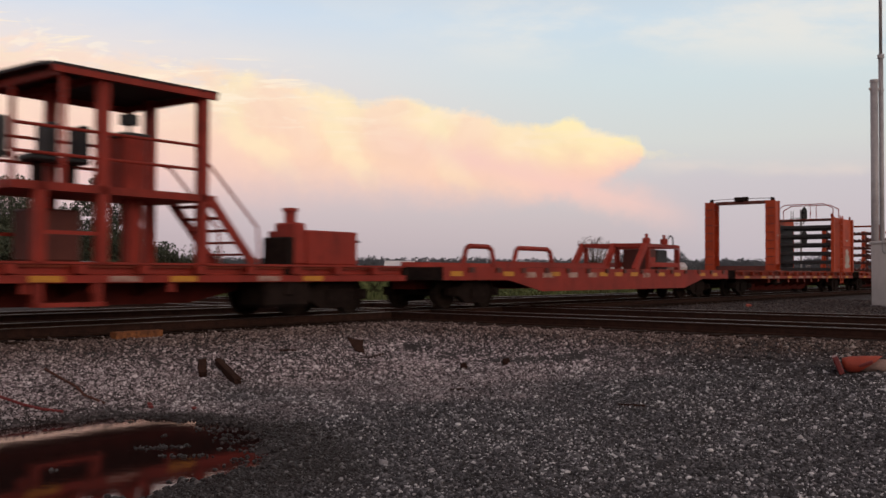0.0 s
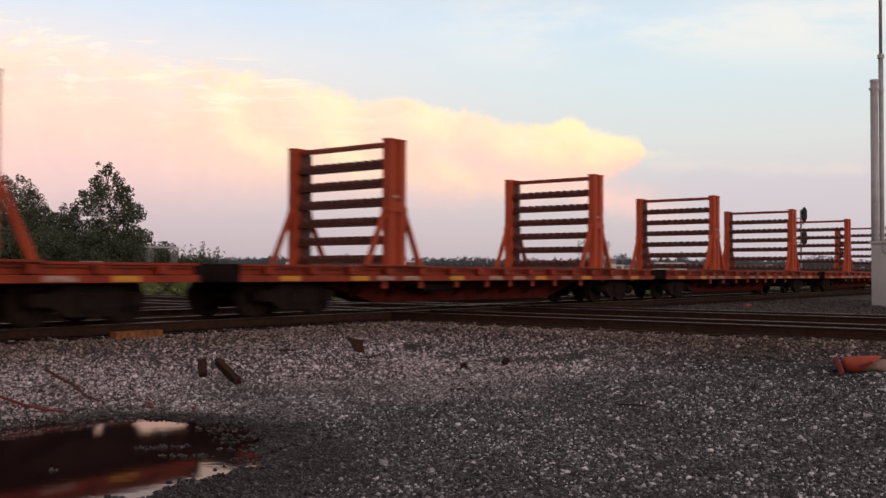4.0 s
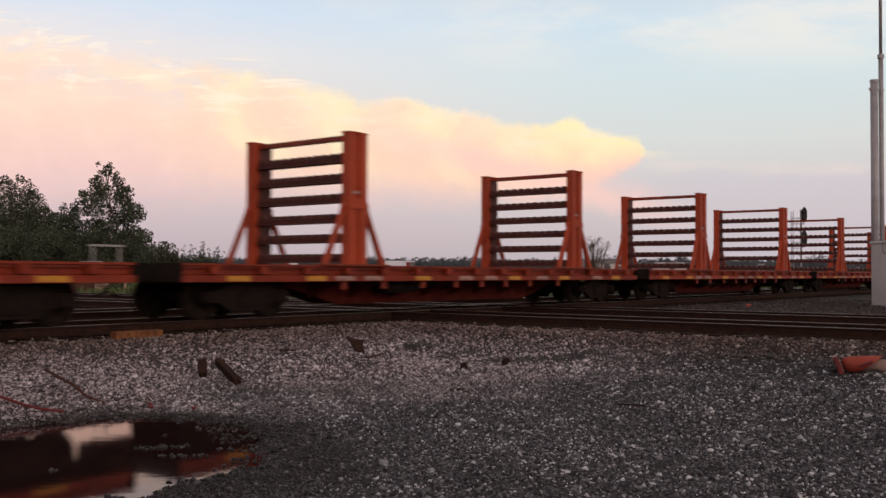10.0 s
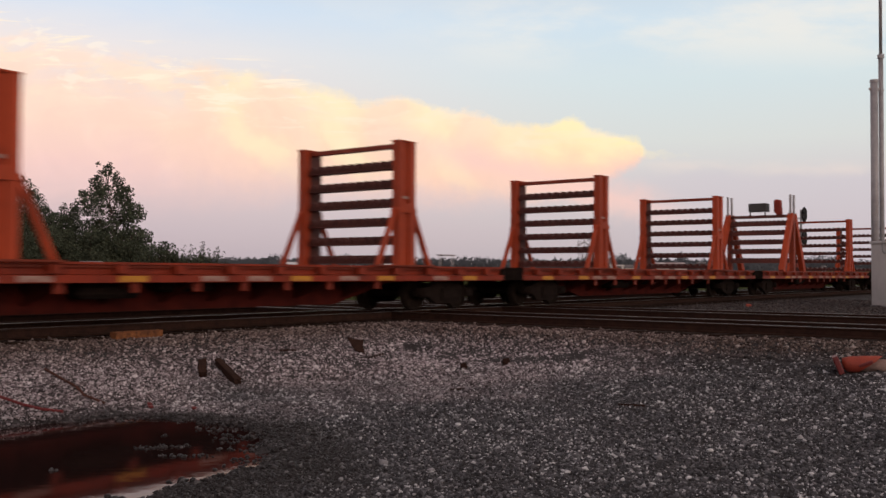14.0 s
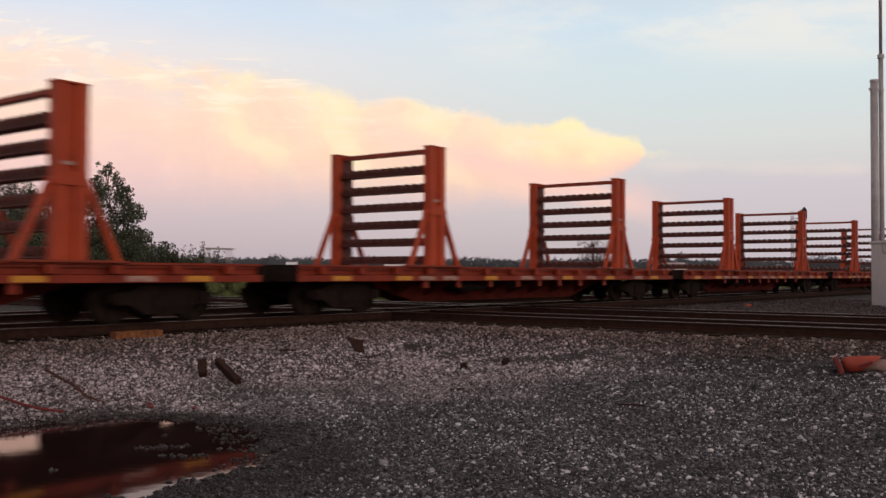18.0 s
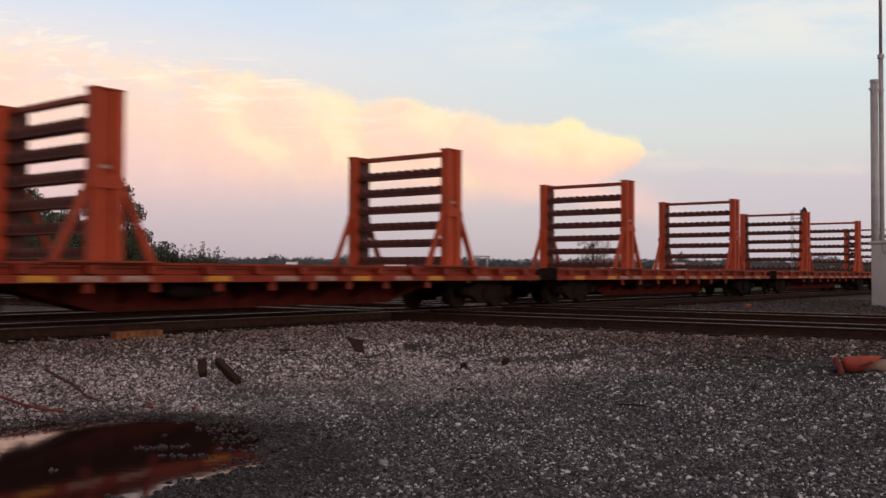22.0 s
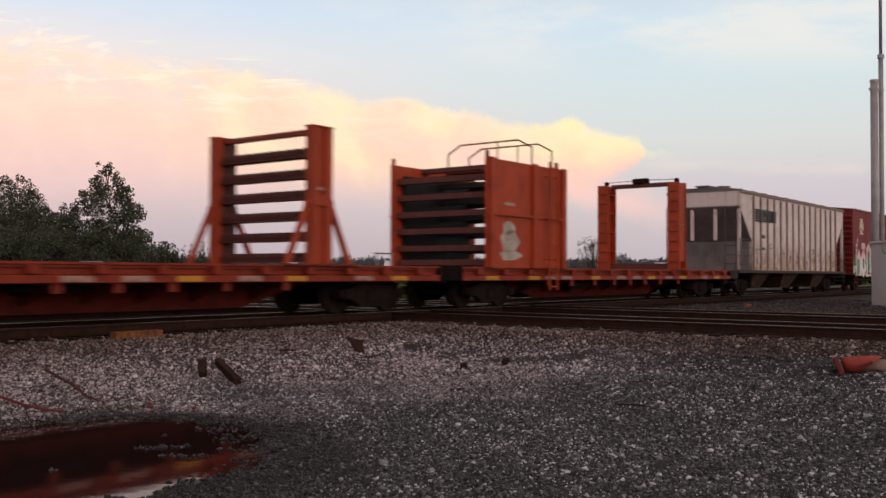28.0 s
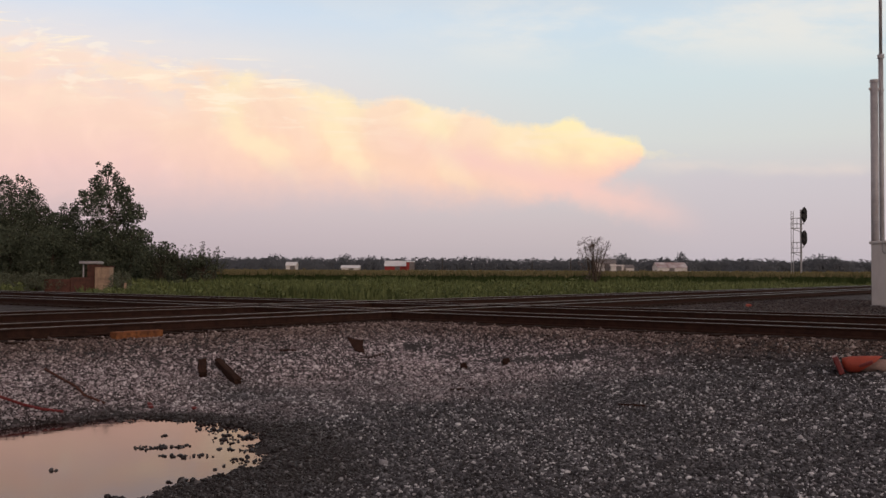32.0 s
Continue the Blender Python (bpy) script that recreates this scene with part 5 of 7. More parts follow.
    letters = (
        (0.75, 1.0, [[(0.1, 1.0), (0.15, 0.0)], [(0.1, 0.5), (0.6, 0.72), (0.9, 0.45), (0.9, 0.0)], [(-0.5, 0.15), (0.1, 0.18)]]),
        (1.85, 0.9, [[(0.5, 0.75), (0.12, 0.55), (0.12, 0.2), (0.5, 0.0), (0.88, 0.2), (0.88, 0.55), (0.5, 0.75)], [(0.2, 1.0), (0.8, 1.0)]]),
        (2.95, 1.0, [[(0.1, 0.0), (0.1, 0.9)], [(0.1, 0.85), (0.5, 1.0), (0.9, 0.85), (0.9, 0.0)]]),
        (4.15, 1.0, [[(0.1, 0.0), (0.1, 0.95)], [(0.1, 0.92), (0.95, 0.92)], [(0.1, 0.48), (0.8, 0.55)], [(0.1, 0.06), (0.95, 0.06)]]),
        (5.3, 0.35, [[(0.3, 0.95), (0.9, 0.7), (0.6, 0.5)], [(0.6, 0.35), (0.6, 0.02)]]),
        (11.0, 0.9, [[(0.1, 0.95), (0.3, 0.05)], [(0.3, 0.4), (0.9, 0.9)]]),
        (12.1, 0.85, [[(0.2, 1.1), (0.05, 0.0)], [(0.1, 0.7), (0.8, 0.35)], [(0.7, 0.9), (0.95, 0.0)]]),
        (13.15, 0.85, [[(0.1, 1.0), (0.3, 0.05), (0.75, 0.1), (0.9, 0.95)]]),
        (14.2, 1.0, [[(0.05, 0.0), (0.2, 0.95), (0.75, 0.75), (0.9, 0.0)], [(0.3, 0.3), (0.6, 0.35)]]),
        (15.5, 0.8, [[(0.0, 0.0), (0.35, 0.95), (0.95, 0.55), (0.6, 0.0)]]),
        (16.5, 0.8, [[(0.2, 0.9), (0.2, 0.1)], [(0.2, 0.85), (0.85, 0.65), (0.3, 0.45), (0.9, 0.12)]]))
    for x0, w, lines in letters:
        for k, line in enumerate(lines):
            pts = [(x0 + u * w, low + 0.06 + v * 1.56) for u, v in line]
            bm, edge = bmesh.new(), bmesh.new()
            stroke(edge, pts, 0.47, y - 0.0022 - 0.0002 * k)
            stroke(bm, pts, 0.37, y - 0.0045 - 0.0004 * k)
            part("letter_outline", edge, INK, spray, "thin dark sprayed outline")
            part("letter_stroke", bm, SPRAY, spray, "pink and white letter stroke")
    for px, pz in ((1.05, 2.82), (10.85, 2.42), (17.55, 2.3)):
        bm = bmesh.new()
        ray = [(px + (0.22 if a % 2 else 0.07) * math.cos(a * 0.5236), pz + (0.22 if a % 2 else 0.07) * math.sin(a * 0.5236)) for a in range(12)]
        prism(bm, ray, "y", y - 0.005, y - 0.003)
        part("star_shape", bm, SPRAY, spray)
    # the white base runs over the sill with a ragged lower edge
    rng = random.Random(4)
    for xa, xb in ((2.75, 5.65), (11.0, L - 2.75)):
        edge = [(xa + (xb - xa) * i / 22, 0.81 + rng.uniform(-0.005, 0.07)) for i in range(23)]
        bm = bmesh.new()
        prism(bm, edge + [(xb, 0.928), (xa, 0.928)], "y", y - 0.022, y - 0.017)
        part("base_line", bm, SPRAY, spray)
    for px, pz, h in ((3.75, 1.35, 0.5), (3.3, 2.0, 0.35), (4.95, 1.7, 0.4), (2.6, 1.5, 0.4), (12.95, 1.6, 0.5), (14.0, 1.9, 0.45), (15.35, 1.5, 0.5), (16.35, 1.9, 0.35)):
        bm = bmesh.new()
        prism(bm, [(px, pz), (px + 0.16, pz + 0.05), (px + 0.20, pz + h), (px + 0.05, pz + h * 0.8)], "y", y - 0.0085, y - 0.0075)
        part("green_patch", bm, GREEN_SPRAY, spray)
    part("base_line", boxes((10.9, 17.6, y - 0.001, y + 0.002, low - 0.02, low + 0.16)), SPRAY, spray)
    add_truck(car, 2.35), add_truck(car, L - 2.35), add_couplers(car, L)
    TRAIN_ROLL.append((car, 268.75))


make_boxcar()


# ---------------------------------------------------------------- gravel and puddle
def island_material(name, stops_light, stops_dark):
    """Stones: each its own tone; a paler spread near the tracks, dark damp cinders before it."""
    def build(n, b, v):
        geo = n.add("ShaderNodeNewGeometry")
        r = geo.outputs["Random Per Island"]
        sep = n.add("ShaderNodeSeparateXYZ")
        n.link(geo.outputs["Position"], sep.inputs[0])
        edge = n.math("SUBTRACT", sep.outputs[1], n.math("MULTIPLY_ADD", sep.outputs[0], 0.62, 14.2))
        wob = n.noise(geo.outputs["Position"], 0.7, 4, 0.65)
        edge = n.math("ADD", edge, n.math("MULTIPLY_ADD", wob, 7.0, -3.5))
        # a dark tongue reaches into the pale spread
        tx = n.math("ADD", sep.outputs[0], 2.5)
        ty = n.math("SUBTRACT", sep.outputs[1], 13.7)
        tongue = n.math("EXPONENT", n.math("MULTIPLY", n.math("ADD", n.math("MULTIPLY", tx, tx), n.math("MULTIPLY", ty, ty)), -0.7))
        edge = n.math("SUBTRACT", edge, n.math("MULTIPLY", tongue, 2.0))
        mask = n.smooth(edge, -2.4, 2.2)
        # wet ground round the puddle
        px = n.math("DIVIDE", n.math("SUBTRACT", sep.outputs[0], PUDDLE[0] + 0.45), PUDDLE_R[0] * 1.12)
        py = n.math("DIVIDE", n.math("SUBTRACT", sep.outputs[1], PUDDLE[1]), PUDDLE_R[1])
        ring = n.math("ADD", n.math("ADD", n.math("MULTIPLY", px, px), n.math("MULTIPLY", py, py)), n.math("MULTIPLY_ADD", wob, 1.6, -0.8))
        wet = n.math("SUBTRACT", 1.0, n.smooth(ring, 1.0, 1.65))
        # an oily brown strip along the ties
        d = n.math("ADD", n.math("MULTIPLY", sep.outputs[0], -math.cos(PHI)), n.math("MULTIPLY", sep.outputs[1], math.sin(PHI)))
        s = n.math("ADD", n.math("MULTIPLY", sep.outputs[0], math.sin(PHI)), n.math("MULTIPLY", sep.outputs[1], math.cos(PHI)))
        oil = n.math("MAXIMUM", n.smooth(n.math("ADD", d, n.math("MULTIPLY", wob, 1.4)), 12.5, 14.1), n.smooth(n.math("ADD", s, n.math("MULTIPLY", wob, 1.6)), 15.1, 16.5))
        # pale stones lie in loose patches
        patch = n.noise(n.mapped(geo.outputs["Position"], (1, 0.6, 1)), 1.1, 3, 0.6)
        tone = n.math("ADD", r, n.math("MULTIPLY_ADD", patch, 0.36, -0.18), clamp=True)
        light = n.ramp(tone, stops_light)
        dark = n.ramp(tone, stops_dark)
        col = n.mix(mask, dark, light)
        col = n.mix(n.math("MULTIPLY", oil, 0.82), col, n.ramp(r, [(0.0, (0.026, 0.015, 0.011)), (0.5, (0.090, 0.056, 0.045)), (0.85, (0.19, 0.130, 0.105)), (1.0, (0.34, 0.265, 0.23))]))
        fine = n.noise(v, 90, 3, 0.6)
        col = n.mix(1.0, col, n.ramp(fine, [(0.3, 0.75), (0.7, 1.15)]), "MULTIPLY")
        # sooty cinders in the corner beyond the crossing track
        beyond = n.math("MULTIPLY", n.smooth(n.math("ADD", s, n.math("MULTIPLY", wob, 2.0)), SB2 + 2.2, SB2 + 4.6), 0.8)
        col = n.mix(beyond, col, (0.030, 0.026, 0.026))
        col = n.mix(n.math("MULTIPLY", wet, 0.80), col, (0.014, 0.010, 0.009))
        n.link(col, b.inputs["Base Color"])
        b.inputs["Specular IOR Level"].default_value = 0.2
        n.link(n.math("MULTIPLY_ADD", mask, 0.2, n.math("MULTIPLY_ADD", wet, -0.25, 0.68)), b.inputs["Roughness"])
    return material(name, build, 0.8)


STONE = island_material(
    "ballast_stones",
    [(0.0, (0.06, 0.047, 0.050)), (0.22, (0.17, 0.138, 0.146)), (0.5, (0.335, 0.280, 0.296)), (0.75, (0.50, 0.435, 0.455)), (1.0, (0.76, 0.69, 0.715))],
    [(0.0, (0.020, 0.019, 0.021)), (0.36, (0.053, 0.051, 0.057)), (0.68, (0.112, 0.110, 0.119)), (0.87, (0.21, 0.205, 0.217)), (1.0, (0.66, 0.65, 0.67))])


def ground_z_many(x, y):
    return np.array([ground_z(a, b) for a, b in zip(x, y)])


def scatter_mesh(name, verts, faces, mat):
    """A mesh from arrays: verts (n, k, 3) for n copies, faces (m, 3 or 4) of one copy."""
    n, k = verts.shape[:2]
    m, q = faces.shape
    me = bpy.data.meshes.new(name)
    me.vertices.add(n * k)
    me.vertices.foreach_set("co", verts.astype(np.float32).ravel())
    idx = (faces[None] + (np.arange(n) * k)[:, None, None]).astype(np.int32)
    me.loops.add(n * m * q)
    me.loops.foreach_set("vertex_index", idx.ravel())
    me.polygons.add(n * m)
    me.polygons.foreach_set("loop_start", (np.arange(n * m) * q).astype(np.int32))
    me.polygons.foreach_set("loop_total", np.full(n * m, q, np.int32))
    me.update(calc_edges=True)
    me.materials.append(mat)
    return me


def make_stones():
    rng = np.random.default_rng(5)
    g = (1 + 5 ** 0.5) / 2
    ico = np.array([(-1, g, 0), (1, g, 0), (-1, -g, 0), (1, -g, 0), (0, -1, g), (0, 1, g), (0, -1, -g), (0, 1, -g), (g, 0, -1), (g, 0, 1), (-g, 0, -1), (-g, 0, 1)]) / 1.9
    tri = np.array([(0, 11, 5), (0, 5, 1), (0, 1, 7), (0, 7, 10), (0, 10, 11), (1, 5, 9), (5, 11, 4), (11, 10, 2), (10, 7, 6), (7, 1, 8), (3, 9, 4), (3, 4, 2), (3, 2, 6), (3, 6, 8), (3, 8, 9), (4, 9, 5), (2, 4, 11), (6, 2, 10), (8, 6, 7), (9, 8, 1)])
    xs, ys, rs = [], [], []
    for r0, r1, per, size in ((5.8, 10.0, 1700, 0.0118), (10.0, 15.0, 1350, 0.0128), (15.0, 24.5, 540, 0.0168)):
        area = 0.5 * radians(56) * (r1 * r1 - r0 * r0)
        k = int(area * per)
        a = rng.uniform(-radians(28), radians(28), k)
        r = np.sqrt(rng.uniform(r0 * r0, r1 * r1, k))
        xs.append(r * np.sin(a)), ys.append(r * np.cos(a))
        rs.append(size * np.exp(rng.normal(0, 0.36, k)))
    # islands of stones standing in the puddle
    for cx, cy, wx, wy, k in ((-2.93, 9.55, 0.10, 0.06, 22), (-2.66, 9.62, 0.07, 0.06, 14), (-2.42, 9.14, 0.10, 0.05, 26), (-2.58, 10.68, 0.13, 0.14, 30), (-2.14, 9.52, 0.05, 0.05, 8), (-3.46, 8.45, 0.03, 0.01, 3), (-1.86, 8.9, 0.10, 0.16, 24), (-2.24, 10.1, 0.12, 0.16, 30), (-2.25, 8.05, 0.06, 0.05, 8), (-2.5, 7.45, 0.04, 0.03, 4), (-3.0, 10.2, 0.04, 0.1, 3)):
        xs.append(rng.normal(cx, wx, k)), ys.append(rng.normal(cy, wy, k))
        rs.append(0.020 * np.exp(rng.normal(0, 0.3, k)))
    islands = sum(len(v) for v in xs[-11:])
    x, y, size = np.concatenate(xs), np.concatenate(ys), np.concatenate(rs)
    lift = np.zeros(len(x))
    lift[-islands:] = 1
    # the corner beyond the crossing track
    k = 13000
    s2, d2 = rng.uniform(SB2 + 2.0, SB2 + 22, k), rng.uniform(4.0, 13.6, k)
    x = np.concatenate([x, s2 * math.sin(PHI) - d2 * math.cos(PHI)])
    y = np.concatenate([y, s2 * math.cos(PHI) + d2 * math.sin(PHI)])
    size = np.concatenate([size, 0.030 * np.exp(rng.normal(0, 0.3, k))])
    lift = np.concatenate([lift, np.zeros(k)])
    s = x * math.sin(PHI) + y * math.cos(PHI)
    d = -x * math.cos(PHI) + y * math.sin(PHI)
    keep = (d < DA - 0.85) & ((s < SB - 0.85) | (s > SB2 + 1.5))
    x, y, size, lift = x[keep], y[keep], size[keep], lift[keep]
    n = len(x)
    z = ground_z_many(x, y) + size * rng.uniform(-0.15, 0.45, n)
    z = np.where(lift > 0, np.maximum(z, WATER_Z + size * 0.1), z)
    near = (x * x + y * y < 49) | (lift > 0)
    chip = np.zeros((12, 3))
    chip[:6] = np.array([(1, 0, 0), (-1, 0, 0), (0, 1, 0), (0, -1, 0), (0, 0, 1), (0, 0, -1)]) * 1.12
    v = np.where(near[:, None, None], ico[None], chip[None]) * (1 + rng.uniform(-0.28, 0.28, (n, 12, 1)))
    v = v * rng.uniform(0.62, 1.3, (n, 1, 3)) * size[:, None, None]
    ca, sa = np.cos(rng.uniform(0, 6.28, n)), np.sin(rng.uniform(0, 6.28, n))
    cb = rng.uniform(-1, 1, n)
    sb = np.sqrt(1 - cb * cb)
    rx = np.stack([v[..., 0], v[..., 1] * cb[:, None] - v[..., 2] * sb[:, None], v[..., 1] * sb[:, None] + v[..., 2] * cb[:, None]], -1)
    rz = np.stack([rx[..., 0] * ca[:, None] - rx[..., 1] * sa[:, None], rx[..., 0] * sa[:, None] + rx[..., 1] * ca[:, None], rx[..., 2] * 0.8], -1)
    rz += np.stack([x, y, z], -1)[:, None]
    ob = new("ballast", scatter_mesh("ballast", rz[near], tri, STONE))
    tagged(ob, "loose grey and pale crushed stones over dark cinders", "gravel", kind="stuff")
    # farther stones are simpler, eight-faced chips
    octo = np.array([(0, 2, 4), (2, 1, 4), (1, 3, 4), (3, 0, 4), (2, 0, 5), (1, 2, 5), (3, 1, 5), (0, 3, 5)])
    ob = new("ballast", scatter_mesh("ballast", rz[~near][:, :6], octo, STONE))
    tagged(ob, "loose grey and pale crushed stones near the tracks", "gravel", kind="stuff")


make_stones()


def water_material():
    """A still sheet: muddy brown below, and the sky's mirror image by Fresnel, its gloss tinted pinkish."""
    m = bpy.data.materials.new("puddle_water")
    m.use_nodes = True
    n = Nodes(m.node_tree)
    out = n.add("ShaderNodeOutputMaterial")
    mud = n.add("ShaderNodeBsdfDiffuse")
    mud.inputs["Color"].default_value = (0.020, 0.0105, 0.0095, 1)
    gloss = n.add("ShaderNodeBsdfGlossy")
    gloss.inputs["Color"].default_value = (1.0, 0.86, 0.85, 1)
    gloss.inputs["Roughness"].default_value = 0.04
    fres = n.add("ShaderNodeFresnel")
    fres.inputs["IOR"].default_value = 1.33
    tc = n.add("ShaderNodeTexCoord")
    rip = n.add("ShaderNodeBump")
    rip.inputs["Strength"].default_value, rip.inputs["Distance"].default_value = 0.06, 0.01
    n.link(n.noise(n.mapped(tc.outputs["Object"], (1, 2.2, 1)), 3.5, 4, 0.55), rip.inputs["Height"])
    for node in (gloss, fres):
        n.link(rip.outputs[0], node.inputs["Normal"])
    mix = n.add("ShaderNodeMixShader")
    n.link(fres.outputs[0], mix.inputs[0])
    n.link(mud.outputs[0], mix.inputs[1])
    n.link(gloss.outputs[0], mix.inputs[2])
    n.link(mix.outputs[0], out.inputs[0])
    return m


def make_puddle():
    bm = bmesh.new()
    vs = [bm.verts.new((PUDDLE[0] + 1.22 * PUDDLE_R[0] * math.cos(a), PUDDLE[1] + 1.22 * PUDDLE_R[1] * math.sin(a), WATER_Z)) for a in np.linspace(0, 2 * math.pi, 40, endpoint=False)]
    bm.faces.new(vs)
    ob = new("puddle", mesh_of("puddle", bm, water_material()))
    tagged(ob, "still dark puddle that mirrors the sky", "water", kind="structure")


make_puddle()

# ---------------------------------------------------------------- small things on the ground


def at_ground(x, y, dz=0.0):
    return Vector((x, y, ground_z(x, y) + dz))


def chunk(name, label, category, a, b, w, h, mat, lift=0.0, seed=1, group=""):
    """A rough piece of wood from a to b on the ground."""
    rng = random.Random(seed)
    a, b = at_ground(*a, h * 0.4), at_ground(*b, h * 0.4 + lift)
    L = (b - a).length
    bm = bmesh.new()
    box(bm, 0, L, -w / 2, w / 2, -h / 2, h / 2)
    bmesh.ops.subdivide_edges(bm, edges=bm.edges[:], cuts=3, use_grid_fill=True)
    for v in bm.verts:
        k = 0.10 * min(w, h)
        v.co += Vector((rng.uniform(-2, 2) * k, rng.uniform(-1, 1) * k, rng.uniform(-1, 1) * k))
    ob = new(name, mesh_of(name, bm, mat))
    d = (b - a).normalized()
    ob.matrix_world = Matrix.Translation(a) @ d.to_track_quat("X", "Z").to_matrix().to_4x4()
    tagged(ob, label, category, group)
    return ob


def make_debris():
    chunk("wood_block", "short dark block of broken tie wood on gravel", "wood", (-3.52, 14.0), (-3.58, 14.2), 0.11, 0.12, SPLIT_WOOD, 0.14, 1, "broken wood")
    chunk("wood_block", "long dark split piece of tie wood on gravel", "wood", (-2.99, 13.95), (-3.44, 14.6), 0.10, 0.10, SPLIT_WOOD, 0.10, 2, "broken wood")
    bm = bmesh.new()
    prism(bm, [(-0.20, 0.32), (-0.06, 0.27), (0.10, 0.27), (0.08, 0.13), (0.12, -0.03), (-0.07, 0.07)], "y", -0.018, 0.018)
    ob = new("tie_plate", mesh_of("tie_plate", bm, SPLIT_WOOD, 0.006))
    ob.matrix_world = Matrix.Translation(at_ground(-1.52, 17.3)) @ pose(0, 0, 0, -24, 0, 12)
    tagged(ob, "torn dark brown rusty plate standing in gravel", "metal plate")
    chunk("clod", "small dark clod lying on pale gravel", "clod", (0.31, 15.75), (0.39, 15.78), 0.09, 0.11, SPLIT_WOOD, 0.0, 8, "dark clods")
    chunk("clod", "small dark clod lying on pale gravel", "clod", (1.02, 16.1), (1.12, 16.12), 0.10, 0.12, SPLIT_WOOD, 0.0, 9, "dark clods")
    chunk("splinter", "thin dark splinter of wood on gravel", "wood", (-1.32, 17.01), (-1.1, 17.6), 0.04, 0.03, SPLIT_WOOD, 0.0, 4)
    chunk("splinter", "thin dark splinter of wood on gravel", "wood", (-2.96, 16.4), (-2.58, 16.75), 0.06, 0.03, SPLIT_WOOD, 0.0, 5)
    chunk("splinter", "flat dark strip lying on cinders", "wood", (2.27, 12.31), (2.58, 12.18), 0.06, 0.025, SPLIT_WOOD, 0.0, 6)
    chunk("splinter", "flat dark strip lying on cinders", "wood", (0.12, 13.84), (0.35, 13.88), 0.05, 0.025, SPLIT_WOOD, 0.0, 7)
    # iron rod and red cable
    bm = bmesh.new()
    tube(bm, [at_ground(-5.42, 13.02, 0.04), at_ground(-5.06, 12.69, 0.04), at_ground(-4.79, 12.49, 0.03), at_ground(-4.57, 12.19, 0.03), at_ground(-4.25, 12.02, 0.02)], 0.018)
    tagged(new("iron_rod", mesh_of("iron_rod", bm, RUSTY_BOX)), "long thin rusty rod lying on pale gravel", "rod")
    bm = bmesh.new()
    tube(bm, [at_ground(-5.95, 11.85, 0.03), at_ground(-5.48, 11.64, 0.03), at_ground(-5.21, 11.53, 0.03), at_ground(-4.99, 11.42, 0.03), at_ground(-4.76, 11.36, 0.025), at_ground(-4.52, 11.39, 0.02)], 0.019)
    tagged(new("cable", mesh_of("cable", bm, RED_CABLE)), "dull red cable lying on the gravel", "cable")
    for x, y in ((-3.68, 12.05), (-3.12, 12.0), (-3.74, 12.2)):
        bm = bmesh.new()
        box(bm, -0.03, 0.03, -0.03, 0.03, 0, 0.035)
        ob = new("litter", mesh_of("litter", bm, RED_CABLE, 0.01))
        ob.matrix_world = Matrix.Translation(at_ground(x, y, 0.01)) @ pose(0, 0, 0, 10, 5, 30)
        tagged(ob, "scrap of orange plastic on wet gravel", "litter", "litter scraps")
    # yellow plank at the tie ends
    ob = new("plank", mesh_of("plank", boxes((-0.47, 0.47, -0.09, 0.09, -0.075, 0.075)), YELLOW_PLANK, 0.01))
    ob.matrix_world = YARD @ pose(9.72, 13.98, -0.165, 0, 0, 1)
    tagged(ob, "short faded yellow plank beside the tie ends", "plank")
    ob = new("plank", mesh_of("plank", boxes((-0.35, 0.35, -0.08, 0.08, -0.05, 0.05)), YELLOW_PLANK, 0.01))
    ob.matrix_world = YARD @ pose(8.05, 16.95, -0.145, 0, 0, -1)
    tagged(ob, "short faded yellow plank between the tracks", "plank")
    # crushed traffic cone
    cone = thing("traffic_cone", "crushed faded orange traffic cone lying on gravel", "traffic cone", m=Matrix.Translation(at_ground(5.80, 13.85, 0.0)) @ pose(0, 0, 0.0, 0, 0, -20))
    bm = bmesh.new()
    box(bm, -0.03, 0.05, -0.17, 0.17, -0.02, 0.25)
    box(bm, 0.26, 0.46, -0.16, -0.06, -0.01, 0.035)
    bmesh.ops.transform(bm, verts=bm.verts, matrix=pose(-0.02, 0, 0, 0, -22, 0))
    part("base", bm, RED_CABLE, cone, "dirty dark red base", bevel=0.015)
    bm = bmesh.new()
    prof = [(0.0, 0.05, 0.16), (0.06, 0.10, 0.14), (0.18, 0.125, 0.13), (0.32, 0.128, 0.135), (0.38, 0.122, 0.14)]
    rings = []
    for x, r, zc in prof:
        rings.append([bm.verts.new((x * (1 + 0.42 * math.sin(a)), r * 1.1 * math.cos(a), zc + r * (0.95 + 0.1 * math.cos(3 * a)) * math.sin(a))) for a in np.linspace(0, 2 * math.pi, 16, endpoint=False)])
    for a, b in zip(rings, rings[1:]):
        for i in range(16):
            bm.faces.new((a[i], a[(i + 1) % 16], b[(i + 1) % 16], b[i]))
    bm.faces.new(rings[0][::-1]), bm.faces.new(rings[-1])
    smooth_shade(part("body", bm, CONE_ORANGE, cone))
    bm = bmesh.new()
    rod(bm, (0.12, 0.02, 0.105), (0.95, 0.10, 0.115), 0.098, 14, 0.092)
    smooth_shade(part("collar", bm, COLLAR_GREY, cone, "grey reflective collar"))
    p = at_ground(10.56, 32.9)
    ob = new("marker_block", mesh_of("marker_block", boxes((-0.08, 0.08, -0.08, 0.08, -0.02, 0.10)), CONE_ORANGE, 0.02))
    ob.matrix_world = Matrix.Translation(p)
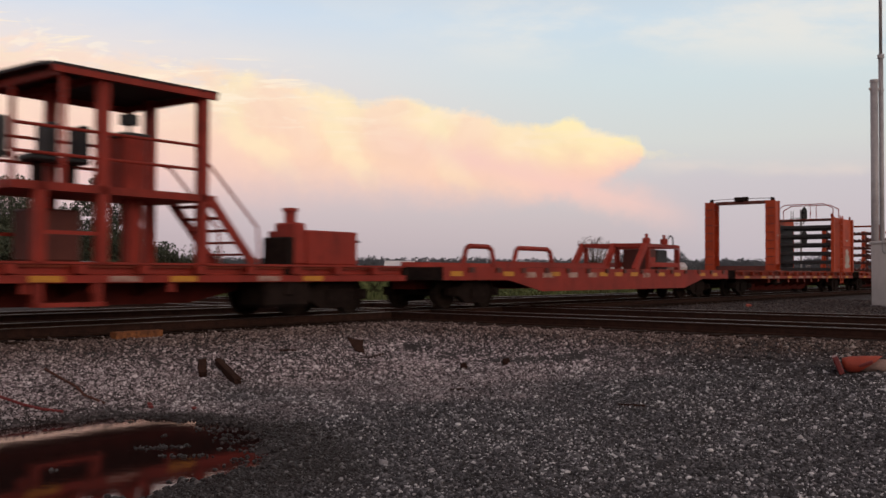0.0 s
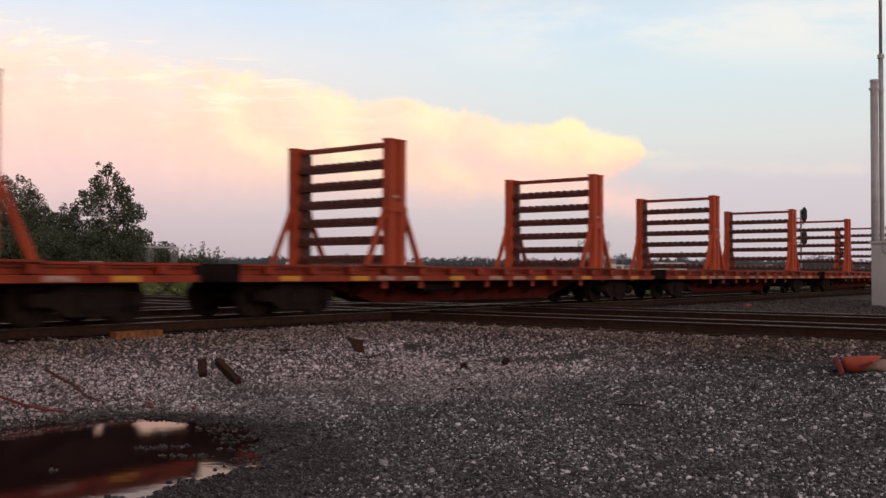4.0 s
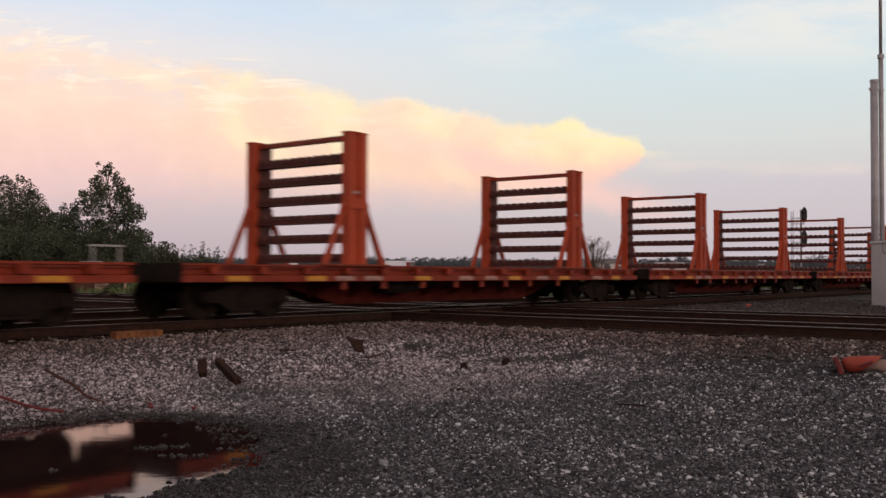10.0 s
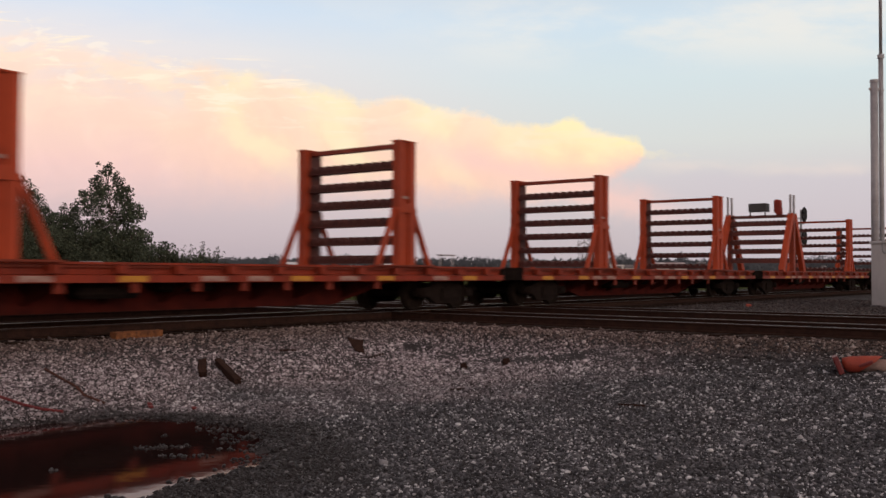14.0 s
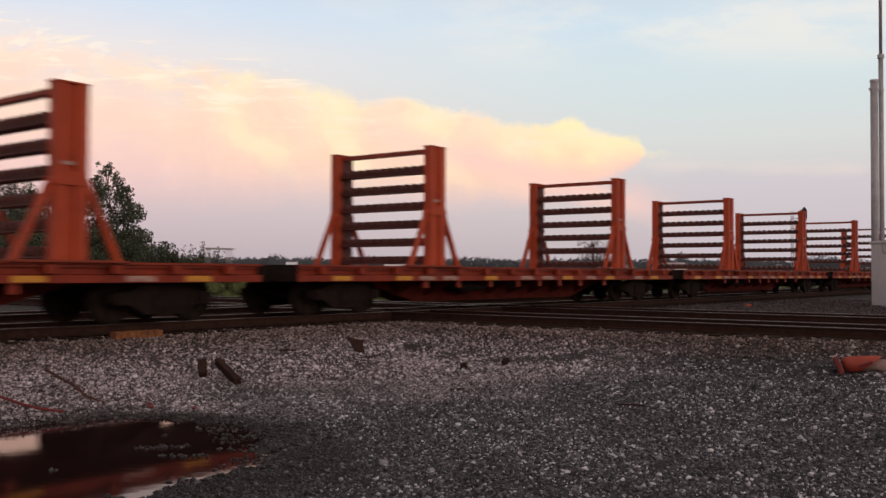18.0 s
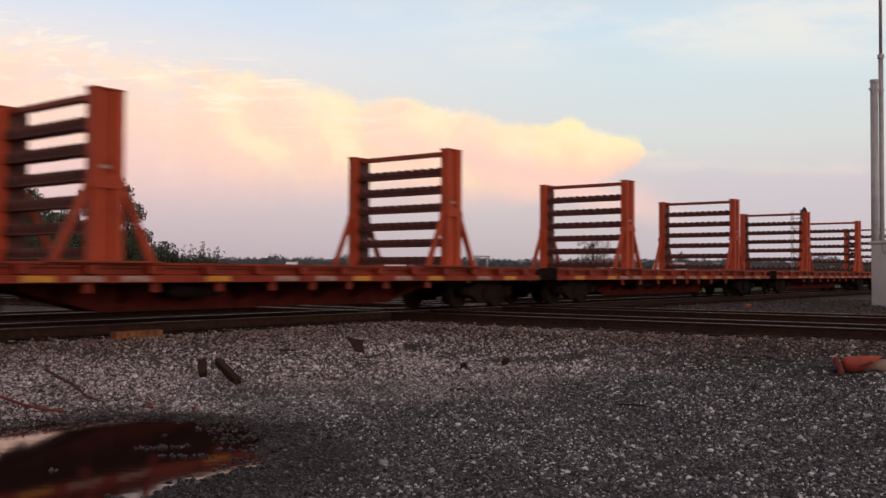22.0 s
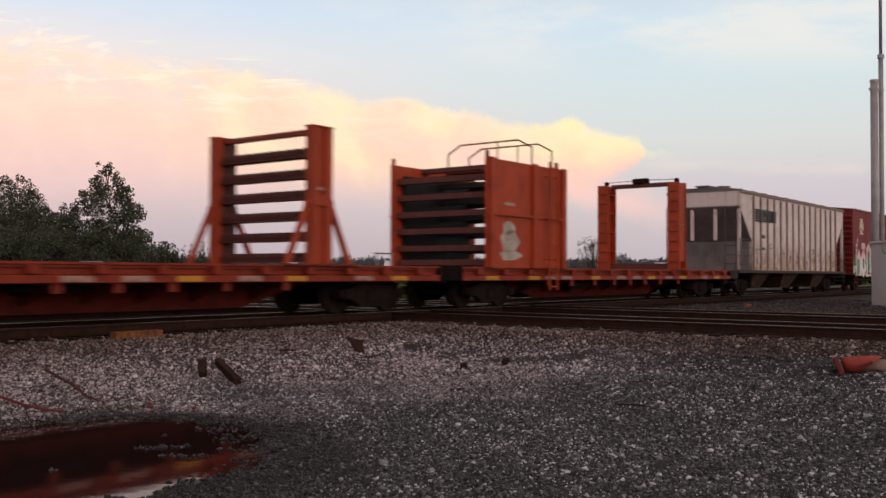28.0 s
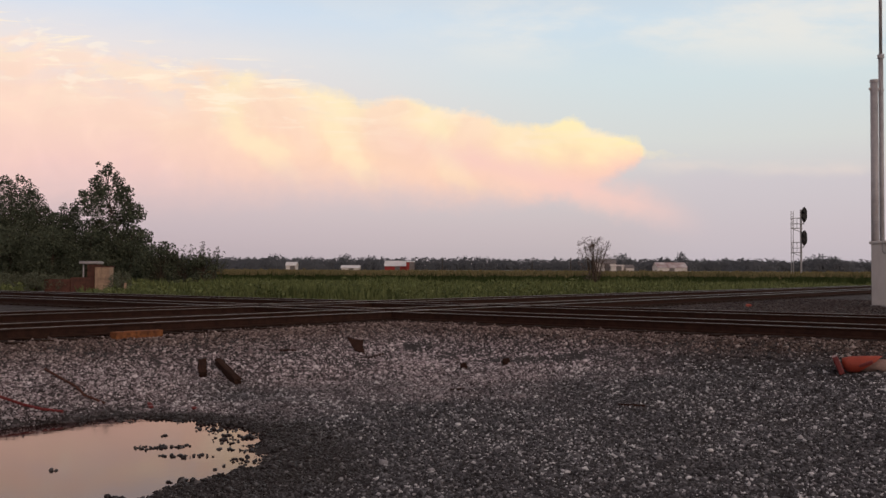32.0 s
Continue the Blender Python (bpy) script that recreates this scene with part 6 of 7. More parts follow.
    tagged(ob, "small faded orange block on gravel between tracks", "marker")


make_debris()

# ---------------------------------------------------------------- cabinet, masts, signal


def make_cabinet():
    z0 = -0.235
    cab = thing("signal_cabinet", "tall grey steel signal cabinet with a flat lid", "equipment cabinet", m=pose(15.62, 33.2, z0, 0, 0, 4))
    part("body", boxes((0.0, 1.9, 0, 1.3, 0.06, 2.26)), CABINET_GREY, cab, bevel=0.012)
    part("lid", boxes((-0.05, 1.95, -0.06, 1.36, 2.262, 2.36)), CABINET_GREY, cab, bevel=0.012)
    part("plinth", boxes((-0.02, 1.92, -0.02, 1.32, -0.1, 0.058)), GALV, cab)
    part("door", boxes((0.12, 0.92, -0.03, -0.003, 0.14, 2.18)), CABINET_GREY, cab, bevel=0.006)
    part("door", boxes((0.98, 1.78, -0.03, -0.003, 0.14, 2.18)), CABINET_GREY, cab, bevel=0.006)
    part("vent", boxes((0.5, 0.9, -0.045, -0.032, 1.92, 2.0)), GRIME, cab)
    bm = bmesh.new()
    tube(bm, [(-0.02, 0.3, 1.9), (-0.08, 0.3, 1.92), (-0.13, 0.3, 2.0), (-0.13, 0.3, 2.5)], 0.022)
    rod(bm, (-0.13, 0.3, 2.5), (-0.13, 0.3, 2.56), 0.05, 10)
    part("vent_pipe", bm, SIGNAL_SILVER, cab, "thin pale vent pipe")
    mast = thing("mast", "thick dull grey steel mast beside the cabinet", "mast", m=pose(15.86, 34.9, -0.3))
    bm = bmesh.new()
    rod(bm, (0, 0, 0), (0, 0, 8.35), 0.135, 20)
    smooth_shade(part("tube", bm, GALV, mast))
    bm = bmesh.new()
    rod(bm, (0, 0, 8.30), (0, 0, 8.40), 0.15, 16)
    box(bm, -0.19, 0.19, -0.03, 0.03, 8.02, 8.10)
    part("cap", bm, GALV, mast)
    mast = thing("antenna_pole", "slender galvanised antenna pole beside the thick mast", "pole", m=pose(16.16, 35.0, -0.3))
    bm = bmesh.new()
    rod(bm, (0, 0, 0), (0, 0, 9.3), 0.085, 16)
    rod(bm, (0, 0, 9.3), (0, 0, 14.5), 0.06, 14)
    smooth_shade(part("tube", bm, GALV, mast))
    bm = bmesh.new()
    rod(bm, (0, 0, 9.22), (0, 0, 9.36), 0.12, 14)
    part("flange", bm, GALV, mast)
    part("clamp", boxes((-0.42, 0.1, -0.025, 0.025, 8.0, 8.06)), GALV, mast)


make_cabinet()


def make_signal():
    sig = thing("railway_signal", "tall two-headed railway signal mast with ladder cages", "railway signal", m=pose(37.65, 100, 0.0, 0, 0, -8))
    bm = bmesh.new()
    rod(bm, (0, 0, 0.0), (0, 0, 7.75), 0.10, 12)
    rod(bm, (0, 0, -0.6), (0, 0, 0.25), 0.22, 12)
    part("mast", bm, SIGNAL_SILVER, sig)
    for z in (7.15, 4.70):
        bm = bmesh.new()
        pts = [(0.29 * math.cos(a), 0.74 * math.sin(a) + (0.12 if math.sin(a) > 0 else -0.0)) for a in np.linspace(0, 2 * math.pi, 24, endpoint=False)]
        prism(bm, [(0.27 + u, z + w) for u, w in pts], "y", -0.30, -0.26)
        head = part("signal_head", bm, SIGNAL_BLACK, sig, "black oval signal head")
        for k in (0.38, -0.28):
            bm = bmesh.new()
            rod(bm, (0.32, -0.29, z + k), (0.32, -0.62, z + k), 0.16, 12)
            part("hood", bm, SIGNAL_BLACK, head)
        part("head_case", boxes((0.12, 0.52, -0.26, 0.0, z - 0.5, z + 0.6)), SIGNAL_BLACK, head)
        part("head_bracket", boxes((0.0, 0.3, -0.12, -0.06, z - 0.95, z - 0.85), (0.22, 0.3, -0.12, -0.06, z - 0.95, z - 0.4)), SIGNAL_SILVER, head)
    bm = bmesh.new()
    for x in (-1.0, -0.78):
        rod(bm, (x, 0, -0.5), (x, 0, 7.6), 0.03, 6)
    z = 0.3
    while z < 7.5:
        rod(bm, (-1.0, 0, z), (-0.78, 0, z), 0.018, 5)
        z += 0.32
    part("ladder", bm, SIGNAL_SILVER, sig)
    for z0 in (5.75, 3.2):
        plat = part("platform", boxes((-1.0, 0.05, -0.4, 0.4, z0, z0 + 0.06)), SIGNAL_SILVER, sig, "small railed platform")
        for h in (0.5, 1.1):
            bm = bmesh.new()
            tube(bm, [(-1.0, -0.4, z0 + h), (0.0, -0.4, z0 + h), (0.0, 0.4, z0 + h), (-1.0, 0.4, z0 + h), (-1.0, -0.4, z0 + h)], 0.022, 5)
            part("rail", bm, SIGNAL_SILVER, plat)
        for x in (-0.98, -0.5, -0.02):
            bm = bmesh.new()
            rod(bm, (x, -0.4, z0), (x, -0.4, z0 + 1.1), 0.022, 5)
            part("stanchion", bm, SIGNAL_SILVER, plat)
        bm = bmesh.new()
        rod(bm, (-0.9, 0, z0 - 0.0), (0, 0, z0 - 0.35), 0.03, 5)
        part("strut", bm, SIGNAL_SILVER, plat)


make_signal()


def make_relay_boxes():
    z0 = -0.23
    b = thing("relay_case", "tan metal relay case beside the far track", "equipment case", m=pose(-19.2, 52.5, z0))
    part("body", boxes((0, 0.80, 0, 0.7, 0.06, 1.40)), TAN_BOX, b, bevel=0.02)
    part("lid", boxes((-0.04, 0.84, -0.05, 0.75, 1.402, 1.46)), RUSTY_BOX, b)
    part("foot", boxes((0.05, 0.8, 0.05, 0.65, -0.1, 0.058)), GRIME, b)
    b = thing("switch_box", "rusty brown equipment box with a pale lid on posts", "equipment case", m=pose(-20.7, 52.9, z0))
    part("body", boxes((0.0, 1.5, 0, 0.8, 0.0, 0.82)), RUSTY_BOX, b, bevel=0.02)
    part("upper_case", boxes((0.9, 1.5, 0.1, 0.7, 0.822, 1.55)), RUSTY_BOX, b)
    part("canopy", boxes((0.5, 1.55, -0.05, 0.85, 1.58, 1.72)), GALV, b, bevel=0.02)
    part("canopy_post", boxes((0.55, 0.61, 0.35, 0.41, 0.82, 1.58)), GALV, b)
    part("low_box", boxes((-1.45, -0.02, 0, 0.8, 0.0, 0.72)), RUSTY_BOX, b)
    st = new("marker_stake", mesh_of("marker_stake", boxes((-0.06, 0.06, -0.04, 0.04, -0.1, 0.55)), TAN_BOX, 0.01))
    st.matrix_world = pose(-16.9, 50.6, z0, 0, 3)
    tagged(st, "short pale wooden stake in the weeds", "stake")


make_relay_boxes()


# ---------------------------------------------------------------- plants and distance
def leaf_cloud(rng, centres, radii, per, size, flat=0.8):
    """Small four-cornered leaves in clumps: (n, 4, 3)."""
    out = []
    for c, r in zip(centres, radii):
        k = max(3, int(per * 2.6 * r * r))
        u = rng.normal(size=(k, 3))
        u /= np.linalg.norm(u, axis=1)[:, None]
        p = np.asarray(c) + u * (r * rng.uniform(0.35, 1.08, k) ** 0.6)[:, None] * np.array([1, 1, flat])
        a = rng.normal(size=(k, 3))
        a /= np.linalg.norm(a, axis=1)[:, None]
        b = np.cross(a, rng.normal(size=(k, 3)))
        b /= np.linalg.norm(b, axis=1)[:, None]
        s = size * rng.uniform(0.6, 1.3, k)[:, None]
        out.append(np.stack([p + a * s, p + b * s * 0.55, p - a * s, p - b * s * 0.55], 1))
    return np.concatenate(out)


QUAD = np.array([(0, 1, 2, 3)])


def make_tree(name, label, base, height, crown, seed, mat=None, leaf=0.085, per=70, clumps=62, trunk=0.16, low=0.22, thin=1.0, category="tree", lean=0.0):
    """A tapered trunk, limbs, and a crown of many leaves in clumps. crown: half-widths by height."""
    rng = np.random.default_rng(seed)
    mat = mat or LEAF
    tree = thing(name, label, category, m=pose(*base))
    bm = bmesh.new()
    pts = [(0, 0, -0.3)]
    for i in range(1, 7):
        pts.append((rng.normal(0, 0.06 * height / 8) + pts[-1][0] * 0.8 + lean * i / 18, rng.normal(0, 0.06 * height / 8), height * 0.92 * i / 6))
    for i, (p, q) in enumerate(zip(pts, pts[1:])):
        rod(bm, p, q, trunk * (1 - 0.14 * i), 8, trunk * (1 - 0.14 * (i + 1)))
    centres, radii = [], []
    for i in range(clumps):
        f = low + (1 - low) * (i + rng.uniform(0, 1)) / clumps
        w = np.interp(f, [k for k, _ in crown], [v for _, v in crown])
        a = rng.uniform(0, 2 * math.pi)
        rr = w * math.sqrt(rng.uniform(0.05, 1))
        c = (rr * math.cos(a) + lean * max(0.0, f - 0.35) * 1.5, rr * math.sin(a), f * height)
        centres.append(c)
        radii.append(w * rng.uniform(0.20, 0.46) * thin)
        stem = np.array([np.interp(max(0.1, f - 0.18) * height, [p[2] for p in pts], [p[k] for p in pts]) for k in (0, 1)])
        if i % 2 == 0:
            rod(bm, (stem[0], stem[1], max(0.1, f - 0.18) * height), c, trunk * 0.28, 5, trunk * 0.08)
    part("trunk", bm, BARK, tree)
    leaves = leaf_cloud(rng, centres, radii, per, leaf)
    tagged(part("crown", scatter_mesh("crown", leaves, QUAD, mat), mat, tree), kind="stuff")
    return tree


def at_px(x, depth):
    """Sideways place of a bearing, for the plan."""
    return (x - 784) / 1684 * depth


def make_trees():
    round_crown = [(0, 0.5), (0.25, 0.85), (0.55, 1.0), (0.8, 0.75), (1.0, 0.25)]

    def crown(w):
        return [(f, v * w) for f, v in round_crown]
    z = -0.5
    make_tree("tree", "broad dark leafy tree behind the tracks", (at_px(18, 82), 82, z), 9.6, crown(3.3), 1, per=150, clumps=94, low=0.1)
    make_tree("tree", "broad dark leafy tree behind the tracks", (at_px(-60, 80), 80, z), 9.4, crown(3.6), 2, per=110, clumps=67, low=0.1)
    make_tree("tree", "low dense dark tree in a hedge", (at_px(72, 80), 80, z), 7.2, crown(2.6), 3, per=170, clumps=67, low=0.08)
    make_tree("tree", "low dense dark tree in a hedge", (at_px(118, 79), 79, z), 7.0, crown(2.8), 4, per=170, clumps=72, low=0.08)
    make_tree("tree", "tall slim poplar-like tree with an open crown", (at_px(207, 74), 74, z), 9.9, [(0, 0.6), (0.25, 2.3), (0.42, 2.5), (0.55, 2.1), (0.68, 2.25), (0.80, 1.7), (0.9, 1.0), (1.0, 0.6)], 5, per=150, clumps=150, low=0.12, leaf=0.10, trunk=0.10, thin=0.82, lean=-1.2)
    make_tree("bush", "dark leafy bush beside the trees", (at_px(232, 73), 73, z), 4.6, crown(2.1), 6, per=200, clumps=54, low=0.08, category="bush")
    make_tree("bush", "dark leafy bush beside the trees", (at_px(160, 72), 72, z), 4.6, crown(2.5), 12, per=190, clumps=59, low=0.06, category="bush")
    make_tree("bush", "dark leafy bush beside the trees", (at_px(90, 72), 72, z), 4.8, crown(2.8), 13, per=170, clumps=62, low=0.06, category="bush")
    make_tree("bush", "dark leafy bush beside the trees", (at_px(20, 72), 72, z), 4.8, crown(3.0), 14, per=160, clumps=62, low=0.06, category="bush")
    make_tree("bush", "spreading dark bush with bare twigs", (at_px(284, 70), 70, z), 3.6, crown(1.7), 7, per=240, clumps=54, low=0.08, category="bush")
    make_tree("bush", "spreading dark bush with bare twigs", (at_px(322, 70), 70, z), 2.6, crown(1.4), 15, per=240, clumps=45, low=0.08, category="bush")
    make_tree("bush", "upright dark bush with twiggy shoots", (at_px(362, 69), 69, z), 2.45, [(0, 0.6), (0.5, 1.15), (0.9, 1.25), (1, 1.0)], 8, per=160, clumps=59, low=0.05, thin=0.75, category="bush")
    sparse = make_tree("sparse_tree", "small thin tree with reddish sparse leaves and many stems", (at_px(1050, 84), 84, z), 4.75, [(0, 0.5), (0.2, 0.8), (0.45, 1.3), (0.7, 1.6), (0.88, 1.45), (1.0, 0.7)], 9, LEAF_SPARSE, 0.042, 190, 170, 0.05, 0.1, 0.55)
    rng = np.random.default_rng(12)
    bm = bmesh.new()
    for _ in range(26):
        a, r = rng.uniform(0, 6.28), rng.uniform(0.2, 1.5)
        top = Vector((r * math.cos(a), r * math.sin(a), rng.uniform(2.6, 4.6)))
        mid = Vector((top.x * 0.55, top.y * 0.55, top.z * 0.5))
        rod(bm, (top.x * 0.12, top.y * 0.12, -0.2), mid, 0.030, 5, 0.022)
        rod(bm, mid, top, 0.022, 5, 0.008)
    part("stems", bm, BARK, sparse)
    make_tree("bush", "low dusty grey-green bush beside rusty boxes", (at_px(216, 52), 52, -0.35), 1.25, [(0, 0.45), (0.5, 0.72), (1.0, 0.42)], 16, DUSTY_WEED, 0.045, 420, 40, 0.03, 0.08, category="bush")
    for i, px in enumerate((8, 38, 66, 92)):
        make_tree("bush", "low dusty grey-green bush beside the track", (at_px(px, 53), 53 + 0.4 * (i % 2), -0.35), 1.15 - 0.1 * (i == 3), [(0, 0.5), (0.5, 0.8), (1.0, 0.45)], 18 + i, DUSTY_WEED, 0.045, 420, 40, 0.03, 0.08, category="bush")
    # leafy shoots that spread out of the hedge bushes
    rng = np.random.default_rng(31)
    tree = thing("shoots", "thin leafy shoots sticking out of the hedge", "twigs")
    bm = bmesh.new()
    tips = []
    for px, spread, low, high, k in ((288, 0.9, 1.7, 2.6, 16), (318, 0.8, 1.4, 2.3, 12), (346, 0.35, 1.2, 2.2, 10), (364, 0.5, 1.6, 2.7, 18), (382, 0.45, 1.3, 2.3, 12)):
        for _ in range(k):
            p = np.array([at_px(px, 69.5) + rng.normal(0, 0.25), 69.0, 0.45])
            lean = rng.normal(0, spread, 2) * np.array([1, 0.5])
            h = rng.uniform(low, high)
            q = p
            for j in range(1, 5):
                f = j / 4
                nxt = p + np.array([lean[0] * f ** 1.5, lean[1] * f ** 1.5, h * f - 0.12 * abs(lean[0]) * f * f]) + rng.normal(0, 0.03, 3)
                rod(bm, q, nxt, 0.022 * (1.15 - f * 0.8), 4, 0.022 * (1.15 - (f + 0.25) * 0.8))
                if j > 1:
                    tips.append((q + nxt) / 2)
                    tips.append(nxt)
                q = nxt
    part("stems", bm, BARK, tree)
    me = scatter_mesh("leaves", leaf_cloud(rng, tips, np.full(len(tips), 0.13), 190, 0.062), QUAD, LEAF)
    tagged(part("leaves", me, LEAF, tree), kind="stuff")


make_trees()


def blade_tufts(rng, x, y, z, h, spread, blades):
    """Thin three-cornered blades: (n * blades, 3, 3)."""
    n = len(x)
    a = rng.uniform(0, 6.28, (n, blades))
    r = rng.uniform(0, spread, (n, blades))
    bx, by = x[:, None] + r * np.cos(a), y[:, None] + r * np.sin(a)
    hh = h[:, None] * rng.uniform(0.55, 1.1, (n, blades))
    lean = rng.normal(0, 0.22, (n, blades, 2)) * hh[..., None]
    w = 0.035 * rng.uniform(0.7, 1.6, (n, blades)) * (1 + y[:, None] / 60)
    zz = np.broadcast_to(z[:, None], bx.shape)
    p0 = np.stack([bx - w, by, zz], -1)
    p1 = np.stack([bx + w, by, zz], -1)
    p2 = np.stack([bx + lean[..., 0], by + lean[..., 1], zz + hh], -1)
    return np.stack([p0, p1, p2], 2).reshape(-1, 3, 3)


TRI = np.array([(0, 1, 2)])


def make_weeds():
    rng = np.random.default_rng(17)
    n = 26000
    y = 38 + 72 * rng.uniform(0, 1, n) ** 1.25
    x = rng.uniform(-0.52, 0.50, n) * y
    s = x * math.sin(PHI) + y * math.cos(PHI)
    d = -x * math.cos(PHI) + y * math.sin(PHI)
    patch = np.array([noise.noise(Vector((a * 0.11, b * 0.11, 2))) + 0.7 * noise.noise(Vector((a * 0.55, b * 0.3, 6))) for a, b in zip(x, y)])
    keep = (d > DA2 + 3.2 + 1.2 * patch) & (s > SB2 + 2.6 + patch) & ~((x > -23) & (x < -17.6) & (y < 53.5))
    x, y, patch = x[keep], y[keep], patch[keep]
    h = (0.50 + 0.50 * patch + 0.004 * (y - 40)) * rng.uniform(0.6, 1.25, len(x))
    z = np.full(len(x), -0.30) - np.clip((y - 40) * 0.006, 0, 0.35)
    me = scatter_mesh("weeds", blade_tufts(rng, x, y, z, np.clip(h, 0.22, 1.4), 0.22, 6), TRI, WEED)
    tagged(new("weeds", me), "rank green weeds and grass beside the tracks", "grass", kind="stuff")
    # broad-leaved weeds
    k = rng.choice(len(x), 8000)
    c = np.stack([x[k], y[k], z[k] + np.clip(h[k], 0.2, 1.3) * rng.uniform(0.2, 0.85, len(k))], -1)
    me = scatter_mesh("broad_weeds", leaf_cloud(rng, c, rng.uniform(0.18, 0.42, len(k)), 38, 0.095), QUAD, WEED)
    tagged(new("broad_weeds", me), "clumps of broad-leaved green weeds", "weeds", kind="stuff")


make_weeds()


def make_corn():
    rng = np.random.default_rng(23)
    n = 15000
    y = 98 + 45 * rng.uniform(0, 1, n) ** 1.5
    x = rng.uniform(-0.30, 0.52, n) * y
    base = np.full(n, -0.62)
    h = 1.62 + 0.004 * (y - 98) + rng.normal(0, 0.10, n)
    me = scatter_mesh("corn_leaves", blade_tufts(rng, x, y, base, h * 0.95, 0.32, 9), TRI, CORN)
    tagged(new("corn_plants", me), "rows of tall green corn at the field's edge", "corn", kind="stuff")
    me = scatter_mesh("corn_tassels", blade_tufts(rng, x, y, base + h * 0.82, h * 0.22, 0.16, 4), TRI, TASSEL)
    tagged(new("corn_tassels", me), "yellowish tassels on top of the corn", "corn", kind="stuff")
    # the field behind, a rough sheet of plant tops that rises gently
    bm = bmesh.new()
    depths = [128, 134, 140, 148, 158, 170, 185, 205, 230, 265, 310, 370, 450, 560, 700, 820]
    rows = []
    for dpt in depths:
        row = []
        for i in range(161):
            xx = (-0.62 + 1.24 * i / 160) * dpt
            z = 1.02 + 0.0036 * (dpt - 128) + 0.10 * noise.noise(Vector((xx * 0.3, dpt * 0.3, 0)))
            row.append(bm.verts.new((xx, dpt, z)))
        rows.append(row)
    low = [bm.verts.new((v.co.x, 128, -0.8)) for v in rows[0]]
    for a, b in zip([low] + rows, rows):
        for i in range(160):
            bm.faces.new((a[i], a[i + 1], b[i + 1], b[i]))

    def build(n, b, v):
        fine = n.noise(n.mapped(v, (0.9, 0.12, 1)), 3.0, 4, 0.7)
        big = n.noise(n.mapped(v, (0.05, 0.02, 1)), 1.0, 3, 0.5)
        col = n.ramp(fine, [(0.3, (0.080, 0.084, 0.040)), (0.6, (0.135, 0.118, 0.062)), (0.8, (0.18, 0.152, 0.082))])
        col = n.mix(n.math("MULTIPLY", big, 0.5), col, (0.09, 0.10, 0.045))
        n.link(col, b.inputs["Base Color"])
        bump(n, b, fine, 0.6, 0.2)
    ob = new("corn_field", mesh_of("corn_field", bm, material("corn_field_tops", build, 0.9)))
    tagged(ob, "wide field of ripening corn tops", "corn field", kind="structure")


make_corn()


def crown_leaves(rng, centres, sizes, per, leaf):
    """Leaf clumps over the upper shells of tree crowns: centres (n, 3), half sizes (n, 3)."""
    n = len(centres)
    u = rng.normal(size=(n, per, 3))
    u[..., 1] = -np.abs(u[..., 1])
    u[..., 2] = np.abs(u[..., 2]) * 1.3 - 0.6
    u /= np.linalg.norm(u, axis=2)[..., None]
    lump = 1 + 0.16 * np.sin(u[..., 0] * 7 + centres[:, None, 0]) * np.cos(u[..., 2] * 6 + centres[:, None, 1])
    p = centres[:, None] + u * sizes[:, None] * (lump * rng.uniform(0.82, 1.04, (n, per)))[..., None]
    normal = u + rng.normal(0, 0.18, u.shape) + np.array([0, -0.35, 0.3])
    normal /= np.linalg.norm(normal, axis=2)[..., None]
    a = np.cross(normal, rng.normal(size=u.shape))
    a /= np.linalg.norm(a, axis=2)[..., None]
    b = np.cross(normal, a)
    s = leaf * rng.uniform(0.6, 1.35, (n, per))[..., None]
    return np.stack([p + a * s, p + b * s * 0.8, p - a * s, p - b * s * 0.8], 2).reshape(-1, 4, 3)


def far_wood(name, label, rng, x0, x1, depth, top_fn, step, leaf, per, z0):
    """Trees side by side in three staggered rows, each a lumpy crown down to the ground."""
    centres, sizes = [], []
    for row in range(3):
        x = x0 + rng.uniform(0, step)
        while x < x1:
            w = step * rng.uniform(0.75, 1.35)
            top = max(z0 + 2.0, top_fn(x) - 1.2 * (2 - row)) * rng.uniform(0.93, 1.03)
            h = (top - z0) * 0.66
            centres.append((x, depth + 9 * row + rng.uniform(-3, 3), top - h))
            sizes.append((w, w, h))
            x += w * rng.uniform(0.8, 1.2)
    # the leaf colour carries the haze of distance
    me = scatter_mesh(name, crown_leaves(rng, np.array(centres), np.array(sizes), per, leaf), QUAD, FAR_LEAF_HAZE)
    tagged(new(name, me), label, "trees", kind="stuff")


def make_distance():
    rng = np.random.default_rng(41)

    def top(x):
        return 14.6 + 1.5 * noise.noise(Vector((x * 0.02, 1, 0))) + 1.3 * noise.noise(Vector((x * 0.09, 2, 0)))
    far_wood("far_wood", "long line of woods on the horizon, haze painted into the leaf colour", rng, -580, 640, 830, top, 6.5, 0.78, 250, 2.0)

    def clump(cx, w, h):
        return lambda x: 2.0 + h * max(0.05, 1 - ((x - cx) / w) ** 2) ** 0.5
    D = 610
    for px, wpx, hpx in ((478, 20, 32), (545, 22, 25), (608, 13, 34), (655, 26, 28), (1105, 22, 36), (1180, 26, 30), (1215, 10, 40), (1335, 40, 26), (1470, 50, 34), (440, 36, 24)):
        cx, w = at_px(px, D), wpx / 1684 * D
        h = hpx / 1684 * D
        far_wood("tree_clump", "rounded clump of distant trees by a farm, haze painted into the leaves", rng, cx - w, cx + w, D, clump(cx, w, h), 3.6, 0.55, 200, 0.6)


make_distance()


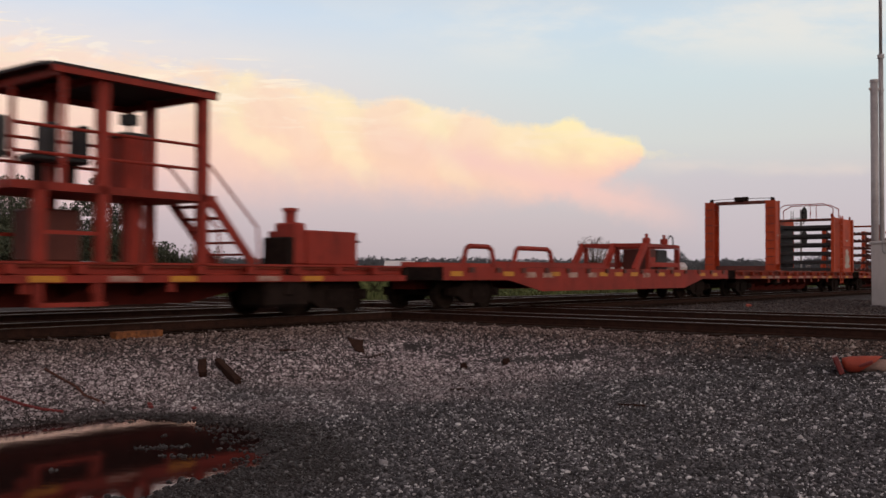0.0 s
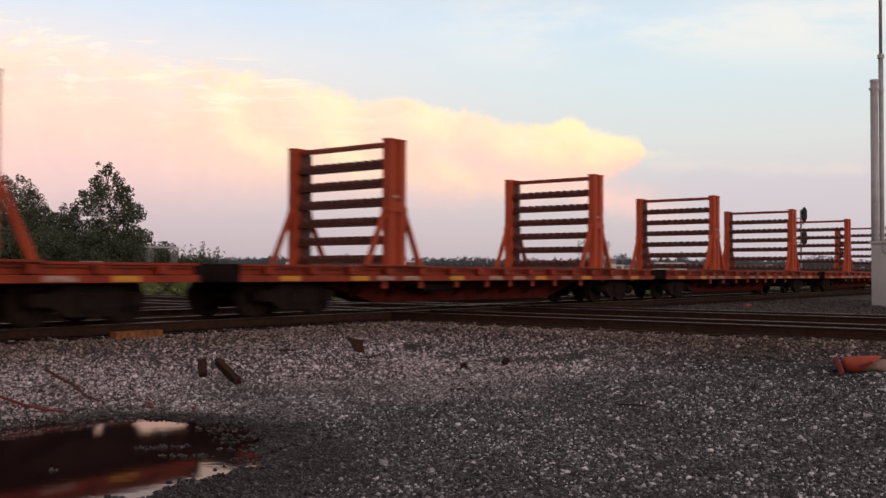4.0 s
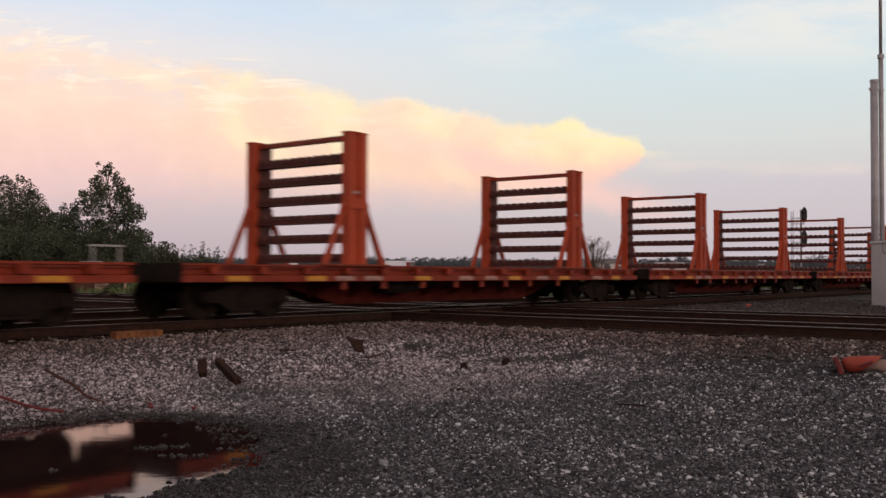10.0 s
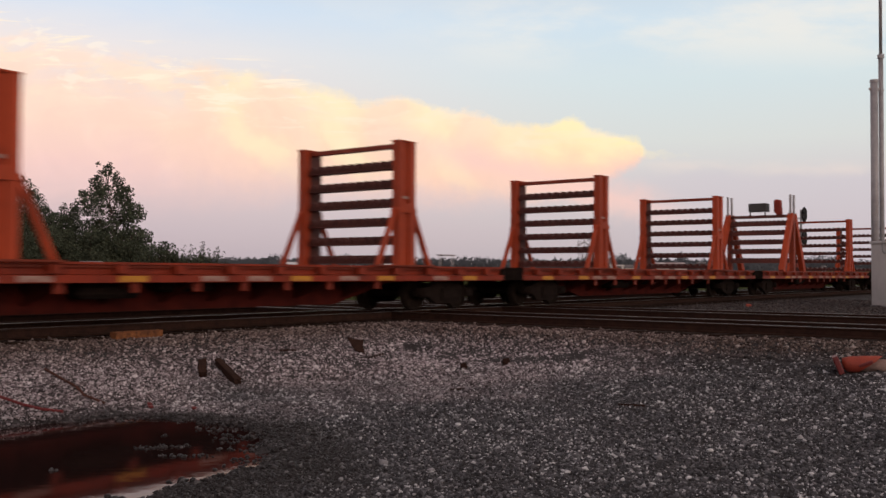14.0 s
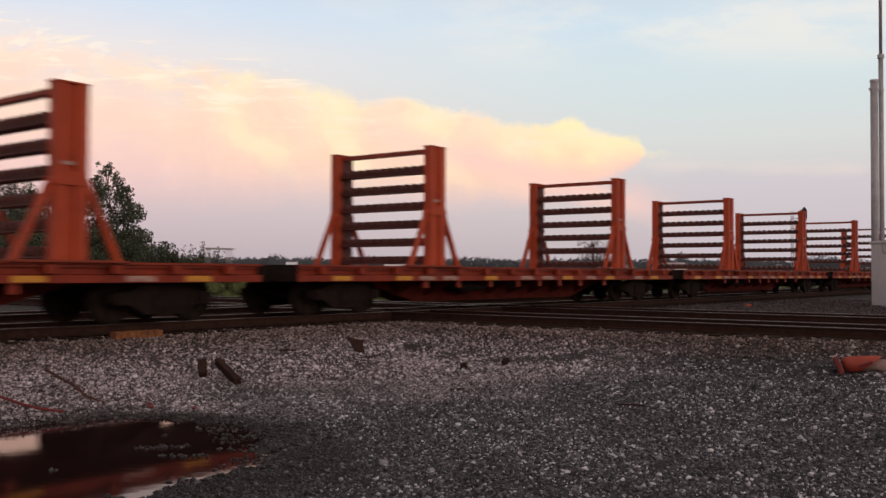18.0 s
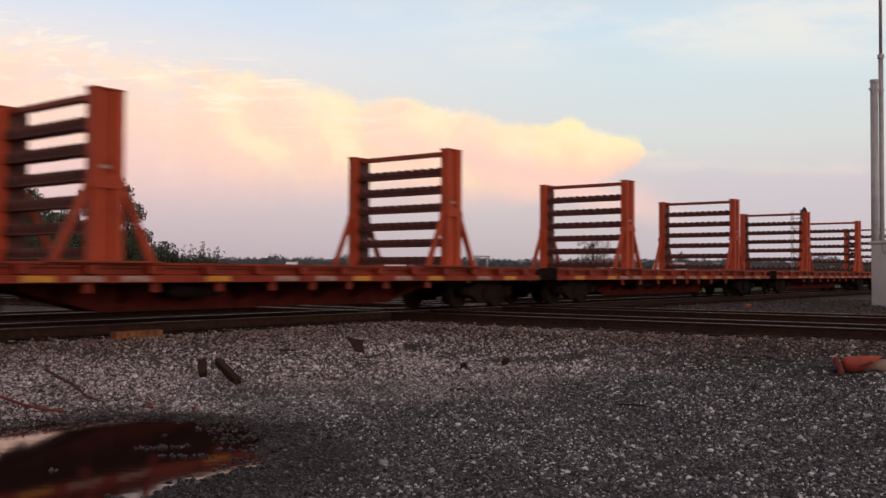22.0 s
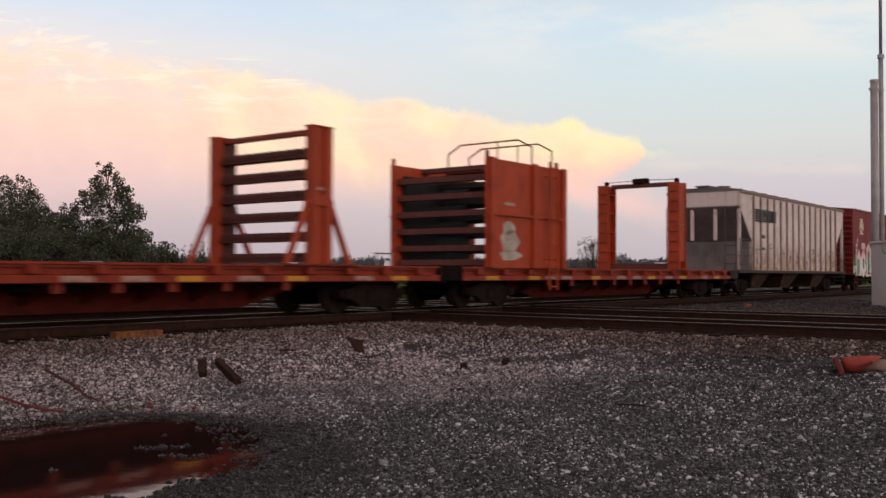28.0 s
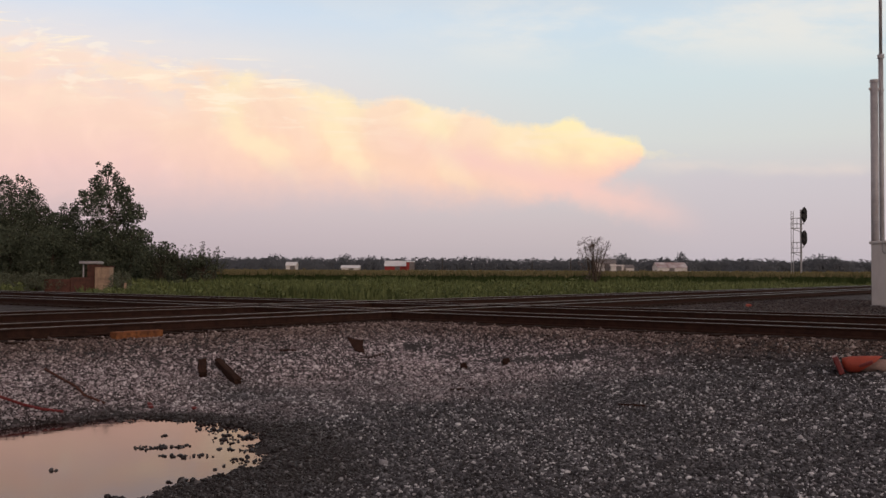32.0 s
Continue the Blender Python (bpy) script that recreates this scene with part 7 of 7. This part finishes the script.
def make_building(name, label, px0, px1, top_y, wall_y, depth, wall_mat, roof_mat, deep=9.0, gable_end=True):
    """A farm building with walls, a pitched roof and a door, its long side to the tracks."""
    x0, x1 = at_px(px0, depth), at_px(px1, depth)
    zt = 0.91 + (483 - top_y) / 1684 * depth
    zw = 0.91 + (483 - wall_y) / 1684 * depth
    b = thing(name, label, "farm building", m=pose(x0, depth, 0))
    L = x1 - x0
    bm = bmesh.new()
    prism(bm, [(0, -0.8), (deep, -0.8), (deep, zw), (deep / 2, zt - 0.25), (0, zw)], "x", 0, L)
    part("wall", bm, wall_mat, b)
    for y0, y1, zz in ((-0.5, deep / 2, zw), (deep + 0.5, deep / 2, zw)):
        bm = bmesh.new()
        prism(bm, [(y0, zz - 0.25), (y0, zz), (y1, zt), (y1, zt - 0.2)], "x", -0.4, L + 0.4)
        part("roof", bm, roof_mat, b)
    part("door", boxes((L * 0.4, L * 0.4 + 3, -0.12, -0.02, 0.3, zw - 0.4)), ROOF_GREY, b)
    return b


def make_farms():
    make_building("barn", "long red barn with a white metal roof", 681, 726, 461, 470.5, 560, BARN_RED, BARN_ROOF, 14)
    make_building("barn", "red barn wing beside a long white roof", 719, 733, 461.5, 463, 553, BARN_RED, BARN_ROOF, 5)
    make_building("shed", "low white farm shed with a pale roof", 604, 636, 469.5, 474, 560, HOUSE_WHITE, BARN_ROOF, 8)
    make_building("farmhouse", "small white farmhouse with a grey roof", 506, 524, 464, 470, 560, HOUSE_WHITE, BARN_ROOF, 8)
    make_building("farmhouse", "tall white gabled farmhouse beside trees", 1057, 1090, 457, 464, 560, HOUSE_WHITE, ROOF_GREY, 8)
    make_building("shed", "low white farm shed with a pale roof", 1084, 1122, 466.5, 472, 552, HOUSE_WHITE, ROOF_GREY, 8)
    make_building("shed", "white gable end of a farm shed", 1082, 1104, 467, 468, 548, HOUSE_WHITE, HOUSE_WHITE, 3)
    make_building("barn", "wide white barn with a pale patched roof", 1164, 1216, 462, 471.5, 560, HOUSE_WHITE, PATCHED_ROOF, 14)
    for px in (783, 942, 735, 1010):
        x = at_px(px, 700)
        pole = thing("utility_pole", "thin distant utility pole with a crossarm", "pole", "distant poles", m=pose(x, 700, 0))
        bm = bmesh.new()
        rod(bm, (0, 0, 0), (0, 0, 13.0), 0.22, 6, 0.14)
        part("shaft", bm, BARK, pole)
        part("crossarm", boxes((-1.2, 1.2, -0.1, 0.1, 11.9, 12.1)), BARK, pole)


make_farms()


def motions():
    # every car rolls along the main track, nose towards the camera's side
    for car, c in TRAIN_ROLL:
        rows = []
        for t in (0, 2, 4, 6, 8, 10, 12, 14, 16, 18, 20, 22, 24, 26, 28, 30, 32):
            p = yard(c - travelled(t), DA)
            rows.append((t, pose(p.x, p.y, 0, 0, 0, 90 - math.degrees(PHI))))
        walk(car, rows)
        # its wheels turn while it crosses the view
        for truck in [o for o in car.children if o.name.startswith("truck")]:
            for wheels in [o for o in truck.children if o.name.startswith("wheelset")]:
                along = c + truck.location.x + wheels.location.x
                turn = [(k / 30, -travelled(k / 30) / 0.447) for k in range(1, 960) if 3.0 < along - travelled(k / 30) < 62.0]
                if not turn:
                    continue
                turn = [(0.0, turn[0][1])] + turn + [(32.0, turn[-1][1])]
                x, y, z = wheels.location
                walk(wheels, [(t, pose(x, y, z, 0, math.degrees(a), 0)) for t, a in turn])


motions()
